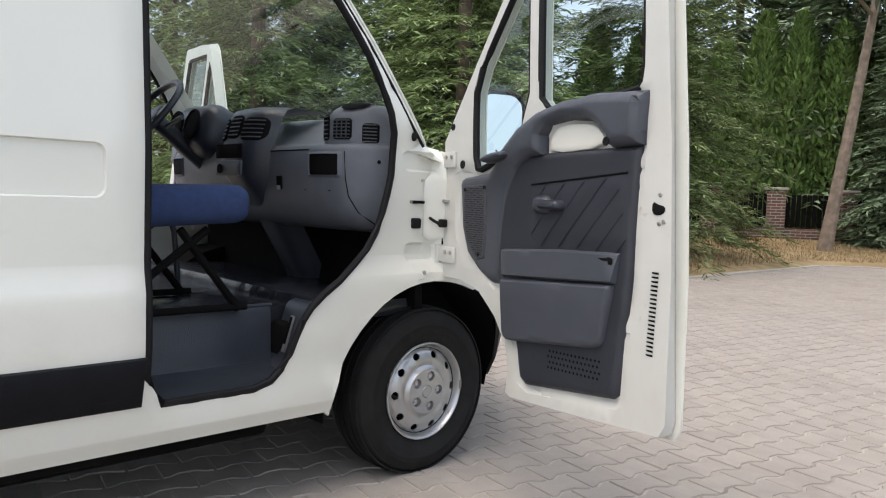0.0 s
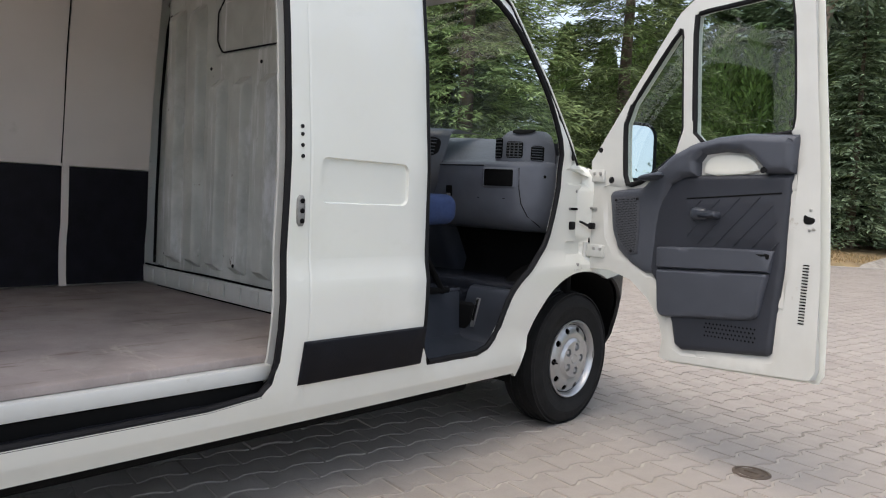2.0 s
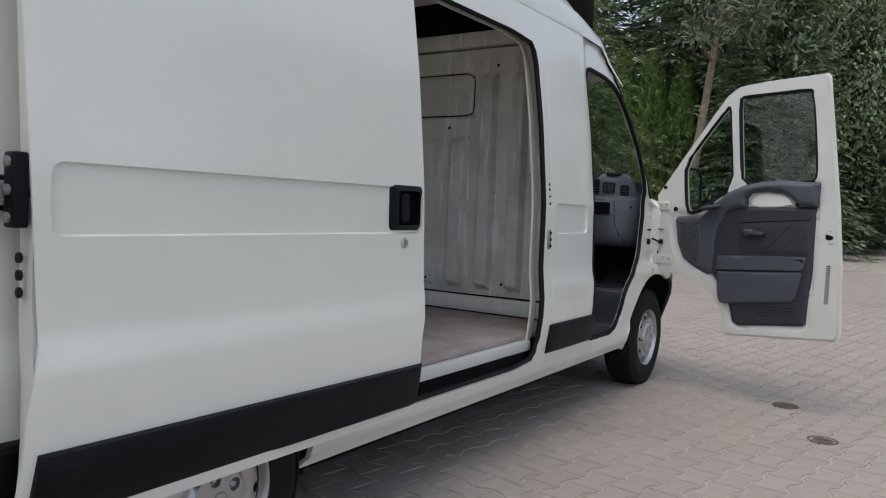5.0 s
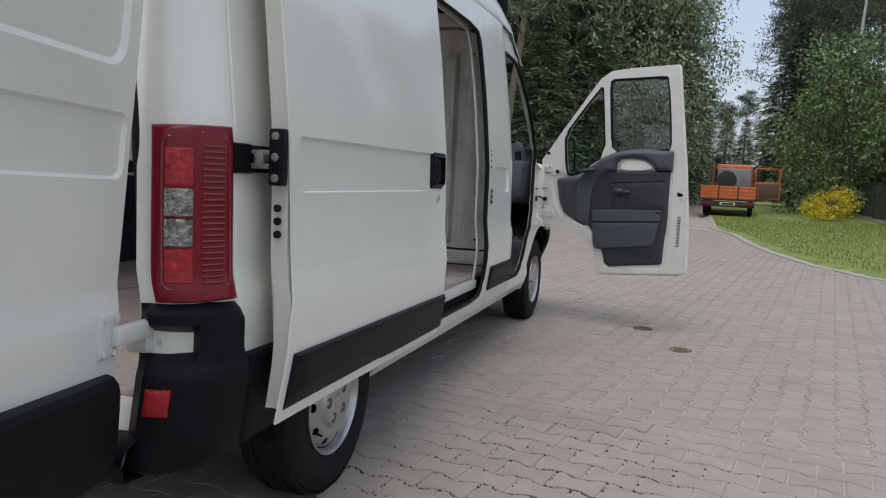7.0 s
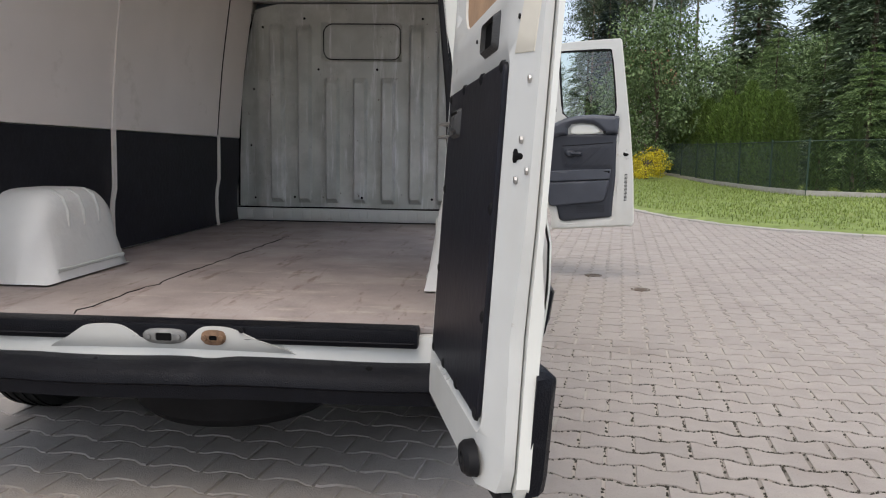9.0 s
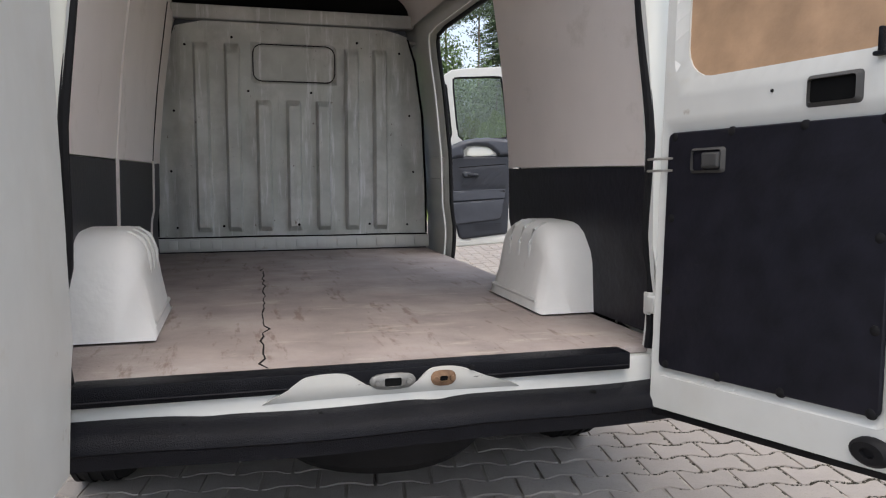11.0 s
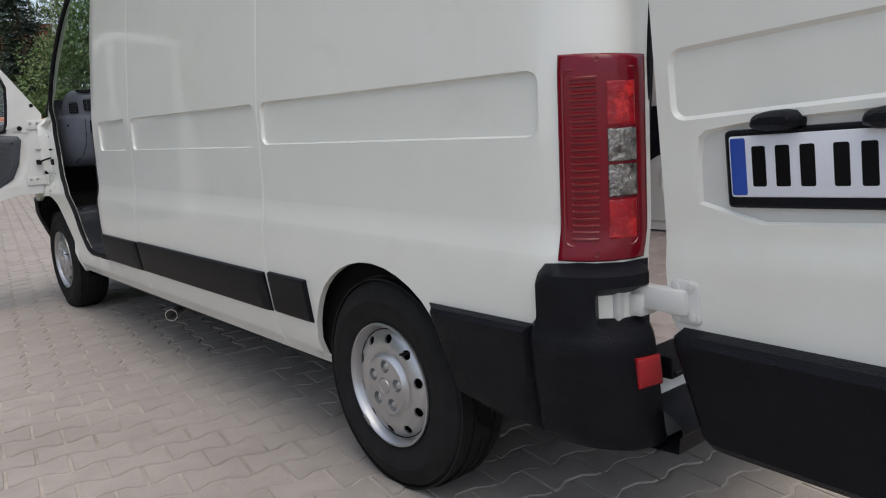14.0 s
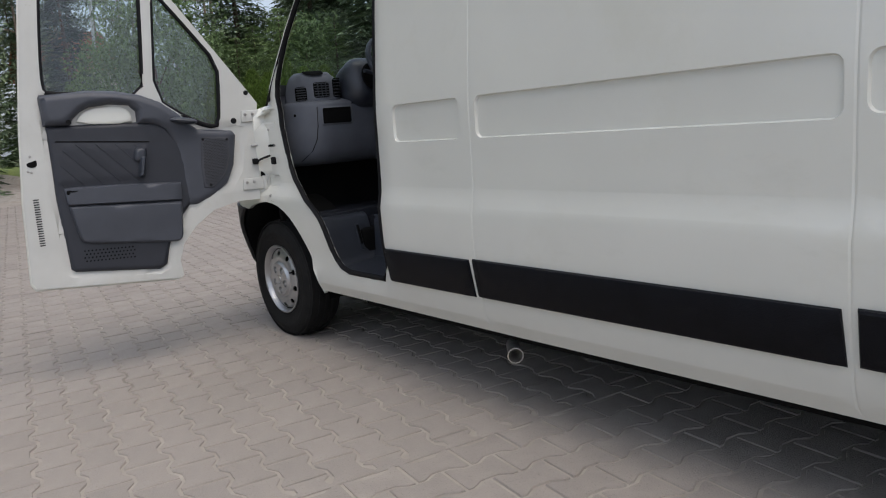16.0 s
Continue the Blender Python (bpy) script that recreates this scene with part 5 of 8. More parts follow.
    # outside mirror, its glass square to the door
    if sgn > 0:
        mir = rounded((-0.235, 1.225), (-0.035, 1.495), 0.065, 5)
        face = lambda a, b: 0.185 - 0.12 * (a + 0.13) + 0.05 * (b - 1.36)
        bm = bmesh.new()
        moulding(bm, mir, lambda a, b, h: D(face(a, b) - 0.012 - h, b, a), 0.075, 0.06, 0.0, 0.03)
        m_ = part("mirror_housing", bm, BLACKPL, door, "black door mirror housing")
        bm = bmesh.new()
        sheet(bm, rounded((-0.228, 1.232), (-0.042, 1.488), 0.06, 5), lambda a, b, dep: D(face(a, b) - 0.004 - dep, b, a), 0.004, (), (), 0.2)
        part("mirror_glass", bm, MIRROR, m_, "door mirror glass reflecting pale sky")
        bm = bmesh.new()
        tube(bm, [D(face(a, b) - 0.005, b, a) for a, b in fine(mir, 0.03)], 0.009, 8, True)
        part("mirror_rim", bm, BLACKPL, m_)
        bm = bmesh.new()
        tube(bm, [D(0.13, 1.23, -0.04), D(0.14, 1.24, -0.09), D(0.15, 1.27, -0.13)], 0.028, 10)
        part("mirror_arm", bm, BLACKPL, door)
    return door


front_door(1, (1.0, 3.73, 0.87), (0.979, -0.2015, 0), (-0.1, 0.062, 1.0))
front_door(-1, (-1.0, 3.73, 0.87), (-0.988, 0.157, 0), (0.128, 0.062, 1.0))


# ---- rear doors ----
def rear_door_right():
    P0, d, up = Vector((0.774, -0.915, 0.5)), Vector((0.198, -0.980, 0)), Vector((0.055, 0.06, 1.0))
    n = Vector((-0.980, -0.198, 0))

    def D(u, z, v=0.0):
        if v > -0.05:
            v -= 0.5 * max(0.0, u - 0.765)
        return P0 + d * (1.002 * u - 0.034) + up * (z - 0.5 + u * (0.018 + 0.045 * max(0.0, min(1.15, (1.2 - z) / 0.7)))) + n * v

    door = new("rear_door")
    door.parent = VAN
    door["label"] = "white rear door folded open with a black inner panel"
    shell = [(0.05, 0.40), (0.05, 2.06), (0.80, 2.06), (0.83, 2.02), (0.845, 1.3), (0.84, 0.9), (0.825, 0.7), (0.835, 0.45), (0.82, 0.405)]
    win = rounded((0.125, 1.36), (0.765, 1.96), 0.09, 5)
    panel = rounded((0.078, 0.522), (0.75, 1.21), 0.02, 3)
    rim = puffed(fine(rounded((0.055, 0.497), (0.77, 1.232), 0.03), 0.08), 1.0, 0.02)
    rimw = puffed(fine(rounded((0.085, 1.32), (0.80, 2.0), 0.1), 0.08), 1.0, 0.03)
    ri, rw = rounded((0.055, 0.497), (0.77, 1.232), 0.03), rounded((0.085, 1.32), (0.80, 2.0), 0.1)

    def f(u, z, dep):
        if dep:
            return D(max(u, 0.11), z, -0.055)
        v = -0.012 * rim(u, z) if inside((u, z), ri) else (-0.014 * rimw(u, z) if inside((u, z), rw) else 0.0)
        return D(u, z, v)

    bm = bmesh.new()
    sheet(bm, shell, f, 1.0, [win], [ri, rounded((0.075, 0.517), (0.752, 1.213), 0.02), rw], 0.05, rim_step=0.05)
    part("door_frame", bm, JAMB, door, "white painted door frame")
    bm = bmesh.new()
    orects = [(0.135, 1.085, 0.80, 1.235), (0.16, 1.33, 0.78, 1.98)]
    sheet(bm, [(0.115, 0.385), (0.115, 2.07), (0.82, 2.07), (0.85, 2.0), (0.862, 1.3), (0.856, 0.9), (0.842, 0.7), (0.845, 0.42), (0.83, 0.395)], lambda u, z, dep: D(u, z, -0.058 - (0.0 if dep == 0 else 0.010 + 0.014 * step01(0.84 - z, 0.08) - pressed(u, z, orects[:1], 0.008, 0.009) - pressed(u, z, orects[1:], 0.018, 0.012, 0.06))), 0.008, (), rect_lines(orects[:1], 0.008) + [rounded((0.16, 1.33), (0.78, 1.98), 0.06), rounded((0.178, 1.348), (0.762, 1.962), 0.045)], 0.05, (0.76, 0.78, 0.8, 0.82, 0.84), rim_step=0.05)
    part("outer_skin", bm, PAINT, door, "", 14)
    grip(door, lambda a, b, h: D(a, b, -0.066 - h), 0.625, 1.105, 0.79, 1.235)
    bm = bmesh.new()
    lathe(bm, [(0.017, 0), (0.017, 0.006), (0.011, 0.007), (0.01, 0.004), (0.004, 0.004)], Matrix.Translation(D(0.738, 1.06, -0.067)) @ (-n).to_track_quat("Z", "Y").to_matrix().to_4x4(), 20)
    part("lock_cylinder", bm, STEEL, door, "round steel keyhole")
    for zh in (0.73,):
        bm = bmesh.new()
        moulding(bm, rounded((0.125, zh - 0.055), (0.195, zh + 0.055), 0.012), lambda u, z, h: D(u, z, -0.08 - h), 0.007, 0.006, 0.0, 0.03)
        sub = bmesh.new()
        box(sub, (-0.06, zh - 0.026, -0.108), (0.155, zh + 0.02, -0.078), 0.01)
        for v in sub.verts:
            v.co = D(v.co.x, v.co.y, v.co.z)
        merge(bm, sub)
        hg = part("hinge_strap", bm, JAMB, door, "white painted hinge strap")
        for u, z in ((0.14, zh + 0.04), (0.18, zh + 0.04), (0.14, zh - 0.04), (0.18, zh - 0.04)):
            bm = bmesh.new()
            lathe(bm, [(0.009, 0), (0.009, 0.006), (0.004, 0.007)], Matrix.Translation(D(u, z, -0.087)) @ (-n).to_track_quat("Z", "Y").to_matrix().to_4x4(), 10)
            part("strap_screw", bm, JAMB, hg)
    bm = bmesh.new()
    sheet(bm, win, lambda u, z, dep: D(u, z, -0.02 - dep), 0.01, (), (), 0.2)
    part("window_blank", bm, PLYWIN, door, "bare plywood blanking the window")
    bm = bmesh.new()
    moulding(bm, panel, lambda u, z, h: D(u, z, -0.006 + h), 0.008, 0.004, 0.0, 0.05)
    pn = part("inner_panel", bm, BLACKLIN, door, "black painted plywood panel")
    for u, z in ((0.105, 1.195), (0.31, 1.2), (0.53, 1.2), (0.73, 1.2), (0.105, 0.96), (0.73, 0.93), (0.105, 0.75), (0.73, 0.72), (0.11, 0.535), (0.3, 0.532), (0.5, 0.53), (0.73, 0.53)):
        bm = bmesh.new()
        lathe(bm, [(0.014, 0), (0.012, 0.007), (0.006, 0.01)], Matrix.Translation(D(u, z, -0.003)) @ n.to_track_quat("Z", "Y").to_matrix().to_4x4(), 10)
        part("panel_stud", bm, RUBBER, pn)
    for nm, lo, hi in (("inner_handle", (0.165, 1.085), (0.30, 1.165)), ("pull_recess", (0.525, 1.238), (0.675, 1.318))):
        bm = bmesh.new()
        lp = rounded(lo, hi, 0.012)
        cut = rounded((lo[0] + 0.014, lo[1] + 0.012), (hi[0] - 0.014, hi[1] - 0.012), 0.008)
        moulding(bm, lp, lambda u, z, h: D(u, z, -0.004 + h), 0.016, 0.008, 0.0, 0.02, [cut])
        hh = part(nm, bm, FRONTPL, door, "black plastic recessed handle")
        bm = bmesh.new()
        sheet(bm, cut, lambda u, z, dep: D(u, z, 0.0025 - dep), 0.002, (), (), 0.1)
        part("well", bm, UNDER, hh)
        if nm == "inner_handle":
            bm = bmesh.new()
            moulding(bm, rounded((lo[0] + 0.05, lo[1] + 0.016), (hi[0] - 0.018, hi[1] - 0.016), 0.008), lambda u, z, h: D(u, z, h), 0.016, 0.01, 0.0, 0.02)
            part("lever", bm, FRONTPL, hh)
    bm = bmesh.new()
    lathe(bm, [(0.04, 0), (0.038, 0.018), (0.03, 0.026), (0.014, 0.026), (0.012, 0.016)], Matrix.Translation(D(0.74, 0.446, -0.002)) @ n.to_track_quat("Z", "Y").to_matrix().to_4x4() @ Matrix.Diagonal((1.25, 0.8, 1, 1)), 20)
    part("rubber_stop", bm, RUBBER, door, "round black rubber stop")
    bm = bmesh.new()
    sub = bmesh.new()
    box(sub, (0.05, 0.375, -0.05), (0.83, 0.402, -0.006), 0.006)
    for v in sub.verts:
        v.co = D(v.co.x, v.co.y, v.co.z)
    merge(bm, sub)
    part("bottom_seal", bm, RUBBER, door, "black rubber strip under the door")
    bm = bmesh.new()
    moulding(bm, [(0.12, 0.385), (0.80, 0.38), (0.84, 0.40), (0.85, 0.625), (0.835, 0.64), (0.15, 0.642), (0.125, 0.60)], lambda u, z, h: D(u, z, -0.078 - h), 0.04, 0.022, 0.0, 0.05)
    part("rubbing_strip", bm, BLACKPL, door, "black plastic strip on the outer face")
    bm = bmesh.new()
    moulding(bm, smooth_loop([(0.7985, 1.018), (0.806, 1.018), (0.808, 1.024), (0.818, 1.024), (0.8215, 1.031), (0.816, 1.036), (0.808, 1.036), (0.806, 1.044), (0.7985, 1.044)], 1), lambda u, z, h: D(u, z, h), 0.003, 0.005, 0.0, 0.02)
    part("latch", bm, UNDER, door, "dark latch opening")
    for u, z in ((0.8145, 1.06), (0.833, 1.004), (0.8085, 0.987), (0.823, 1.168), (0.43, 1.293), (0.787, 1.28)):
        bm = bmesh.new()
        k = 0.8 if z < 1.2 else 0.55
        lathe(bm, [(0.009 * k, 0), (0.008 * k, 0.005 * k), (0.003 * k, 0.006 * k)], Matrix.Translation(D(u, z, 0.0)) @ n.to_track_quat("Z", "Y").to_matrix().to_4x4(), 8)
        part("door_bolt", bm, STEEL if z < 1.2 and u > 0.7 else RUBBER, door)
    bm = bmesh.new()
    sub = bmesh.new()
    box(sub, (0.705, 1.345, -0.004), (0.716, 1.40, 0.012), 0.003)
    box(sub, (0.695, 1.337, -0.004), (0.722, 1.347, 0.014), 0.003)
    for v in sub.verts:
        v.co = D(v.co.x, v.co.y, v.co.z)
    merge(bm, sub)
    part("wiper_bracket", bm, BLACKPL, door)
    bm = bmesh.new()
    moulding(bm, [(0.80, 1.335), (0.838, 1.335), (0.828, 1.215), (0.782, 1.217)], lambda u, z, h: D(u, z, h), 0.0012, 0.002, 0.0, 0.03)
    part("tape_strip", bm, mat("yellowed_tape", (0.62, 0.585, 0.49), 0.55, var=0.08), door, "yellowed strip of tape")
    bm = bmesh.new()
    for z in (0.95, 0.985):
        tube(bm, [D(0.10, z + 0.15, 0.0), D(0.03, z + 0.15, 0.02), Vector((0.81, -0.82, z + 0.15))], 0.004, 6)
    part("check_rod", bm, STEEL, door, "bent steel door check rod")
    return door


rear_door_right()


def rear_door_left():
    P0, d, up = Vector((-0.852, -0.84, 0.5)), Vector((-0.06, -0.998, 0)), Vector((-0.03, 0.06, 1.0))
    n = Vector((-0.998, 0.06, 0))

    def D(u, z, v=0.0):
        return P0 + d * u + up * (z - 0.5) + n * v

    door = new("rear_door")
    door.parent = VAN
    door["label"] = "white rear door open, carrying the number plate"
    outer = [(0.18, 0.40), (0.11, 0.63), (0.085, 0.68), (0.085, 2.06), (0.74, 2.06), (0.765, 2.0), (0.782, 1.3), (0.80, 1.08), (0.80, 0.95), (0.785, 0.86), (0.79, 0.75), (0.80, 0.42), (0.78, 0.40)]
    rec = smooth_loop([(0.165, 0.872), (0.71, 0.905), (0.715, 1.06), (0.70, 1.095), (0.5, 1.09), (0.20, 1.066), (0.17, 1.04)], 1)
    gr = puffed(fine(rec, 0.05), 1.0, 0.03)
    rects = [(0.118, 1.08, 0.752, 1.222), (0.22, 1.31, 0.74, 1.98)]

    def skew(u, z):
        return z - 0.065 * (u - 0.15)

    def f(u, z, dep):
        zz = skew(u, z)
        e = pressed(u, zz, rects[:1], 0.008, 0.009) + pressed(u, zz, rects[1:], 0.022, 0.016, 0.06)
        bulge = 0.012 * step01(0.86 - zz, 0.08)
        if inside((u, z), rec):
            e += 0.022 * gr(u, z)
        return D(u, z, bulge - e - dep)

    un = lambda lp: [(u, z + 0.065 * (u - 0.15)) for u, z in lp]
    lines = [un(l) for l in rect_lines(rects[:1], 0.008)] + [un(rounded((0.22, 1.31), (0.74, 1.98), 0.06)), un(rounded((0.242, 1.332), (0.718, 1.958), 0.045)), rec] + [[(0.44 + (u - 0.44) * k, 0.985 + (z - 0.985) * q) for u, z in rec] for k, q in ((0.985, 0.96), (0.965, 0.9), (0.94, 0.82), (0.9, 0.7))]
    bm = bmesh.new()
    sheet(bm, outer, f, 0.008, (), lines, 0.045, (0.78, 0.80, 0.83, 0.86), rim_step=0.05)
    part("outer_skin", bm, PAINT, door)
    bm = bmesh.new()
    sheet(bm, [(u - (0.012 if u > 0.5 else -0.02), z) for u, z in outer], lambda u, z, dep: D(u, z, -0.012 - dep), 0.06, (), (), 0.15)
    part("door_frame", bm, JAMB, door, "white painted door frame")
    bm = bmesh.new()
    tube(bm, [D(u, z, -0.002) for u, z in fine([(0.80, 0.42), (0.793, 0.75), (0.79, 0.86), (0.803, 0.95), (0.803, 1.08), (0.79, 1.3), (0.775, 2.0), (0.775, 2.03)], 0.06)[:-4]], 0.017, 8, False)
    part("edge_seal", bm, RUBBER, door, "thick black rubber edge seal")
    # edge strip inside the seal
    bm = bmesh.new()
    sheet(bm, [(0.0, 0.41), (0.075, 0.41), (0.075, 2.03), (0.0, 2.03)], lambda a, z, dep: D(0.80 - dep, z, -0.005 - a), 0.02, (), (), 0.1)
    part("edge_panel", bm, JAMB, door)
    # strip
    bm = bmesh.new()
    moulding(bm, [(0.16, 0.43), (0.19, 0.405), (0.79, 0.405), (0.797, 0.63), (0.785, 0.66), (0.12, 0.652), (0.102, 0.635)], lambda u, z, h: D(u, z, 0.010 + h), 0.045, 0.025, 0.0, 0.04)
    part("rubbing_strip", bm, BLACKPL, door, "thick black plastic strip")
    # number plate: plain bars for the characters
    pl0, pl1, pz0, pz1 = 0.242, 0.672, 0.931, 1.046
    sk = lambda u: 0.04 * (u - pl0)
    put = lambda u, z, h: D(u, z + sk(u), -0.014 + h)
    bm = bmesh.new()
    moulding(bm, rounded((pl0 - 0.012, pz0 - 0.022), (pl1 + 0.012, pz1 + 0.012), 0.01), put, 0.012, 0.006, 0.004, 0.05)
    holder = part("plate_holder", bm, BLACKPL, door, "black plastic plate holder")
    PLATE = mat("white_plate", (0.7, 0.72, 0.76), 0.35, var=0.02)
    bm = bmesh.new()
    moulding(bm, rounded((pl0, pz0), (pl1, pz1), 0.006), lambda u, z, h: put(u, z, 0.0125 + h), 0.002, 0.003, 0.0, 0.05)
    np_ = part("number_plate", bm, PLATE, door, "white number plate with plain dark bars")
    bm = bmesh.new()
    moulding(bm, rounded((pl0 + 0.003, pz0 + 0.004), (pl0 + 0.034, pz1 - 0.004), 0.004), lambda u, z, h: put(u, z, 0.0146 + h), 0.0012, 0.002, 0.0, 0.05)
    part("blue_band", bm, mat("plate_blue", (0.01, 0.06, 0.35), 0.4), np_)
    for k in range(8):
        u0 = pl0 + 0.046 + 0.0455 * k + (0.013 if k > 2 else 0)
        bm = bmesh.new()
        moulding(bm, rounded((u0, pz0 + 0.02), (u0 + 0.027, pz1 - 0.02), 0.004), lambda u, z, h: put(u, z, 0.0146 + h), 0.0012, 0.002, 0.0, 0.05)
        part("bar", bm, UNDER, np_)
    for u in (0.34, 0.535):
        bm = bmesh.new()
        moulding(bm, smooth_loop([(u - 0.045, 1.052), (u + 0.045, 1.056), (u + 0.05, 1.08), (u + 0.035, 1.096), (u - 0.025, 1.093), (u - 0.045, 1.08)], 1), lambda a, z, h: D(a, z, h - 0.012), 0.045, 0.014, 0.0, 0.015)
        part("plate_lamp", bm, BLACKPL, door, "black plate lamp cover")
    bm = bmesh.new()
    moulding(bm, [(0.635, 1.152), (0.722, 1.16), (0.722, 1.215), (0.635, 1.206)], lambda u, z, h: D(u, z, 0.0 - pressed(u, skew(u, z), rects[:1], 0.008, 0.009) + h), 0.001, 0.002, 0.0, 0.03)
    part("blank_sticker", bm, mat("blank_white_sticker", (0.8, 0.8, 0.78), 0.5, var=0.02), door, "blank white sticker")
    # hinge straps on the skin
    bm = bmesh.new()
    for z in (0.705,):
        moulding(bm, rounded((0.095, z - 0.045), (0.165, z + 0.05), 0.015), lambda u, q, h: D(u, q, 0.010 + h), 0.008, 0.006, 0.0, 0.03)
        sub = bmesh.new()
        box(sub, (-0.03, z - 0.025, 0.0), (0.14, z + 0.03, 0.035), 0.01)
        for v in sub.verts:
            v.co = D(v.co.x, v.co.y, v.co.z)
        merge(bm, sub)
    strap = part("hinge_strap", bm, JAMB, door, "white painted hinge strap")
    for u, z in ((0.112, 0.74), (0.148, 0.743), (0.112, 0.675), (0.148, 0.678)):
        bm = bmesh.new()
        lathe(bm, [(0.009, 0), (0.009, 0.005), (0.004, 0.006)], Matrix.Translation(D(u, z, 0.017)) @ n.to_track_quat("Z", "Y").to_matrix().to_4x4(), 10)
        part("strap_screw", bm, JAMB, strap)
    # latch and grab on the shutting edge
    ed = lambda a, z, h: D(0.80 + h, z, -0.005 - a)
    bm = bmesh.new()
    moulding(bm, rounded((0.002, 0.975), (0.078, 1.095), 0.016), ed, 0.022, 0.014, 0.0, 0.02)
    part("latch_box", bm, JAMB, door)
    bm = bmesh.new()
    moulding(bm, smooth_loop([(0.012, 1.05), (0.03, 1.086), (0.058, 1.084), (0.07, 1.06), (0.07, 1.02), (0.058, 0.994), (0.03, 0.99), (0.012, 1.02)], 1), lambda a, z, h: ed(a, z, 0.021 + h), 0.008, 0.006, 0.0, 0.015)
    LATCHM = mat("browned_latch_steel", (0.2, 0.175, 0.145), 0.5, 0.5, var=0.25, scale=30)
    lt = part("latch_plate", bm, LATCHM, door, "brown steel latch plate")
    for a, z, r in ((0.048, 1.068, 0.009), (0.05, 1.006, 0.009), (0.046, 1.038, 0.010)):
        bm = bmesh.new()
        lathe(bm, [(r, 0), (r * 0.95, 0.007 if r < 0.0095 else 0.026), (r * 0.45, 0.005 if r < 0.0095 else 0.028)], Matrix.Translation(ed(a, z, 0.027)) @ d.to_track_quat("Z", "Y").to_matrix().to_4x4(), 10)
        part("latch_bolt", bm, LATCHM if r > 0.0095 else DULLZINC, lt)
    bm = bmesh.new()
    grab = smooth_loop([(0.004, 1.300), (0.016, 1.312), (0.027, 1.306), (0.032, 1.285), (0.046, 1.248), (0.072, 1.205), (0.084, 1.18), (0.078, 1.167), (0.06, 1.163), (0.045, 1.158), (0.031, 1.147), (0.016, 1.149), (0.01, 1.165), (0.02, 1.185), (0.027, 1.203), (0.026, 1.228), (0.015, 1.262), (0.0, 1.284)], 1)
    moulding(bm, grab, lambda a, z, h: ed(a, z, 0.014 + h), 0.024, 0.012, 0.0, 0.012)
    tube(bm, [ed(0.022, 1.166, -0.01), ed(0.022, 1.166, 0.02)], 0.014, 10)
    tube(bm, [ed(0.015, 1.297, -0.01), ed(0.015, 1.297, 0.02)], 0.01, 10)
    part("grab_handle", bm, BLACKPL, door, "black plastic grab handle")
    for a, z in ((0.018, 1.235), (0.07, 1.14), (0.02, 1.14), (0.04, 0.8), (0.04, 0.6)):
        bm = bmesh.new()
        lathe(bm, [(0.011, 0), (0.011, 0.002), (0.0075, 0.003), (0.007, 0.007), (0.003, 0.006)], Matrix.Translation(ed(a, z, 0.0)) @ d.to_track_quat("Z", "Y").to_matrix().to_4x4(), 10)
        part("edge_bolt", bm, DULLZINC, door)
    return door


rear_door_left()

# ---- cab interior ----
CABFLOOR = mat("black_rubber_cab_mat", (0.022, 0.024, 0.03), 0.24, var=0.3, scale=9, bump=1.0, bscale=9)
bm = bmesh.new()
box(bm, (-0.61, 2.45, 0.45), (0.61, 3.60, 0.655), 0.015)
box(bm, (-0.9, 3.30, 0.62), (0.9, 3.66, 0.70), 0.03)
part("cab_floor", bm, CABFLOOR, VAN, "black rubber cab floor mat")
for sg in (-1, 1):
    # one moulded tub: tread, inner wall, front wall with rounded corners
    bm = bmesh.new()
    quad_strip(bm, [[Vector((sg * x, y, z)) for x, z in ((0.60, 0.66), (0.62, 0.658), (0.632, 0.64), (0.64, 0.485), (0.65, 0.455), (0.68, 0.445), (0.8, 0.442), (0.945, 0.44), (0.955, 0.41))] for y in (2.56, 2.8, 3.0, 3.19)])
    quad_strip(bm, [[Vector((sg * x, y, z)) for x in (0.625, 0.64, 0.7, 0.8, 0.93)] for y, z in ((3.13, 0.441), (3.175, 0.446), (3.197, 0.47), (3.235, 0.58), (3.26, 0.655), (3.275, 0.672), (3.30, 0.68), (3.42, 0.69))])
    part("step_well", bm, CABMAT, VAN, "moulded black entry step", 50)
    bm = bmesh.new()
    box(bm, (-0.011, -0.005, -0.07), (0.011, 0.005, 0.07), 0.003, 2, pose(sg * 0.71, 3.222, 0.56, -17, 0, 0))
    sv = part("step_vent", bm, STEEL if sg > 0 else CABMAT, VAN, "ribbed step vent")
    bm = bmesh.new()
    box(bm, (-0.007, -0.008, -0.04), (0.007, 0.006, 0.064), 0.002, 2, pose(sg * 0.71, 3.222, 0.56, -17, 0, 0))
    part("vent_slot", bm, UNDER, sv)
    bm = bmesh.new()
    tube(bm, [Vector((sg * 0.62, y, 0.662)) for y in (2.56, 2.9, 3.2)], 0.006, 6)
    part("step_edge", bm, GREYPL, VAN)
bm = bmesh.new()
sheet(bm, [(-0.93, 0.5), (0.93, 0.5), (0.92, 1.2), (0.84, 1.9), (0.78, 2.1), (-0.78, 2.1), (-0.84, 1.9), (-0.92, 1.2)], lambda x, z, d: Vector((x, 2.47 + d, z)), 0.02, (), (), 0.5)
part("cab_back_panel", bm, GREYPL, VAN, "dark panel behind the seats")
bm = bmesh.new()
box(bm, (-0.85, 2.45, 2.0), (0.85, 2.98, 2.03), 0.01)
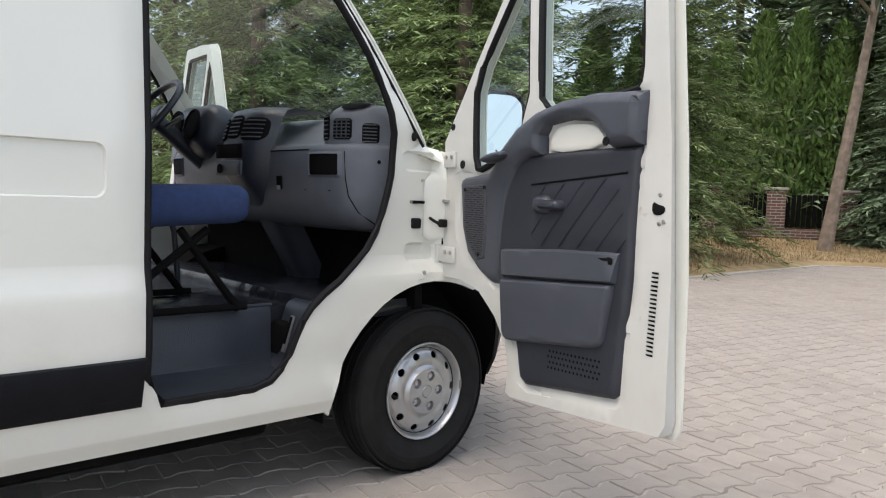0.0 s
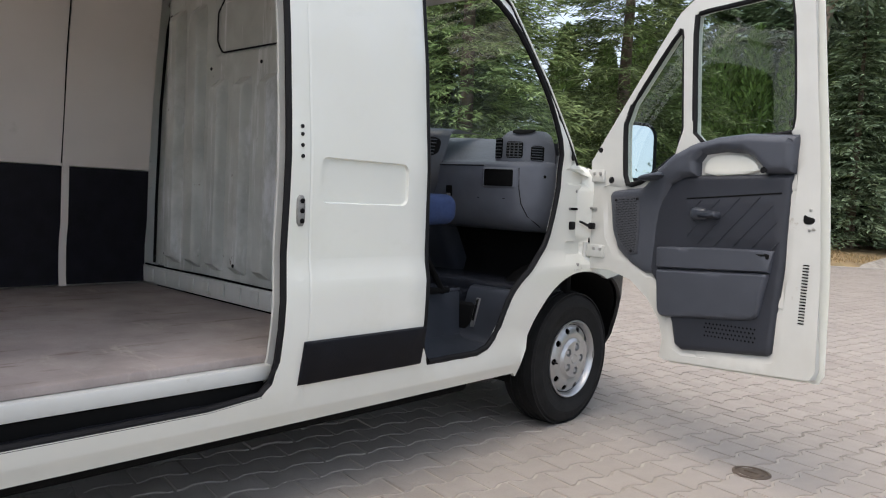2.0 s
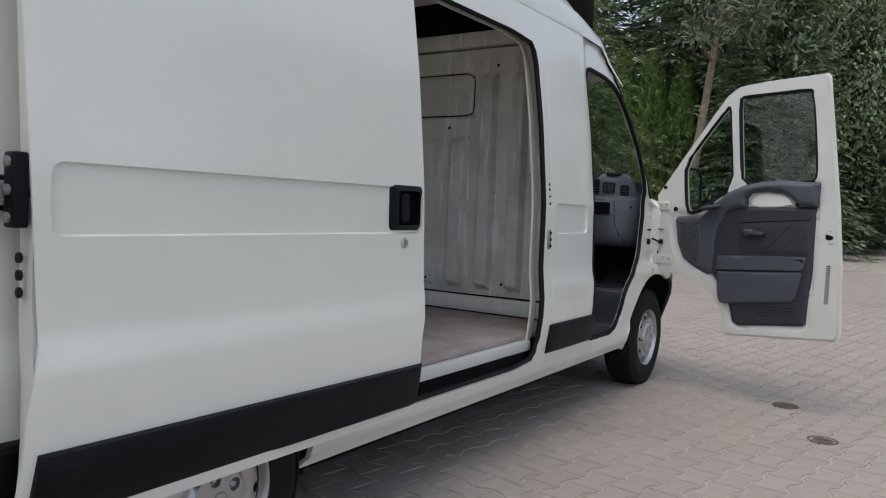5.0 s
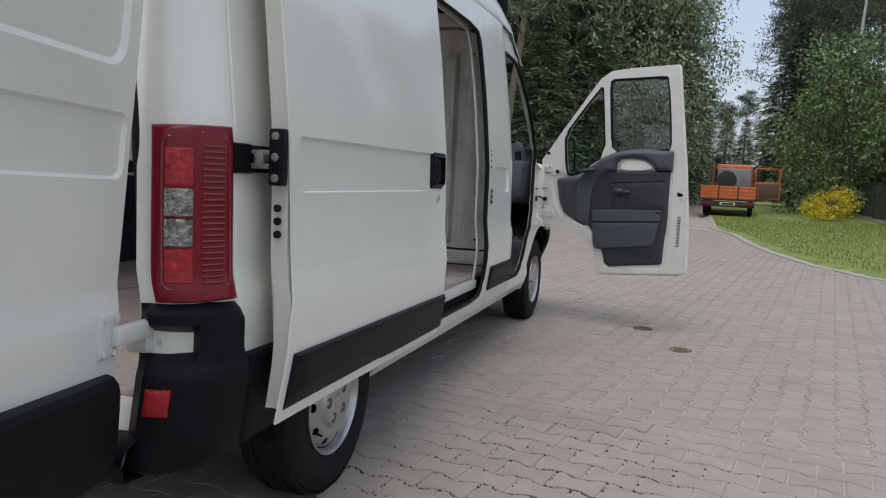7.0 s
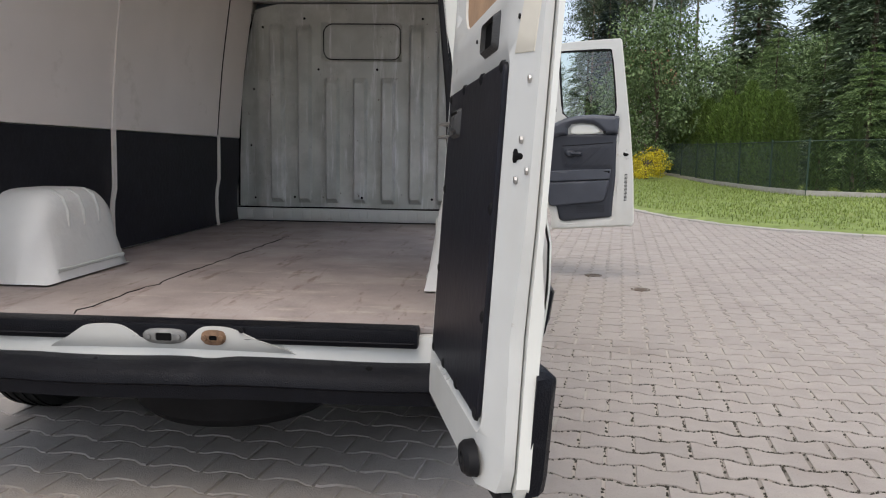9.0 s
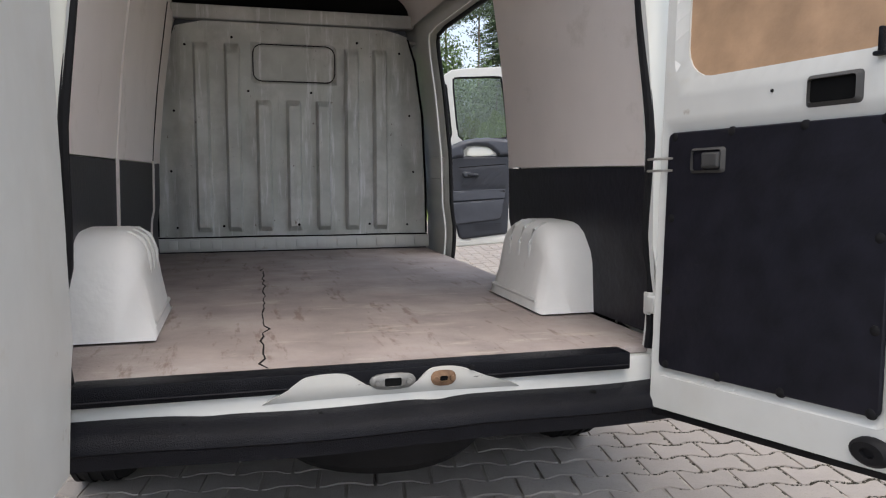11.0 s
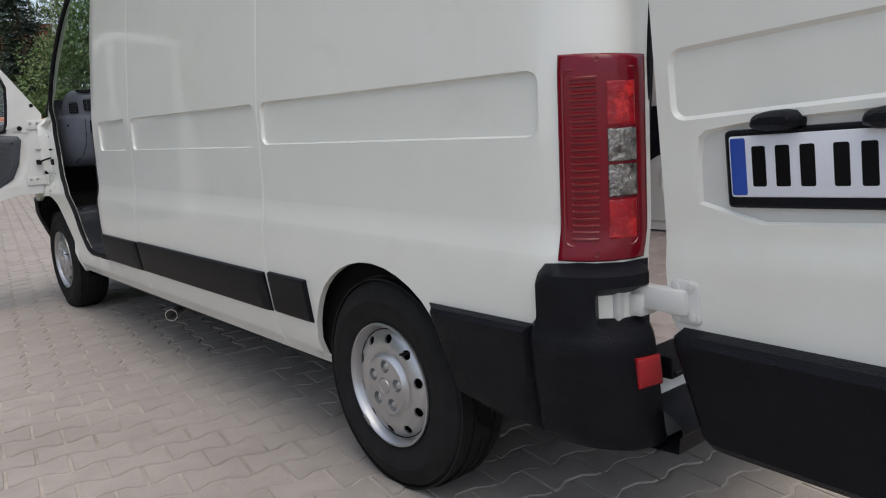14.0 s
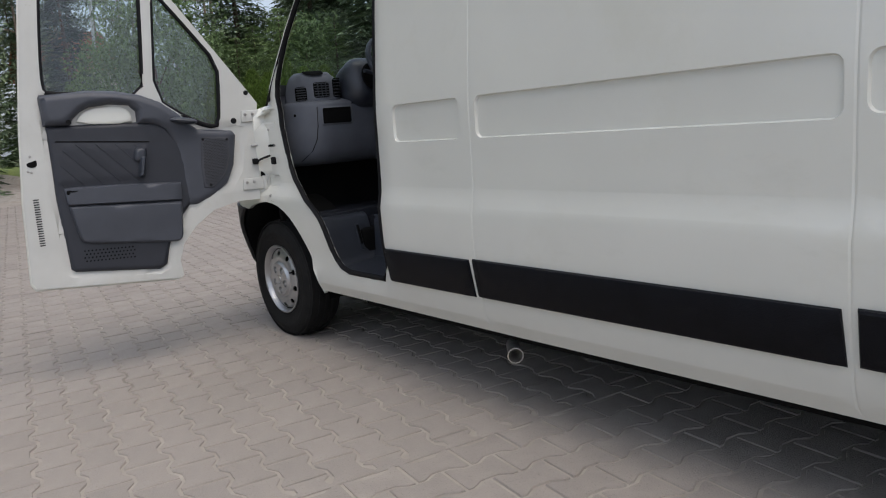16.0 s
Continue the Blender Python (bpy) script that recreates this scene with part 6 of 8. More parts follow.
part("cab_headlining", bm, mat("grey_headlining", (0.3, 0.29, 0.27), 0.9, var=0.05), VAN, "grey cab headlining")
bm = bmesh.new()
box(bm, (-0.92, 3.66, 0.4), (0.92, 3.70, 1.24), 0.01)
part("firewall", bm, UNDER, VAN)


def dash_plan(x):
    return float(np.interp(abs(x), [0, 0.3, 0.6, 0.72, 0.78, 0.83, 0.87, 0.90], [3.36, 3.366, 3.372, 3.386, 3.41, 3.47, 3.55, 3.64]))


def screen_y(x, z):
    """The windscreen's inner face."""
    k = (1.985 - z) / 0.74
    return 3.14 + 0.56 * k + (0.10 + 0.08 * k) * (1 - (x / (0.86 + 0.075 * k)) ** 2) - 0.025


bm = bmesh.new()
xs = [-0.90 + 1.80 * k / 60 for k in range(61)]
rows = []
for z, back in ((0.94, 0.2), (0.945, 0.12), (0.965, 0.065), (1.01, 0.03), (1.08, 0.008), (1.2, 0.0), (1.255, 0.0), (1.272, 0.008), (1.28, 0.03), (1.29, 0.07), (1.325, 0.17), (1.365, 0.26), (1.38, 0.33), (1.36, 0.4)):
    rows.append([Vector((x, min(3.66 if z < 1.25 else screen_y(x, z), dash_plan(x) + back), z + (0.05 * max(0.0, 1 - (x / 0.75) ** 2) * step01(back - 0.05, 0.2) if z > 1.28 else 0.0))) for x in xs])
quad_strip(bm, rows)
dash = part("dashboard", bm, DASHPL, VAN, "grey moulded plastic dashboard", 50)
onface = lambda a, b, h: Vector((a, dash_plan(a) + float(np.interp(b, [0.945, 0.965, 1.01, 1.08, 1.2], [0.12, 0.065, 0.03, 0.008, 0.0])) - h, b))


def groove(pts, r=0.0025):
    bm = bmesh.new()
    tube(bm, [onface(a, b, -0.0005) for a, b in pts], r, 6)
    return part("panel_gap", bm, UNDER, dash)


def pod_y(a):
    return float(np.interp(a, [0.585, 0.62, 0.655, 0.70, 0.76, 0.80, 0.84, 0.87], [3.47, 3.42, 3.412, 3.422, 3.448, 3.495, 3.55, 3.60]))


for sg in (-1, 1):
    # vent pod on the end of the dashboard
    bm = bmesh.new()
    ax = [0.585 + 0.285 * k / 26 for k in range(27)]
    rows = []
    for back, z in ((0.0, 1.25), (-0.002, 1.30), (0.0, 1.36), (0.008, 1.382), (0.025, 1.402), (0.055, 1.418), (0.10, 1.422), (0.16, 1.40), (0.22, 1.33), (0.24, 1.27)):
        row = []
        for a in ax:
            hf = float(np.interp(a, [0.585, 0.597, 0.625, 0.66, 0.79, 0.83, 0.858, 0.87], [0.1, 0.6, 0.95, 1.09, 1.09, 0.9, 0.6, 0.1]))
            row.append(Vector((sg * a, min(pod_y(a) + back, screen_y(a, 1.4)), 1.25 + (z - 1.25) * hf)))
        rows.append(row)
    quad_strip(bm, rows)
    pod = part("vent_pod", bm, DASHPL, VAN, "grey plastic air vent pod", 60)
    for a0, a1, z0, z1 in ((0.604, 0.666, 1.295, 1.395), (0.686, 0.762, 1.298, 1.378), (0.788, 0.828, 1.285, 1.362)):
        pl = lambda a, b, h: Vector((sg * a, pod_y(a) - 0.002 - h, b))
        bm = bmesh.new()
        moulding(bm, rounded((a0, z0), (a1, z1), 0.012), pl, 0.003, 0.004, 0.0, 0.015)
        vt = part("air_vent", bm, UNDER, pod, "black slatted air vent")
        n_ = 6
        for k in range(n_):
            z = z0 + (z1 - z0) * (k + 0.5) / n_
            bm = bmesh.new()
            tube(bm, [pl(a0 + 0.004 + (a1 - a0 - 0.008) * i / 4, z, 0.004) for i in range(5)], 0.0028, 6)
            part("slat", bm, CABMAT, vt)
        if a0 > 0.68 and a0 < 0.7:
            for i in (1, 2, 3):
                bm = bmesh.new()
                a = a0 + (a1 - a0) * i / 4
                tube(bm, [pl(a, z0 + 0.004, 0.004), pl(a, z1 - 0.004, 0.004)], 0.0025, 6)
                part("slat", bm, CABMAT, vt)
    bm = bmesh.new()
    moulding(bm, smooth_loop([(0.70, 0.012), (0.775, 0.012), (0.785, 0.04), (0.77, 0.075), (0.705, 0.075), (0.69, 0.04)], 2), lambda a, b, h: Vector((sg * a, pod_y(a) + b, 1.25 + 0.172 * 1.09 - 0.038 * (1 - min(1.0, b / 0.06)) ** 2 + h + 0.0015)), 0.002, 0.006, 0.0, 0.012)
    part("pod_tray", bm, UNDER, pod, "black oval tray")
    # open tray and lid lines on the face
    fl = lambda a, b, h: onface(sg * a, b, h)
    bm = bmesh.new()
    lp = rounded((0.582, 1.15), (0.764, 1.25), 0.012)
    moulding(bm, lp, fl, 0.008, 0.006, 0.002, 0.02, [rounded((0.592, 1.16), (0.754, 1.241), 0.008)])
    part("tray_frame", bm, DASHPL, VAN, "grey rim of the dash tray")
    bm = bmesh.new()
    moulding(bm, rounded((0.592, 1.16), (0.754, 1.241), 0.008), fl, 0.0015, 0.004, 0.0, 0.03)
    part("dash_tray", bm, UNDER, VAN, "dark open dash tray")
    groove([(sg * a, b) for a, b in ((0.775, 1.25), (0.778, 1.15), (0.785, 1.08), (0.80, 1.02), (0.83, 0.97))])
    groove([(sg * (0.27 + 0.045 * k), 1.258) for k in range(8)], 0.003)
    bm = bmesh.new()
    lathe(bm, [(0.008, 0), (0.007, 0.003), (0.002, 0.002)], Matrix.Translation(onface(sg * 0.852, 1.214, 0)) @ pose(0, 0, 0, 90, 0, sg * 50), 10)
    part("dash_screw", bm, UNDER, dash)
for a in (0.55, 0.7):
    groove([(a, 1.10), (a + 0.012, 1.10)], 0.002)
bm = bmesh.new()
moulding(bm, rounded((0.345, 1.10), (0.385, 1.155), 0.006), onface, 0.004, 0.004, 0.0, 0.02)
ct = part("glovebox_catch", bm, UNDER, VAN, "small glovebox catch")
bm = bmesh.new()
moulding(bm, rounded((0.352, 1.098), (0.378, 1.115), 0.004), lambda a, b, h: onface(a, b, 0.004 + h), 0.004, 0.003, 0.0, 0.02)
part("catch_tab", bm, STEEL, ct)
# centre console
bm = bmesh.new()
rows = []
for z, w, y in ((0.7, 0.13, 3.60), (0.95, 0.14, 3.45), (1.08, 0.15, 3.34), (1.15, 0.16, 3.28), (1.22, 0.17, 3.27), (1.30, 0.185, 3.28), (1.40, 0.19, 3.31), (1.435, 0.185, 3.335), (1.45, 0.17, 3.38), (1.44, 0.17, 3.6)):
    rows.append([Vector((0.125 + w * (s / 10), y + 0.10 * abs(s / 10) ** 4, z)) for s in range(-10, 11)])
quad_strip(bm, rows)
part("centre_console", bm, CABMAT, VAN, "dark centre console", 60)
for x0, x1, z0, z1 in ((-0.045, 0.065, 1.30, 1.40), (0.185, 0.295, 1.30, 1.40), (0.07, 0.18, 1.31, 1.41)):
    cf = lambda a, b, h: Vector((a, float(np.interp(b, [1.22, 1.30, 1.40], [3.27, 3.28, 3.31])) + 0.10 * abs((a - 0.125) / 0.187) ** 4 - 0.001 - h, b))
    bm = bmesh.new()
    moulding(bm, smooth_loop(rounded((x0, z0), (x1, z1), 0.03), 1), cf, 0.006, 0.006, 0.0, 0.02)
    vt = part("air_vent", bm, UNDER, VAN, "black oval air vent")
    for k in range(5):
        z = z0 + 0.015 + (z1 - z0 - 0.03) * k / 4
        bm = bmesh.new()
        tube(bm, [cf(x0 + 0.012 + (x1 - x0 - 0.024) * i / 4, z, 0.007) for i in range(5)], 0.003, 6)
        part("slat", bm, GREYPL, vt)
for z0, z1, mt in ((1.225, 1.285, UNDER), (1.15, 1.215, GREYPL)):
    bm = bmesh.new()
    moulding(bm, rounded((0.01, z0), (0.24, z1), 0.01), lambda a, b, h: Vector((a, 3.268 - h, b)), 0.01, 0.006, -0.004, 0.04)
    part("console_unit", bm, mt, VAN)
bm = bmesh.new()
lathe(bm, [(0.02, 0), (0.02, 0.012), (0.008, 0.014)], pose(0.06, 3.262, 1.18, 90, 0, 0), 16)
part("heater_knob", bm, UNDER, VAN)
# instrument binnacle
bm = bmesh.new()
sub = bmesh.new()
box(sub, (-0.6, 3.28, 1.25), (-0.2, 3.56, 1.51), 0.09, 5)
for v in sub.verts:
    v.co.z -= 0.25 * max(0, v.co.y - 3.3)
    v.co.y += 0.25 * max(0, v.co.z - 1.3) if v.co.y < 3.4 else 0
merge(bm, sub)
part("instrument_hood", bm, CABMAT, VAN, "dark instrument binnacle", 60)
for x in (-0.30, -0.48):
    bm = bmesh.new()
    lathe(bm, [(0.075, 0), (0.075, 0.01), (0.068, 0.012), (0.066, 0.006), (0.01, 0.006)], pose(x, 3.29, 1.39, 78, 0, 0), 24)
    part("dial", bm, UNDER, VAN, "round instrument dial")
# steering wheel
bm = bmesh.new()
swm = pose(-0.40, 3.12, 1.43, 52, 0, 0)
tube(bm, [swm @ Vector((0.2 * math.cos(a), 0.2 * math.sin(a), 0)) for a in [2 * math.pi * k / 36 for k in range(36)]], 0.016, 8, True)
for a in (0.2, math.pi - 0.2, -math.pi / 2):
    tube(bm, [swm @ Vector((0.05 * math.cos(a), 0.05 * math.sin(a), -0.03)), swm @ Vector((0.2 * math.cos(a), 0.2 * math.sin(a), 0))], 0.016, 8)
lathe(bm, [(0.07, -0.05), (0.075, -0.02), (0.06, -0.01)], swm, 20)
tube(bm, [swm @ Vector((0, 0, -0.03)), swm @ Vector((0, 0, -0.4))], 0.04, 10)
part("steering_wheel", bm, CABMAT, VAN, "black steering wheel", 60)
for sg in (-1, 1):
    bm = bmesh.new()
    tube(bm, [swm @ Vector((sg * 0.04, 0, -0.09)), swm @ Vector((sg * 0.2, 0.03, -0.07))], 0.011, 8)
    part("column_stalk", bm, CABMAT, VAN)
bm = bmesh.new()
tube(bm, [Vector((0.0, 3.1, 0.66)), Vector((0.0, 3.08, 0.9)), Vector((0.0, 3.03, 1.08))], [0.012, 0.012, 0.02], 8)
part("gear_lever", bm, CABMAT, VAN)


# seats
def seat(x0, x1, y0=2.50, y1=3.02):
    s = new("cab_seat")
    s.parent = VAN
    s["label"] = "blue fabric cab seat on a dark frame"
    bm = bmesh.new()
    sub = bmesh.new()
    box(sub, (x0, y0, 0.945), (x1, y1, 1.075), 0.05, 4)
    for v in sub.verts:
        if v.co.z > 1.0:
            v.co.z += 0.02 * math.sin(math.pi * (v.co.x - x0) / (x1 - x0))
        v.co.z += 0.05 * (v.co.y - y0)
    merge(bm, sub)
    part("cushion", bm, BLUEFAB, s, "blue woven seat cushion")
    bm = bmesh.new()
    sub = bmesh.new()
    box(sub, (x0, y0 - 0.02, 1.05), (x1, y0 + 0.13, 1.62), 0.05, 4)
    merge(bm, sub)
    part("backrest", bm, BLUEFAB, s)
    for x in (x0 + 0.05, x1 - 0.05):
        for p, q in (((x, y1 - 0.03, 0.66), (x, y1 - 0.25, 0.95)), ((x, y0 + 0.05, 0.66), (x, y1 - 0.15, 0.95)), ((x, y0, 0.67), (x, y1, 0.67))):
            bm = bmesh.new()
            tube(bm, [Vector(p), Vector(q)], 0.014, 8)
            part("frame_tube", bm, UNDER, s, "black tubular seat frame")
    return s


seat(0.14, 0.715, 2.50, 3.07)
seat(-0.70, -0.2, 2.50, 3.0)

# ---- ground: paved yard, verges, lane ----
LEFT = [(-30.0, 2.0), (-9.0, 5.6), (-4.2, 9.3), (-2.65, 11.8), (-2.75, 17.6), (-1.1, 19.2), (0.0, 21.0)]
RIGHT = [(2.75, 20.6), (3.22, 18.0), (3.36, 15.0), (3.6, 12.6), (3.98, 10.7), (4.5, 9.25), (5.2, 8.35), (6.1, 7.78), (7.5, 7.35), (9.5, 6.85), (14.0, 6.0), (30.0, 4.8)]
YARD = LEFT + RIGHT + [(30.0, -30.0), (-30.0, -30.0)]
EDGES = list(zip(LEFT, LEFT[1:])) + list(zip(RIGHT, RIGHT[1:]))


def bank(x, y):
    """Ground height outside the paving."""
    if inside((x, y), YARD):
        return -0.035
    d = min(seg_dist((x, y), a, b) for a, b in EDGES)
    if y > 19 and -1.5 < x < 3.0 and y < 80:
        return 0.01 * (y - 19)
    rise = 0.09 if x < 0.8 else 0.022
    return 0.045 * step01(d, 0.3) + min(0.75 if x < 0.8 else 0.35, rise * d)


DRY = mat("dry_grass_bank", (0.29, 0.21, 0.11), 0.95, var=0.3, scale=2.0, bump=0.8, bscale=30, dirt_or_glint=(0.16, 0.15, 0.06), spot_scale=1.2, spot_at=0.55)
LAWN = mat("green_verge", (0.18, 0.235, 0.06), 0.95, var=0.3, scale=3.0, bump=0.8, bscale=40, dirt_or_glint=(0.2, 0.19, 0.07), spot_scale=0.9, spot_at=0.58)
GRAVEL = mat("pale_gravel", (0.36, 0.33, 0.29), 0.95, var=0.3, scale=6.0, bump=0.8, bscale=30)
SAND = mat("sand_in_joints", (0.375, 0.335, 0.29), 0.95, var=0.15, scale=6, dirt_or_glint=(0.07, 0.06, 0.045), spot_scale=0.7, spot_at=0.54)
gx = sorted(set([-400, -200, -100, -60, -40, -30] + [round(-25 + 0.5 * k, 2) for k in range(34)] + [round(-8 + 0.25 * k, 2) for k in range(80)] + [round(12 + 0.5 * k, 2) for k in range(20)] + [22, 26, 30, 40, 60, 100, 200, 400]))
gy = sorted(set([-400, -200, -100, -50, -30, -15, -8, -4, 0] + [round(3 + 0.25 * k, 2) for k in range(100)] + [28.5 + k for k in range(12)] + [42, 46, 50, 60, 80, 120, 200, 400]))
bm = bmesh.new()
gv = [[bm.verts.new((x, y, bank(x, y))) for x in gx] for y in gy]
for j in range(len(gy) - 1):
    for i in range(len(gx) - 1):
        f = bm.faces.new((gv[j][i], gv[j][i + 1], gv[j + 1][i + 1], gv[j + 1][i]))
        cx, cy = (gx[i] + gx[i + 1]) / 2, (gy[j] + gy[j + 1]) / 2
        if inside((cx, cy), YARD):
            f.material_index = 0
        elif cy > 19 and -1.5 < cx < 3.0:
            f.material_index = 3
        else:
            f.material_index = 1 if cx < 0.8 else 2
tagged(obj("ground", bm, (SAND, DRY, LAWN, GRAVEL), angle=80), "sandy soil, dry grass bank and green verge", "ground", kind="structure")


def paver_mat(name, islands):
    m = mat(name, (0.333, 0.298, 0.264), 0.85, var=0.07, scale=9, bump=0.35, bscale=160, dirt_or_glint=(0.285, 0.25, 0.22), spot_scale=1.3, spot_at=0.5)
    nt = m.node_tree
    b = nt.nodes["Principled BSDF"]
    src = b.inputs["Base Color"].links[0].from_socket
    rnd = nt.nodes.new("ShaderNodeNewGeometry" if islands else "ShaderNodeObjectInfo")
    mp = nt.nodes.new("ShaderNodeMapRange")
    mp.inputs["To Min"].default_value, mp.inputs["To Max"].default_value = 0.955, 1.045
    mul = nt.nodes.new("ShaderNodeMixRGB")
    mul.blend_type, mul.inputs[0].default_value = "MULTIPLY", 1.0
    nt.links.new(rnd.outputs["Random Per Island" if islands else "Random"], mp.inputs[0])
    nt.links.new(src, mul.inputs[1])
    nt.links.new(mp.outputs[0], mul.inputs[2])
    nt.links.new(mul.outputs[0], b.inputs["Base Color"])
    return m


PAVER_J, PAVER_O = paver_mat("concrete_paver_joined", True), paver_mat("concrete_paver", False)
for m_ in (PAVER_J, PAVER_O):
    scuffs(m_, (120, 120, 120), (0.17, 0.15, 0.13), 0.56, 0.12, 0.55)
    scuffs(m_, (95, 95, 95), (0.42, 0.38, 0.34), 0.62, 0.08, 0.5)
    scuffs(m_, (1.6, 1.6, 1.6), (0.2, 0.175, 0.15), 0.56, 0.2, 0.4)
A, B, AMP = 0.2, 0.139, 0.0125
TOPS = [(-0.1, 1), (-0.072, 1), (-0.030, -1), (0.030, -1), (0.072, 1), (0.1, 1)]
OUT = [(a, B / 2 + AMP * s) for a, s in TOPS]
OUT = OUT + [(-a, -b) for a, b in OUT]


def shrunk(k):
    """The double-T outline with its rim drawn in by k."""
    res = []
    n = len(OUT)
    for i in range(n):
        p, q, r = OUT[i - 1], OUT[i], OUT[(i + 1) % n]
        e1 = Vector((q[0] - p[0], q[1] - p[1])).normalized()
        e2 = Vector((r[0] - q[0], r[1] - q[1])).normalized()
        n1, n2 = Vector((e1.y, -e1.x)), Vector((e2.y, -e2.x))
        m = (n1 + n2) / max(0.5, 1 + n1.dot(n2))
        res.append((q[0] + m.x * k, q[1] + m.y * k))
    return res


STONE = [(x, y, 0.0) for x, y in shrunk(0.0075)] + [(x, y, -0.014) for x, y in shrunk(0.0025)]
STONE_F = [tuple(range(12))[::-1]] + [(i, (i + 1) % 12, 12 + (i + 1) % 12, 12 + i)[::1] for i in range(12)]
C9, S9 = math.cos(radians(-9.5)), math.sin(radians(-9.5))
stones = []
for j in range(-50, 160):
    for i in range(-75, 80):
        # field one: rows across the yard, up to the seam; field two: rows along it
        for field in (0, 1):
            if field == 0:
                u, v = A * i + (A / 2 if j % 2 else 0), B * j
                if v > 1.62 or j > 12:
                    continue
            else:
                u, v = B * (i * 1.0), 1.70 + A * (j + 50) + (A / 2 if i % 2 else 0)
                if v > 20.5:
                    continue
            x, y = u * C9 - v * S9, u * S9 + v * C9
            if not (-8.5 < x < 9.0 and -6.0 < y < 19.5):
                continue
            if y > 5 and not inside((x, y), YARD):
                continue
            stones.append((x, y, -9.5 + (90 if field else 0), 1.0))
            if field and i % 2 and j == -50:
                v -= 0.75 * A
                stones.append((u * C9 - v * S9, u * S9 + v * C9, 80.5, 0.5))
near = [k for k, (x, y, a, h) in enumerate(stones) if h == 1 and -2.5 < x < -1.05 and 0.0 < y < 5.0][:150] + [k for k, (x, y, a, h) in enumerate(stones) if h == 1 and 1.2 < x < 2.6 and -0.6 < y < 4.2][:150]
near_set = set(near)
rng = np.random.default_rng(5)
base = np.array(STONE)
ALLV, ALLF = [], []
for k, (x, y, a, h) in enumerate(stones):
    if k in near_set:
        continue
    c, s = math.cos(radians(a)), math.sin(radians(a))
    tilt = rng.normal(0, 0.006, 2)
    q = np.empty_like(base)
    q[:, 0], q[:, 1] = x + base[:, 0] * h * c - base[:, 1] * s, y + base[:, 0] * h * s + base[:, 1] * c
    q[:, 2] = base[:, 2] + rng.normal(0, 0.0010) + base[:, 0] * tilt[0] + base[:, 1] * tilt[1]
    o = len(ALLV) * 24
    ALLV.append(q)
    ALLF.extend(tuple(o + t for t in f) for f in STONE_F)
pavement = tagged(new("pavement"), "grey double-T concrete pavers with sandy joints", "pavement", kind="structure")
me = bpy.data.meshes.new("pavers")
me.from_pydata(np.concatenate(ALLV).tolist(), [], ALLF)
me.materials.append(PAVER_J)
pj = new("pavers", me)
pj.parent = pavement
tagged(pj, kind="stuff")
me1 = bpy.data.meshes.new("paver")
me1.from_pydata(STONE, [], STONE_F)
me1.materials.append(PAVER_O)
for k in near:
    x, y, a, _ = stones[k]
    t = rng.normal(0, 0.35, 2)
    o = new("paver", me1)
    o.parent = pavement
    o.matrix_basis = pose(x, y, rng.normal(0, 0.001), t[0], t[1], a)
# bedding between the pavers
bm = bmesh.new()
bed = [bm.verts.new((x, y, -0.0048)) for x, y in YARD]
bm.faces.new(bed)
bmesh.ops.triangulate(bm, faces=bm.faces[:])
tagged(part("joint_bedding", bm, SAND, pavement, "sand filling the joints"), kind="structure")

# dark moss and grit in the joints behind the van
MV, MF = [], []
for x, y, a, h in stones:
    if not (0.9 < x < 3.0 and -1.7 < y < 1.6) or h != 1:
        continue
    wgt = math.exp(-((x - 1.75) / 0.55) ** 2 - ((y + 0.3) / 0.85) ** 2)
    c, s_ = math.cos(radians(a)), math.sin(radians(a))
    for _ in range(int(130 * wgt * rng.uniform(0.1, 1.0))):
        i = int(rng.integers(12))
        p, q = OUT[i], OUT[(i + 1) % 12]
        t_ = rng.uniform()
        lx, ly = p[0] + (q[0] - p[0]) * t_, p[1] + (q[1] - p[1]) * t_
        cx, cy = x + lx * c - ly * s_ + rng.normal(0, 0.003), y + lx * s_ + ly * c + rng.normal(0, 0.003)
        k, r_ = len(MV), rng.uniform(0.003, 0.010)
        b_ = rng.uniform(0, 6.28)
        MV += [(cx + r_ * math.cos(b_ + 1.5708 * m), cy + r_ * math.sin(b_ + 1.5708 * m), -0.006) for m in range(4)] + [(cx, cy, rng.uniform(0.0, 0.003))]
        MF += [(k, k + 1, k + 4), (k + 1, k + 2, k + 4), (k + 2, k + 3, k + 4), (k + 3, k, k + 4)]
me = bpy.data.meshes.new("joint_moss")
me.from_pydata(MV, [], MF)
me.materials.append(mat("dry_dark_moss", (0.045, 0.04, 0.028), 0.95, var=0.4, scale=30))
mo = new("joint_moss", me)
mo.parent = pavement
tagged(mo, kind="stuff")

# valve covers
for x, y in ((1.85, 3.73), (2.14, 3.06)):
    bm = bmesh.new()
    lathe(bm, [(0.078, -0.01), (0.078, 0.004), (0.066, 0.005), (0.064, 0.001), (0.052, 0.001), (0.05, 0.004), (0.0, 0.004)], pose(x, y, 0), 28)
    box(bm, (x - 0.03, y - 0.008, 0.003), (x + 0.03, y + 0.008, 0.009), 0.002)
    tagged(obj("valve_cover", bm, mat("rusty_iron", (0.12, 0.09, 0.065), 0.7, 0.4, var=0.3, scale=30)), "small round rusty valve cover in the paving", "valve cover", "valve covers")

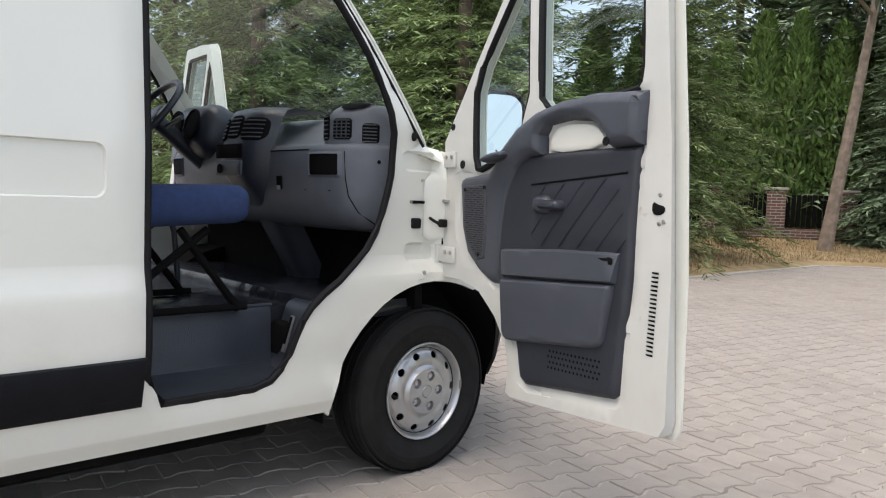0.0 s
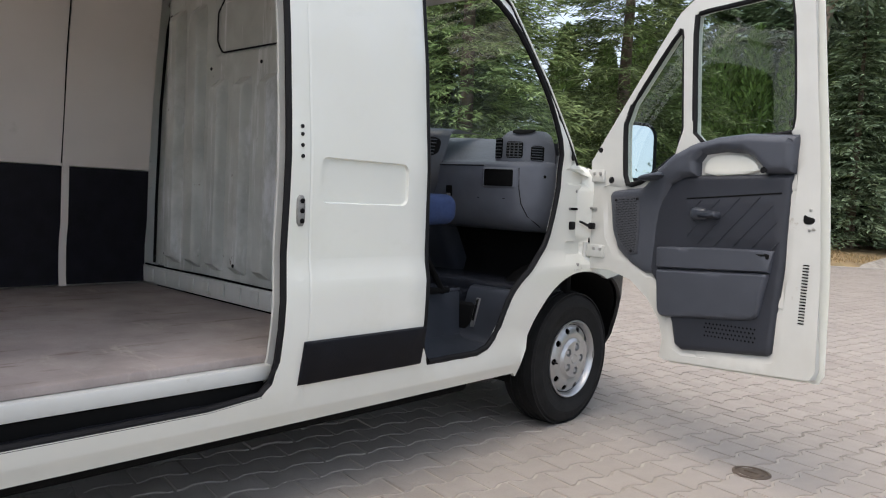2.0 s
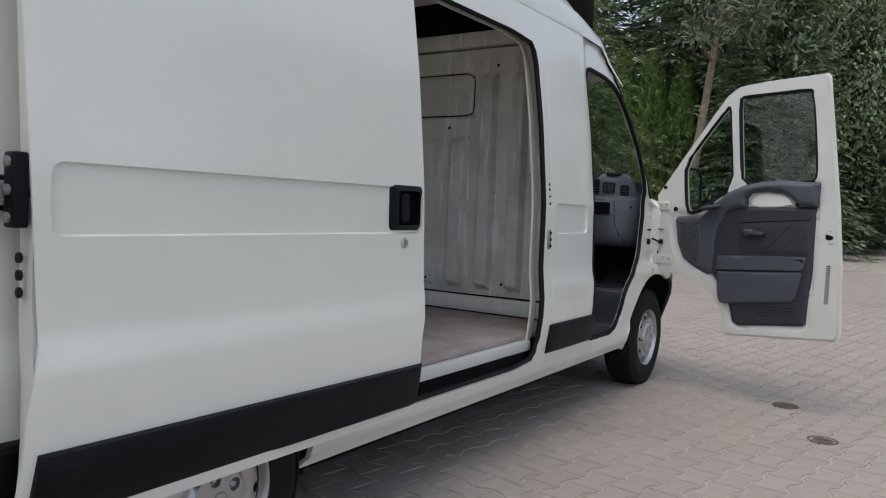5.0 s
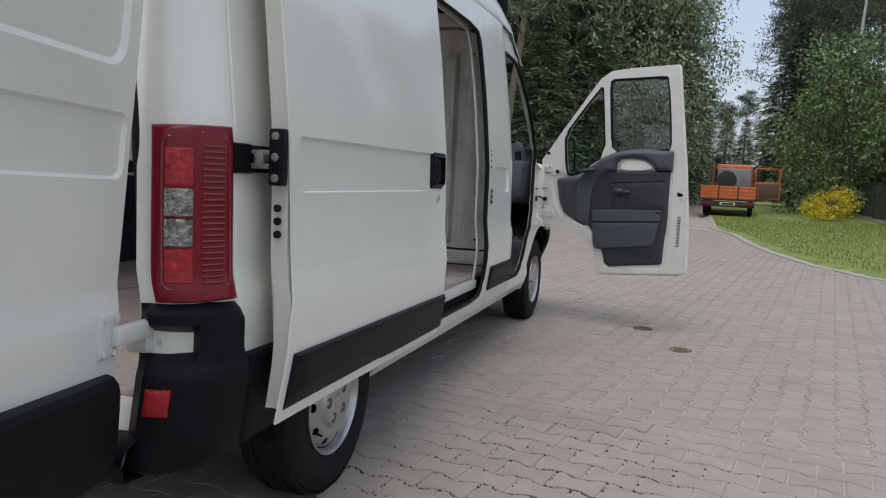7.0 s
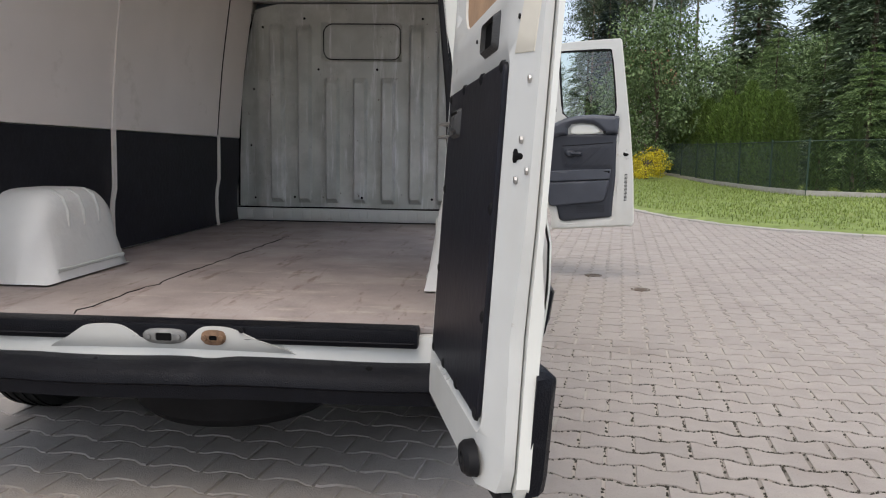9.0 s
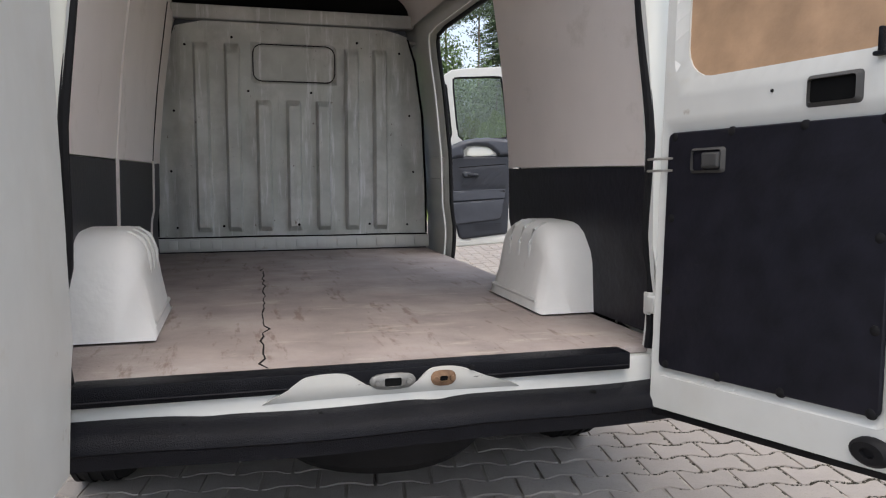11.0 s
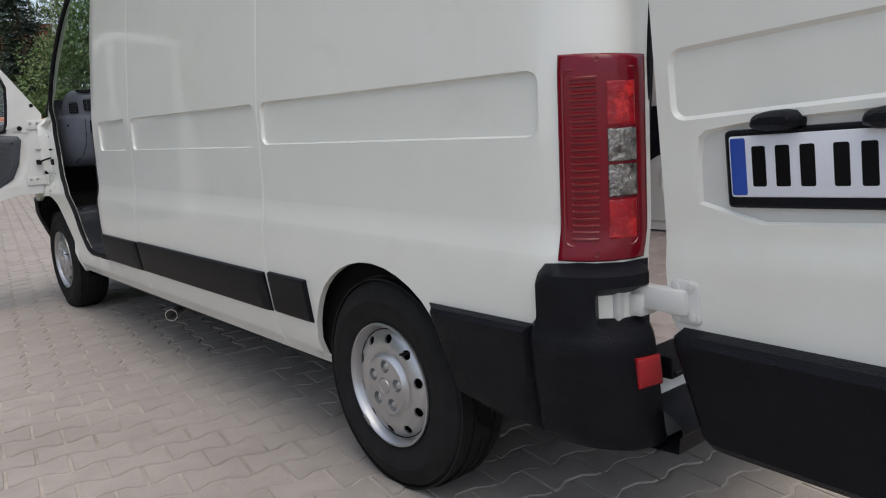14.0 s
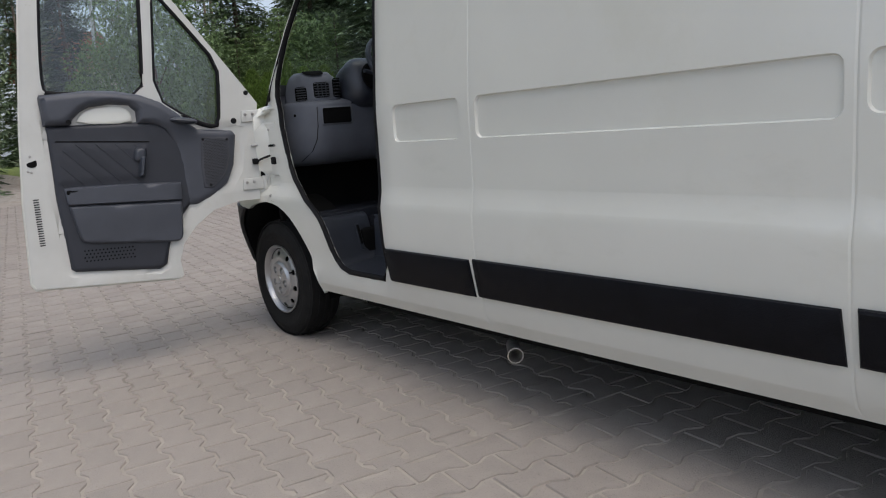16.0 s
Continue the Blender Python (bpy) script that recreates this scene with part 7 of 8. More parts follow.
# kerb stones
kerb = tagged(new("kerb"), "flat pale concrete kerb stones", "kerb", kind="structure")
bm = bmesh.new()
box(bm, (-0.49, 0.0, -0.05), (0.49, 0.34, 0.024), 0.01, 2)
kme = obj("kerb_stone", bm, KERB, kerb)
first = True
for line, sidew in ((LEFT[2:6], 1), (RIGHT[:11], 1)):
    for (x1, y1), (x2, y2) in zip(line, line[1:]):
        L = math.hypot(x2 - x1, y2 - y1)
        n = max(1, round(L / 1.0))
        ang = math.degrees(math.atan2(y2 - y1, x2 - x1))
        for k in range(n):
            t = (k + 0.5) / n
            o = kme if first else new("kerb_stone", kme.data)
            o.parent = kerb
            first = False
            o.matrix_basis = pose(x1 + (x2 - x1) * t, y1 + (y2 - y1) * t, rng.normal(0, 0.004), 0, 0, ang + rng.normal(0, 0.5)) @ Matrix.Diagonal((L / n, 1, 1, 1))


# ---- grass blades on the verges ----
def blades(name, n, box_, rgb, label, lo, hi, side_):
    V, F = [], []
    while len(F) < n:
        x, y = rng.uniform(box_[0], box_[1]), rng.uniform(box_[2], box_[3])
        if inside((x, y), YARD) or (side_ > 0) != (x > 0.8) or (y > 19 and -1.5 < x < 3.0):
            continue
        d = min(seg_dist((x, y), a, b) for a, b in EDGES)
        if d < 0.36:
            continue
        z, h, a, l = bank(x, y) - 0.01, rng.uniform(lo, hi), rng.uniform(0, 6.28), rng.uniform(0.1, 0.5)
        w = 0.012
        k = len(V)
        ca, sa = math.cos(a), math.sin(a)
        V += [(x - w * ca, y - w * sa, z), (x + w * ca, y + w * sa, z), (x - sa * h * l, y + ca * h * l, z + h)]
        F.append((k, k + 1, k + 2))
    me = bpy.data.meshes.new(name)
    me.from_pydata(V, [], F)
    m = leaf_mat(name + "_blade", rgb, 0.35)
    me.materials.append(m)
    tagged(new(name, me), label, "grass", kind="stuff")


def leaf_mat(name, rgb, spread=0.4, rough=0.6):
    m = bpy.data.materials.new(name)
    m.use_nodes = True
    nt = m.node_tree
    b = nt.nodes["Principled BSDF"]
    g = nt.nodes.new("ShaderNodeNewGeometry")
    r = nt.nodes.new("ShaderNodeValToRGB")
    r.color_ramp.elements[0].color = (*[c * (1 - spread) for c in rgb], 1)
    r.color_ramp.elements[1].color = (*[c * (1 + spread) for c in rgb], 1)
    oi = nt.nodes.new("ShaderNodeObjectInfo")
    hs = nt.nodes.new("ShaderNodeHueSaturation")
    mp = nt.nodes.new("ShaderNodeMapRange")
    mp.inputs["To Min"].default_value, mp.inputs["To Max"].default_value = 0.75, 1.25
    nt.links.new(g.outputs["Random Per Island"], r.inputs[0])
    nt.links.new(oi.outputs["Random"], mp.inputs[0])
    nt.links.new(mp.outputs[0], hs.inputs["Value"])
    nt.links.new(r.outputs[0], hs.inputs["Color"])
    nt.links.new(hs.outputs[0], b.inputs["Base Color"])
    b.inputs["Roughness"].default_value = rough
    b.inputs["Specular IOR Level"].default_value = 0.25
    return m


blades("green_grass", 30000, (2.8, 14, 5, 26), (0.2, 0.26, 0.06), "fresh green grass on the verge", 0.03, 0.09, 1)
blades("dry_grass", 14000, (-8, -1, 8, 21), (0.34, 0.24, 0.12), "dry yellow grass on the bank", 0.03, 0.10, -1)

# ---- trees ----
BARK = mat("rough_bark", (0.13, 0.1, 0.075), 0.95, var=0.4, scale=9, bump=1.0, bscale=22)
PINEBARK = mat("reddish_pine_bark", (0.22, 0.172, 0.135), 0.95, var=0.35, scale=7, bump=1.0, bscale=18)


def leaf_mesh(name, centres, ups, sides, lens, wids, material, parent, bend=0.25):
    """Many small folded leaves: base, two flanks, drooping tip."""
    c, u, s = np.asarray(centres), np.asarray(ups), np.asarray(sides)
    l, w = np.asarray(lens)[:, None], np.asarray(wids)[:, None]
    n = len(c)
    V = np.empty((n, 4, 3))
    V[:, 0] = c
    V[:, 1] = c + u * l * 0.45 + s * w
    V[:, 2] = c + u * l - np.array([0, 0, 1.0]) * l * bend
    V[:, 3] = c + u * l * 0.45 - s * w
    idx = np.arange(n)[:, None] * 4
    me = bpy.data.meshes.new(name)
    me.from_pydata(V.reshape(-1, 3).tolist(), [], np.concatenate([idx + np.array([0, 1, 2]), idx + np.array([0, 2, 3])]).tolist())
    me.materials.append(material)
    o = new(name, me)
    o.parent = parent
    return o


def unit(v):
    return v / (np.linalg.norm(v, axis=-1, keepdims=True) + 1e-9)


def trunk(parent, H, r, material=BARK, lean=0.0, top=0.15):
    bm = bmesh.new()
    tube(bm, [Vector((lean * t * H + 0.03 * math.sin(5 * t), 0.03 * math.cos(4 * t), H * t - 0.1 * (t == 0))) for t in [k / 10 for k in range(11)]], [r * (1.15 if k == 0 else 1 - (1 - top) * k / 10) for k in range(11)], 10)
    return part("trunk", bm, material, parent)


def spruce(label, H, R, seed, colour, lo=0.3, dens=1.0, fine_=1.0):
    g = np.random.default_rng(seed)
    t = thing("spruce_tree", label, "tree", "spruces by the yard")
    trunk(t, H, 0.018 * H, top=0.08)
    C, U, S, L, W = [], [], [], [], []
    z = lo
    while z < H * 0.985:
        rad = R * (1 - z / H) ** 0.75 + 0.12
        for k in range(int(8 * dens + 3)):
            a = g.uniform(0, 2 * np.pi)
            ln = rad * g.uniform(0.6, 1.12)
            d = np.array([np.cos(a), np.sin(a), 0])
            q = np.array([-np.sin(a), np.cos(a), 0])
            m = max(3, int(ln / (0.13 / fine_)))
            for i in range(m):
                f = (i + 0.5) / m
                if f < 0.25 and ln > 1.0:
                    continue
                p = d * ln * f + np.array([0, 0, z + ln * (0.12 * f - 0.36 * f * f)])
                reach = 0.34 * ln * (1 - f) + 0.10
                for sg in (-1, 1):
                    for r in range(1 + int(reach / (0.2 * 1.5 / fine_))):
                        o = q * sg * r * 0.2 * (1.5 / fine_) * g.uniform(0.7, 1.1) + np.array([0, 0, -0.05 * r + g.normal(0, 0.02)])
                        u = d * g.uniform(0.4, 1.0) + q * sg * g.uniform(0.3, 1.0) + np.array([0, 0, g.uniform(-0.35, 0.25)])
                        C.append(p + o), U.append(u), S.append(np.cross(u, [0, 0, 1.0]) + g.normal(0, 0.45, 3)), L.append(g.uniform(0.13, 0.25) * (1.5 / fine_) ** 1.4), W.append(0.028 * g.uniform(0.7, 1.5) * (1.5 / fine_) ** 1.6)
        z += g.uniform(0.16, 0.30) / dens ** 0.5
    C, U, S, L, W = np.array(C), unit(np.array(U)), unit(np.array(S)), np.array(L), np.array(W)
    n = len(C)
    if fine_ < 1.3:
        leaf_mesh("crown", C, U, S, L, W * 0.8, colour, t, 0.18)
        return t
    # each twig is a fan of two slim sprays
    C2 = np.concatenate([C, C + U * L[:, None] * 0.35])
    U2 = unit(np.concatenate([U + 0.25 * S, U - 0.45 * S]) + g.normal(0, 0.12, (2 * n, 3)))
    S2 = unit(np.concatenate([S, S]) + g.normal(0, 0.25, (2 * n, 3)))
    leaf_mesh("crown", C2, U2, S2, np.concatenate([L, L * 0.8]) * 0.9, np.concatenate([W, W]) * 0.42, colour, t, 0.18)
    return t


def thuja(label, H, R, seed, colour, n=4500, spray=1.0, top=0.62):
    g = np.random.default_rng(seed)
    t = thing("thuja", label, "tree", "thuja hedge")
    trunk(t, H * 0.9, 0.06)
    z = H * g.uniform(0, 1, n) ** 0.85
    f = z / H
    prof = R * np.minimum(1.0, (1 - f) ** top * 1.25) * (0.86 + 0.1 * np.sin(9 * f + 1))
    a = g.uniform(0, 2 * np.pi, n)
    lob = 1 + 0.13 * np.sin(5 * a + 6 * f) + 0.1 * np.sin(11 * a - 9 * f)
    r = prof * lob * g.uniform(0.72, 1.03, n)
    C = np.stack([r * np.cos(a), r * np.sin(a), z], 1)
    U = unit(np.stack([np.cos(a) * 0.55, np.sin(a) * 0.55, np.full(n, 0.9)], 1) + g.normal(0, 0.3, (n, 3)))
    S = unit(np.stack([-np.sin(a), np.cos(a), np.zeros(n)], 1) + g.normal(0, 0.4, (n, 3)))
    leaf_mesh("crown", C, U, S, g.uniform(0.14, 0.30, n) * spray, g.uniform(0.03, 0.06, n) * spray, colour, t, 0.0)
    return t


def lumpy(name, label, cat, group, H, R, seed, colour, n=6500, lobes=26, stem=0.5, leaf=0.11, hang=0.0, tr=0.09, bark=BARK):
    """A broad-leaved crown: leaves round many uneven lumps on limbs."""
    g = np.random.default_rng(seed)
    t = thing(name, label, cat, group)
    trunk(t, H * 0.75, tr, bark)
    C, U, S, L, W = [], [], [], [], []
    for k in range(lobes):
        f = g.uniform(0, 1)
        z = H * (stem + (1 - stem) * f) * 0.93
        rr = R * np.sqrt(max(0.08, 1 - ((f - 0.35) / 0.72) ** 2)) * g.uniform(0.35, 0.9)
        a = g.uniform(0, 2 * np.pi)
        cen = np.array([rr * np.cos(a), rr * np.sin(a), z])
        s = R * g.uniform(0.22, 0.42)
        m = n // lobes
        dirs = unit(g.normal(0, 1, (m, 3)))
        rad = s * g.uniform(0.5, 1.05, m) ** 0.5
        P = cen + dirs * rad[:, None] * np.array([1, 1, 0.75])
        if hang:
            P[:, 2] -= hang * g.uniform(0, 1, m) ** 2
        C.append(P)
        U.append(unit(dirs * 0.6 + g.normal(0, 0.6, (m, 3)) + np.array([0, 0, -0.25 - hang * 0.3])))
        S.append(unit(g.normal(0, 1, (m, 3))))
        L.append(g.uniform(0.7, 1.3, m) * leaf)
        W.append(g.uniform(0.25, 0.45, m) * leaf)
        if k < 9:
            bm = bmesh.new()
            tube(bm, [Vector((0, 0, z * 0.55)), Vector(cen * 0.5 + np.array([0, 0, z * 0.35])), Vector(cen)], [tr * 0.4, tr * 0.25, tr * 0.08], 6)
            part("limb", bm, bark, t)
    leaf_mesh("crown", np.concatenate(C), np.concatenate(U), np.concatenate(S), np.concatenate(L), np.concatenate(W), colour, t, 0.15)
    return t


def pine(label, H, R, seed, colour, bare=0.55, r=0.16, lean=0.0, n=5200):
    g = np.random.default_rng(seed)
    t = thing("pine_tree", label, "tree", "tall pines")
    trunk(t, H, r, PINEBARK, lean)
    C, U, S, L, W = [], [], [], [], []
    lob = 34
    for k in range(lob):
        f = g.uniform(0, 1) ** 0.8
        z = H * (bare + (1 - bare) * f)
        a = g.uniform(0, 2 * np.pi)
        rr = R * (1 - 0.65 * f) * g.uniform(0.3, 1.0)
        cen = np.array([lean * z + rr * np.cos(a), rr * np.sin(a), z])
        s = R * g.uniform(0.2, 0.4)
        m = n // lob
        dirs = unit(g.normal(0, 1, (m, 3)))
        P = cen + dirs * (s * g.uniform(0.2, 1.0, m)[:, None]) * np.array([1.2, 1.2, 0.5])
        C.append(P)
        U.append(unit(dirs * 0.5 + g.normal(0, 0.5, (m, 3)) + np.array([0, 0, 0.4])))
        S.append(unit(g.normal(0, 1, (m, 3))))
        L.append(g.uniform(0.18, 0.36, m))
        W.append(g.uniform(0.03, 0.06, m))
        if k < 12:
            bm = bmesh.new()
            tube(bm, [Vector((lean * z, 0, z - 0.3)), Vector(cen * 0.6 + np.array([0, 0, z * 0.4])), Vector(cen)], [r * 0.3, r * 0.2, r * 0.06], 6)
            part("limb", bm, PINEBARK, t)
    leaf_mesh("crown", np.concatenate(C), np.concatenate(U), np.concatenate(S), np.concatenate(L), np.concatenate(W), colour, t, 0.0)
    return t


SPRUCE_G = leaf_mat("spruce_needles", (0.2, 0.265, 0.11), 0.6)
SPRUCE_B = leaf_mat("dark_spruce_needles", (0.145, 0.195, 0.115), 0.5)
THUJA_G = leaf_mat("thuja_sprays", (0.165, 0.255, 0.08), 0.5)
LEAF_G = leaf_mat("hazel_leaves", (0.145, 0.215, 0.09), 0.45)
BIRCH_G = leaf_mat("birch_leaves", (0.215, 0.275, 0.155), 0.4)
PINE_G = leaf_mat("pine_needles", (0.09, 0.12, 0.075), 0.5)
YELLOW = leaf_mat("yellow_shrub_leaves", (0.5, 0.42, 0.03), 0.4)


def plant(first, spots):
    """Places the first tree and its copies: x, y, scale."""
    for k, (x, y, s) in enumerate(spots):
        m = Matrix.Translation((x, y, bank(x, y) - 0.05)) @ pose(0, 0, 0, 0, 0, (k * 137) % 360)
        sc = Matrix.Diagonal((s, s, s * (0.94 + 0.12 * ((k * 7) % 5) / 4), 1))
        if k == 0:
            first.matrix_basis = m @ sc
        else:
            c = copy_thing(first, m)
            c.matrix_basis = m @ sc


SP1 = spruce("tall green spruce with drooping boughs behind the kerb", 9.5, 2.7, 11, SPRUCE_G, 0.5, 1.05, 1.45)
plant(SP1, [(-5.4, 9.9, 1.0), (-4.9, 14.2, 1.05), (-7.6, 7.6, 0.95), (-8.5, 12.5, 1.1), (-11, 7.6, 1.2), (-6.8, 10.9, 1.1)])
SP2 = spruce("dark spruce standing behind the yard", 12.0, 3.0, 12, SPRUCE_B, 0.4, 0.9, 0.95)
plant(SP2, [(-2.6, 22.2, 0.62), (-1.9, 24.6, 0.9), (-3.0, 30, 1.2), (-0.9, 30.5, 1.15), (-0.2, 38, 1.3), (-4.8, 24.5, 1.1), (-6.6, 28, 1.3), (0.6, 46, 1.3), (3.2, 70, 0.7), (5.2, 73, 0.68), (6.6, 69, 0.62), (8.3, 59, 1.0), (9.7, 58, 0.95), (13.2, 34, 1.0), (15.5, 31, 1.0), (17.5, 35, 1.15), (20.5, 38, 1.2), (17, 29, 1.2), (20, 25, 1.1), (23, 22, 1.2), (-1.6, 34, 1.1), (-9, 26, 1.1), (15, 24, 0.8), (12.8, 22, 0.75), (17.5, 20, 0.9), (14.2, 18.6, 0.75), (-14, 12, 1.2)])
TH = thuja("tall clipped green thuja in a hedge", 5.6, 0.85, 13, THUJA_G, 6500)
plant(TH, [(-7.4, 22.0, 1.0), (-6.4, 22.4, 1.05), (-5.5, 22.6, 0.98), (-4.6, 23.0, 1.02), (-8.4, 21.4, 1.03), (-9.4, 20.8, 1.0), (-10.4, 20.1, 1.02), (-3.7, 23.8, 0.95)])
TH2 = thuja("slim green thuja in a row beside the wire fence", 3.05, 0.46, 14, leaf_mat("young_thuja_sprays", (0.145, 0.215, 0.055), 0.5), 8000, 0.55, 0.42)
plant(TH2, [(9.27 + 0.02 * k, 20.0 + 1.27 * k, (1.0, 0.97, 1.04, 1.02, 1.03, 1.0, 1.02, 1.0, 0.96, 0.93, 0.85)[k]) for k in range(11)] + [(9.25, 19.1, 0.8)])
TH3 = thuja("thin young conifer behind the wire mesh", 2.15, 0.27, 24, leaf_mat("thin_conifer_sprays", (0.09, 0.13, 0.05), 0.5), 2200, 0.6, 0.8)
plant(TH3, [(9.44, 17.4, 0.95), (10.1, 16.83, 0.95), (10.84, 16.2, 1.0), (12.0, 16.1, 1.2), (14.17, 16.37, 1.32)])
HZ = lumpy("leafy_shrub", "bright green leafy shrub behind the fence", "shrub", "leafy shrubs", 6.0, 2.8, 15, LEAF_G, 14000, 60, 0.12, 0.135)
plant(HZ, [(10.4, 33, 1.0), (8.4, 36.5, 0.95), (8.1, 31.0, 1.1), (13.6, 28.5, 0.95), (19, 18, 1.0), (22, 17, 1.1), (14, 35, 1.1)])
SP3 = spruce("broad young spruce with pale green shoot tips behind the hedge", 6.0, 2.6, 23, leaf_mat("young_spruce_needles", (0.165, 0.24, 0.095), 0.55), 0.2, 0.95, 1.4)
plant(SP3, [(12.0, 20.3, 0.76), (11.9, 23.4, 0.82), (11.6, 26.8, 0.9), (12.2, 30.4, 0.95), (10.9, 29.4, 0.8), (14.6, 22.2, 0.85), (16, 18.6, 0.85)])
BI = lumpy("birch_tree", "tall birch with feathery hanging twigs", "tree", "birches along the lane", 13.0, 3.0, 16, BIRCH_G, 14000, 60, 0.2, 0.13, 1.3, 0.13, mat("pale_birch_bark", (0.4, 0.38, 0.34), 0.9, var=0.4, scale=8))
plant(BI, [(-1.6, 27.0, 1.15), (0.4, 38, 1.15), (-0.4, 33.5, 1.2), (-3.4, 29.0, 1.2), (-3.6, 25.6, 0.9), (-2.8, 43, 1.2), (-5, 38, 1.2)])
PN = pine("tall slender pine with a bare trunk", 17.0, 3.4, 17, PINE_G, n=6200)
plant(PN, [(11, 58, 1.0), (9.4, 62, 0.95), (8.4, 57, 0.85), (10.6, 66, 1.0), (12.4, 60, 1.0), (15.6, 65, 1.1), (19.6, 59, 1.05), (14.5, 55, 0.9), (19, 50, 1.1), (24, 44, 1.0), (17, 60, 1.2), (29, 38, 1.0), (22, 58, 1.1), (13, 68, 1.2), (-1, 60, 1.0), (0.5, 72, 1.1), (-4, 55, 1.1), (3.5, 80, 0.62), (5.4, 82, 0.6), (7.2, 80, 0.62), (1.8, 84, 0.7), (26, 30, 1.05), (33, 28, 1.0), (31, 46, 1.2)])
PL = pine("leaning pine with a bare reddish trunk on the dry bank", 11.0, 2.6, 18, PINE_G, 0.5, 0.155, 0.13, 4200)
plant(PL, [(-3.75, 19.4, 1.0)])
PL.matrix_basis = Matrix.Translation((-3.48, 19.65, bank(-3.48, 19.65) - 0.05)) @ pose(0, 0, 0, 0, 0, 47)
SM = spruce("small sparse young pine on the bank", 1.5, 0.6, 19, leaf_mat("young_pine_needles", (0.12, 0.13, 0.05), 0.4), 0.15, 1.6, 2.5)
plant(SM, [(-5.0, 18.4, 1.0)])
YB = lumpy("yellow_shrub", "rounded yellow-leaved shrub on the grass", "shrub", "", 1.25, 0.95, 20, YELLOW, 4200, 26, 0.1, 0.07)
plant(YB, [(6.9, 27.0, 1.0)])
LB = spruce("blue-green spruce beside the lane", 12.5, 2.6, 21, leaf_mat("blue_spruce_needles", (0.07, 0.1, 0.085), 0.45), 1.0, 0.9, 1.0)
plant(LB, [(7.3, 41.0, 0.86)])

# ---- brick pillar fence on the left bank ----
BRICKM = mat("dark_brick", (0.16, 0.085, 0.065), 0.85, var=0.3, scale=4, bump=0.5, bscale=30)
nt = BRICKM.node_tree
bt = nt.nodes.new("ShaderNodeTexBrick")
bt.inputs["Color1"].default_value, bt.inputs["Color2"].default_value, bt.inputs["Mortar"].default_value = (0.17, 0.08, 0.06, 1), (0.10, 0.065, 0.055, 1), (0.36, 0.33, 0.3, 1)
bt.inputs["Scale"].default_value, bt.inputs["Brick Width"].default_value, bt.inputs["Row Height"].default_value, bt.inputs["Mortar Size"].default_value = 1.0, 0.25, 0.075, 0.008
tc, mpg = nt.nodes.new("ShaderNodeTexCoord"), nt.nodes.new("ShaderNodeMapping")
mpg.inputs["Rotation"].default_value = (radians(90), 0, 0)
nt.links.new(tc.outputs["Object"], mpg.inputs[0])
nt.links.new(mpg.outputs[0], bt.inputs[0])
nt.links.new(bt.outputs[0], nt.nodes["Principled BSDF"].inputs["Base Color"])
fence = thing("garden_fence", "dark fence panels between brick pillars on the bank", "fence")
FP = [(-10.8, 17.6), (-8.9, 18.4), (-7.6, 19.0), (-6.25, 19.5), (-5.2, 20.9), (-3.9, 22.0), (-2.2, 23.4)]
for k, (x, y) in enumerate(FP):
    z = bank(x, y)
    bm = bmesh.new()
    box(bm, (-0.22, -0.22, z - 0.1), (0.22, 0.22, z + 1.2), 0.01)
    p = part("pillar", bm, BRICKM, fence, "dark brick pillar")
    p.matrix_basis = pose(x, y, 0, 0, 0, 30)
    bm = bmesh.new()
    box(bm, (-0.27, -0.27, z + 1.2), (0.27, 0.27, z + 1.27), 0.02)
    c = part("pillar_cap", bm, KERB, fence, "grey concrete cap")
    c.matrix_basis = pose(x, y, 0, 0, 0, 30)
    if k:
        x0, y0 = FP[k - 1]
        L, ang = math.hypot(x - x0, y - y0), math.degrees(math.atan2(y - y0, x - x0))
        zz = min(z, bank(x0, y0))
        bm = bmesh.new()
        box(bm, (0.2, -0.1, zz - 0.1), (L - 0.2, 0.1, zz + 0.26), 0.01)
        w = part("base_wall", bm, BRICKM, fence)
        w.matrix_basis = pose(x0, y0, 0, 0, 0, ang)
        for i in range(int(L / 0.13) - 3):
            bm = bmesh.new()
            box(bm, (0.26 + 0.13 * i, -0.012, zz + 0.3), (0.36 + 0.13 * i, 0.012, zz + 1.12), 0.004, 1)
            s_ = part("slat", bm, UNDER, fence)
            s_.matrix_basis = pose(x0, y0, 0, 0, 0, ang)

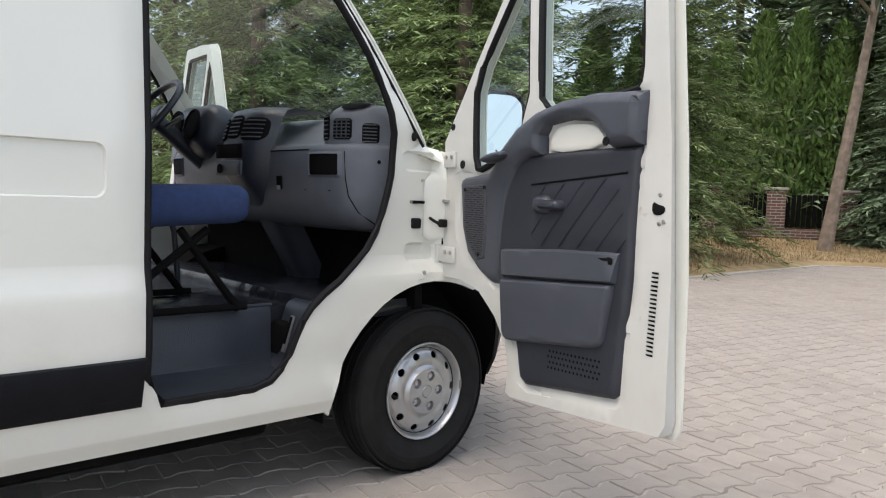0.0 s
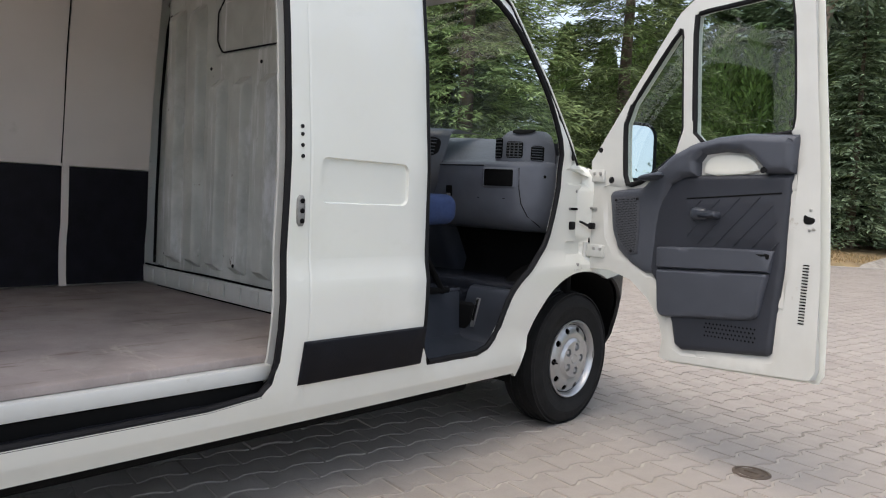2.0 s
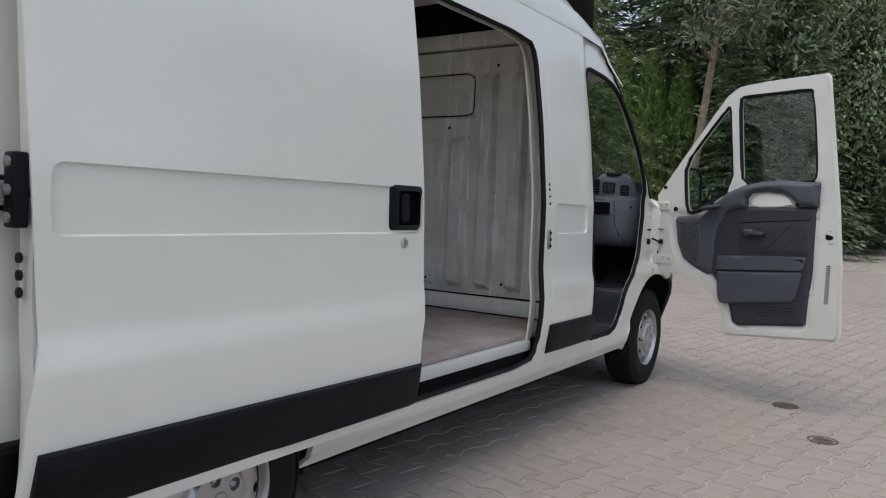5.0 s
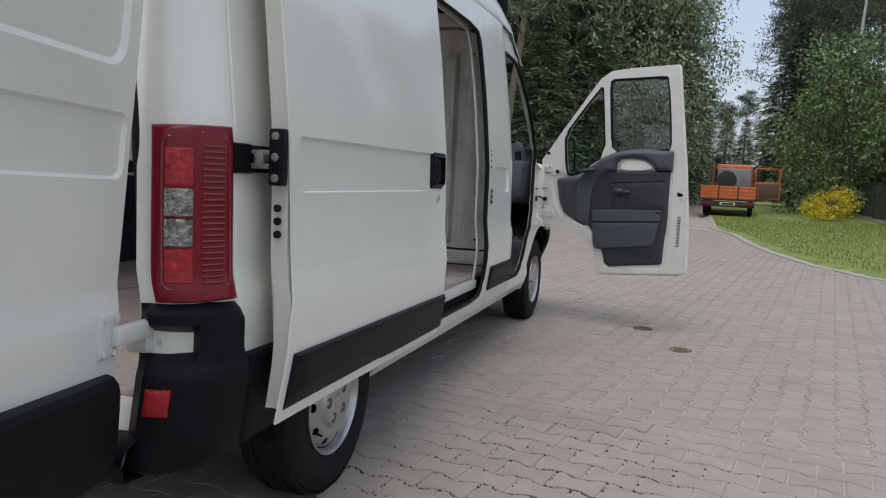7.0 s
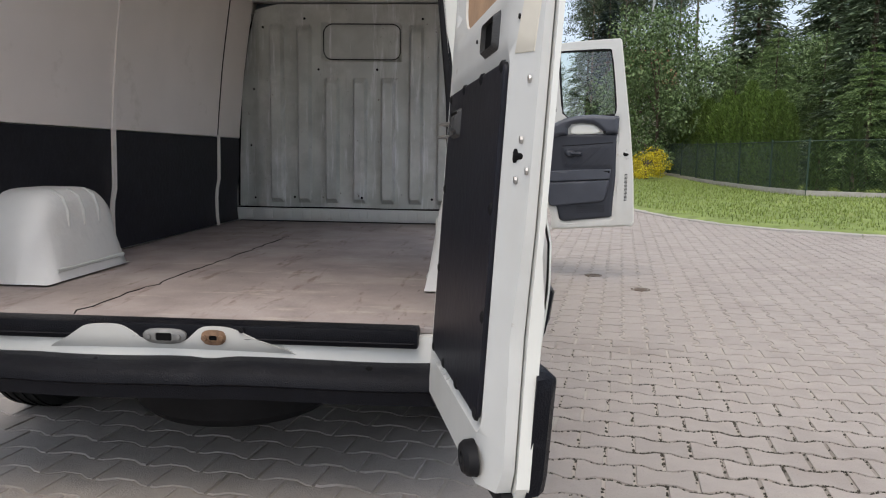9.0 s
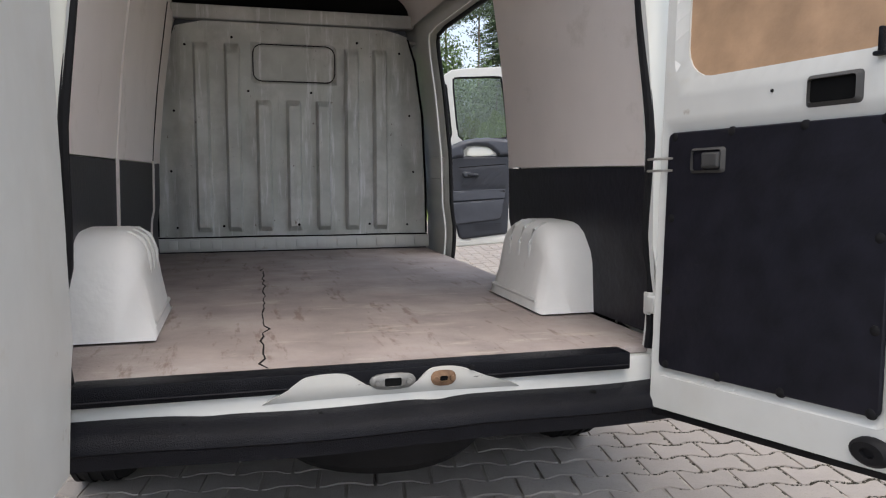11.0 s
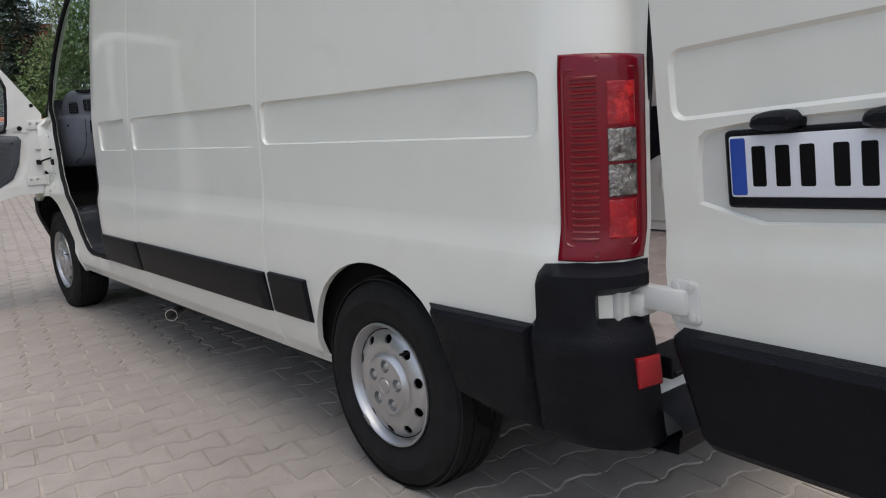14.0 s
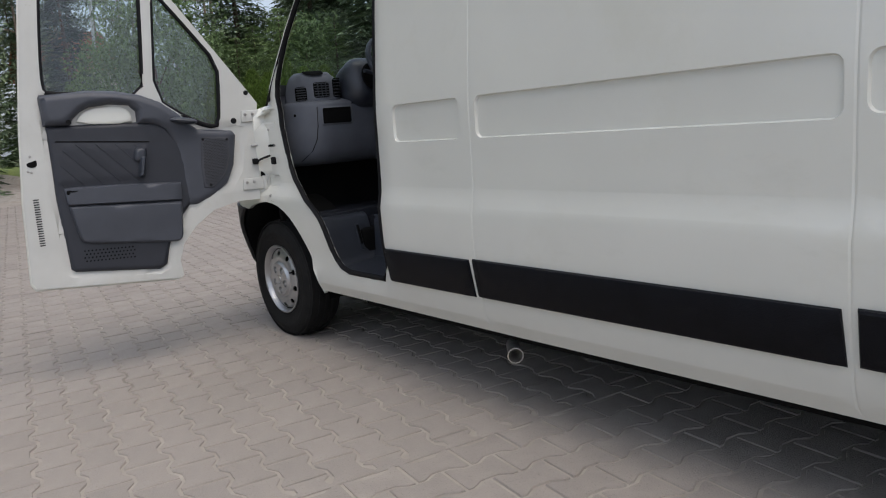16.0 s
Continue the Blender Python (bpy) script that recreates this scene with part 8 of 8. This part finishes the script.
# ---- green wire fence on the right ----
WIRE = mat("green_coated_wire", (0.02, 0.045, 0.03), 0.6)
wf = thing("wire_fence", "low green chain-link fence along the verge", "fence")
WP = [(8.6, 33.0), (8.55, 30.5), (8.5, 28.0), (8.45, 25.5), (8.4, 23.0), (8.4, 20.5), (8.45, 18.0), (8.7, 16.2), (10.4, 15.2), (12.6, 15.3), (14.8, 15.5), (17.0, 15.7), (19.5, 15.9)]
for k, (x, y) in enumerate(WP):
    z = bank(x, y)
    bm = bmesh.new()
    tube(bm, [Vector((x, y, z - 0.1)), Vector((x, y, z + 1.42))], 0.025, 8)
    part("post", bm, WIRE, wf)
    if k:
        x0, y0 = WP[k - 1]
        z0 = bank(x0, y0)
        bm = bmesh.new()
        L = math.hypot(x - x0, y - y0)
        n = int(L / 0.075)
        rows = int(1.35 / 0.075)
        for sg in (-1, 1):
            for i in range(-rows, n):
                t0, t1 = max(0, i) / n, min(n, i + rows) / n
                h0, h1 = (max(0, i) - i) * 0.075, (min(n, i + rows) - i) * 0.075
                if sg < 0:
                    h0, h1 = 1.35 - h0, 1.35 - h1
                a = Vector((x0 + (x - x0) * t0, y0 + (y - y0) * t0, z0 + (z - z0) * t0 + h0))
                b = Vector((x0 + (x - x0) * t1, y0 + (y - y0) * t1, z0 + (z - z0) * t1 + h1))
                if (a - b).length > 0.02:
                    tube(bm, [a, b], 0.0035, 3)
        tagged(part("mesh_panel", bm, WIRE, wf, "green wire mesh"), kind="stuff")
        bm = bmesh.new()
        tube(bm, [Vector((x0, y0, z0 + 1.36)), Vector((x, y, z + 1.36))], 0.012, 6)
        part("top_rail", bm, WIRE, wf)
        bm = bmesh.new()
        box(bm, (0, -0.03, -0.1), (L, 0.03, 0.14), 0.01)
        o = part("fence_plinth", bm, KERB, wf)
        o.matrix_basis = pose(x0, y0, min(z, z0), 0, 0, math.degrees(math.atan2(y - y0, x - x0)))

# ---- street lamp ----
lp = thing("street_lamp", "tall grey street lamp post with a short arm", "street lamp")
GALV = mat("galvanised_steel", (0.42, 0.43, 0.43), 0.5, 0.5, var=0.1)
bm = bmesh.new()
tube(bm, [Vector((11.0, 51.0, 0.2)), Vector((11.9, 51.0, 15.0))], [0.13, 0.07], 10)
part("post", bm, GALV, lp)
bm = bmesh.new()
tube(bm, [Vector((11.9, 51.0, 14.9)), Vector((11.2, 51.0, 15.3)), Vector((10.2, 51.0, 15.35))], 0.05, 8)
part("arm", bm, GALV, lp)
bm = bmesh.new()
box(bm, (9.5, 50.85, 15.25), (10.3, 51.15, 15.42), 0.05)
part("lamp_head", bm, GALV, lp)

# ---- house with a red roof behind the trees ----
hs = thing("house", "house with a red tiled roof behind the trees", "house")
TILE = mat("red_roof_tiles", (0.34, 0.13, 0.09), 0.8, var=0.25, scale=3, bump=0.6, bscale=6)
bm = bmesh.new()
box(bm, (10.2, 62.0, 0.2), (15.8, 70.0, 7.4), 0.02)
part("wall", bm, mat("cream_render", (0.5, 0.46, 0.38), 0.9), hs)
for sg in (-1, 1):
    bm = bmesh.new()
    y0, y1 = (61.4, 66.0) if sg < 0 else (70.6, 66.0)
    vs = [bm.verts.new(v) for v in ((9.8, y0, 7.2), (16.2, y0, 7.2), (16.2, y1, 10.6), (9.8, y1, 10.6), (9.8, y0, 7.0), (16.2, y0, 7.0), (16.2, y1, 10.4), (9.8, y1, 10.4))]
    for f in ((0, 1, 2, 3), (7, 6, 5, 4), (0, 4, 5, 1), (3, 2, 6, 7), (0, 3, 7, 4), (1, 5, 6, 2)):
        bm.faces.new([vs[i] for i in f])
    rf = part("roof", bm, TILE, hs, "red tiled roof slope")
    for k in range(16):
        bm = bmesh.new()
        t = (k + 0.5) / 16
        box(bm, (9.8, -0.03, -0.02), (16.2, 0.03, 0.04), 0.01, 1, pose(0, y0 + (y1 - y0) * t, 7.2 + 3.4 * t + 0.02))
        part("tile_course", bm, TILE, rf)
for x in (11.2, 13, 14.8):
    bm = bmesh.new()
    box(bm, (x - 0.6, 61.94, 4.5), (x + 0.6, 62.02, 5.9), 0.02)
    part("window", bm, UNDER, hs)

# ---- orange works truck ----
tk = thing("pickup_truck", "orange dropside works truck with a dark winch", "truck")
TM = pose(3.5, 26.6, bank(3.5, 26.6) + 0.02, 0, 0, -4)


def tpart(name, bm, m, parent=None, label=""):
    o = part(name, bm, m, parent or tk, label)
    if not parent:
        o.matrix_basis = TM
    return o


DARK = mat("grimy_dark_steel", (0.04, 0.038, 0.036), 0.7, 0.3, var=0.3, scale=6)
for k in range(4):
    bm = bmesh.new()
    box(bm, (-1.0, 0.0, 0.62 + 0.115 * k), (1.0, 0.035, 0.725 + 0.115 * k), 0.012)
    tpart("tailgate_board", bm, ORANGE, None, "orange dropside board")
for x in (-1.0, 0.965):
    bm = bmesh.new()
    box(bm, (x, 0.035, 0.62), (x + 0.035, 2.9, 1.07), 0.01)
    tpart("side_board", bm, ORANGE)
for x in (-0.98, -0.33, 0.33, 0.95):
    bm = bmesh.new()
    box(bm, (x - 0.02, -0.015, 0.6), (x + 0.03, 0.0, 1.08), 0.005)
    tpart("board_hinge", bm, DARK)
bm = bmesh.new()
box(bm, (-0.98, 0.0, 0.55), (0.98, 2.95, 0.625), 0.01)
tpart("bed_floor", bm, DARK)
bm = bmesh.new()
box(bm, (-0.92, 0.0, 0.32), (0.92, 0.12, 0.52), 0.02)
tpart("rear_bar", bm, DARK)
for x in (-0.72, 0.72):
    bm = bmesh.new()
    box(bm, (x - 0.16, -0.02, 0.36), (x + 0.16, 0.0, 0.46), 0.01)
    tpart("tail_light", bm, REDLENS)
bm = bmesh.new()
box(bm, (-0.26, -0.025, 0.38), (0.26, -0.005, 0.48), 0.005)
tpart("number_plate", bm, mat("plain_white_plate", (0.6, 0.6, 0.58), 0.5))
bm = bmesh.new()
box(bm, (-0.2, -0.028, 0.40), (0.2, -0.024, 0.46), 0.001)
tpart("bar", bm, UNDER)
for x in (-0.86, 0.68):
    for y in (0.75, 3.6):
        bm = bmesh.new()
        lathe(bm, [(0.1, 0), (0.22, 0.0), (0.31, 0.02), (0.33, 0.09), (0.31, 0.17), (0.1, 0.18)], pose(x, y, 0.33, 0, 90, 0), 24)
        tpart("wheel", bm, TYRE)
bm = bmesh.new()
sub = bmesh.new()
box(sub, (-0.85, 3.0, 0.6), (0.85, 4.8, 1.95), 0.1, 3)
for v in sub.verts:
    if v.co.z > 1.3:
        v.co.x *= 0.9
merge(bm, sub)
cab = tpart("cab", bm, ORANGE, None, "orange truck cab")
bm = bmesh.new()
box(bm, (-0.6, 2.98, 1.25), (0.6, 3.0, 1.75), 0.02)
tpart("rear_window", bm, UNDER)
bm = bmesh.new()
sub = bmesh.new()
box(sub, (0.88, 3.35, 0.62), (1.85, 3.41, 1.3), 0.02)
merge(bm, sub)
for a, b in (((0.88, 1.3), (0.93, 1.85)), ((0.88, 1.80), (1.8, 1.86)), ((1.76, 1.3), (1.82, 1.86))):
    box(bm, (a[0], 3.35, a[1]), (b[0], 3.41, b[1]), 0.01)
tpart("open_door", bm, ORANGE, None, "orange cab door standing open")
bm = bmesh.new()
box(bm, (0.95, 3.33, 0.68), (1.78, 3.349, 1.24), 0.02)
tpart("door_lining", bm, mat("brown_door_lining", (0.12, 0.08, 0.06), 0.8), None)
bm = bmesh.new()
lathe(bm, [(0.12, -0.45), (0.34, -0.43), (0.34, -0.38), (0.14, -0.36), (0.14, 0.36), (0.34, 0.38), (0.34, 0.43), (0.12, 0.45)], pose(-0.1, 1.2, 1.3, 0, 90, 90), 24)
tpart("winch_drum", bm, DARK, None, "dark cable drum")
bm = bmesh.new()
box(bm, (-0.5, 1.6, 0.65), (0.75, 2.7, 1.75), 0.08)
tpart("machine_body", bm, mat("dull_grey_machine", (0.2, 0.2, 0.2), 0.6, 0.3, var=0.2, scale=4), None)
for x in (-0.8, -0.65):
    bm = bmesh.new()
    tube(bm, [Vector((x, 0.5, 0.63)), Vector((x + 0.05, 1.6, 1.6)), Vector((x + 0.15, 2.6, 2.15))], 0.05, 8)
    tpart("crane_arm", bm, DARK, None)
bm = bmesh.new()
lathe(bm, [(0.16, -0.1), (0.18, 0), (0.16, 0.1)], pose(-0.5, 2.2, 2.15, 0, 90, 0), 14)
tpart("pulley", bm, DARK, None)
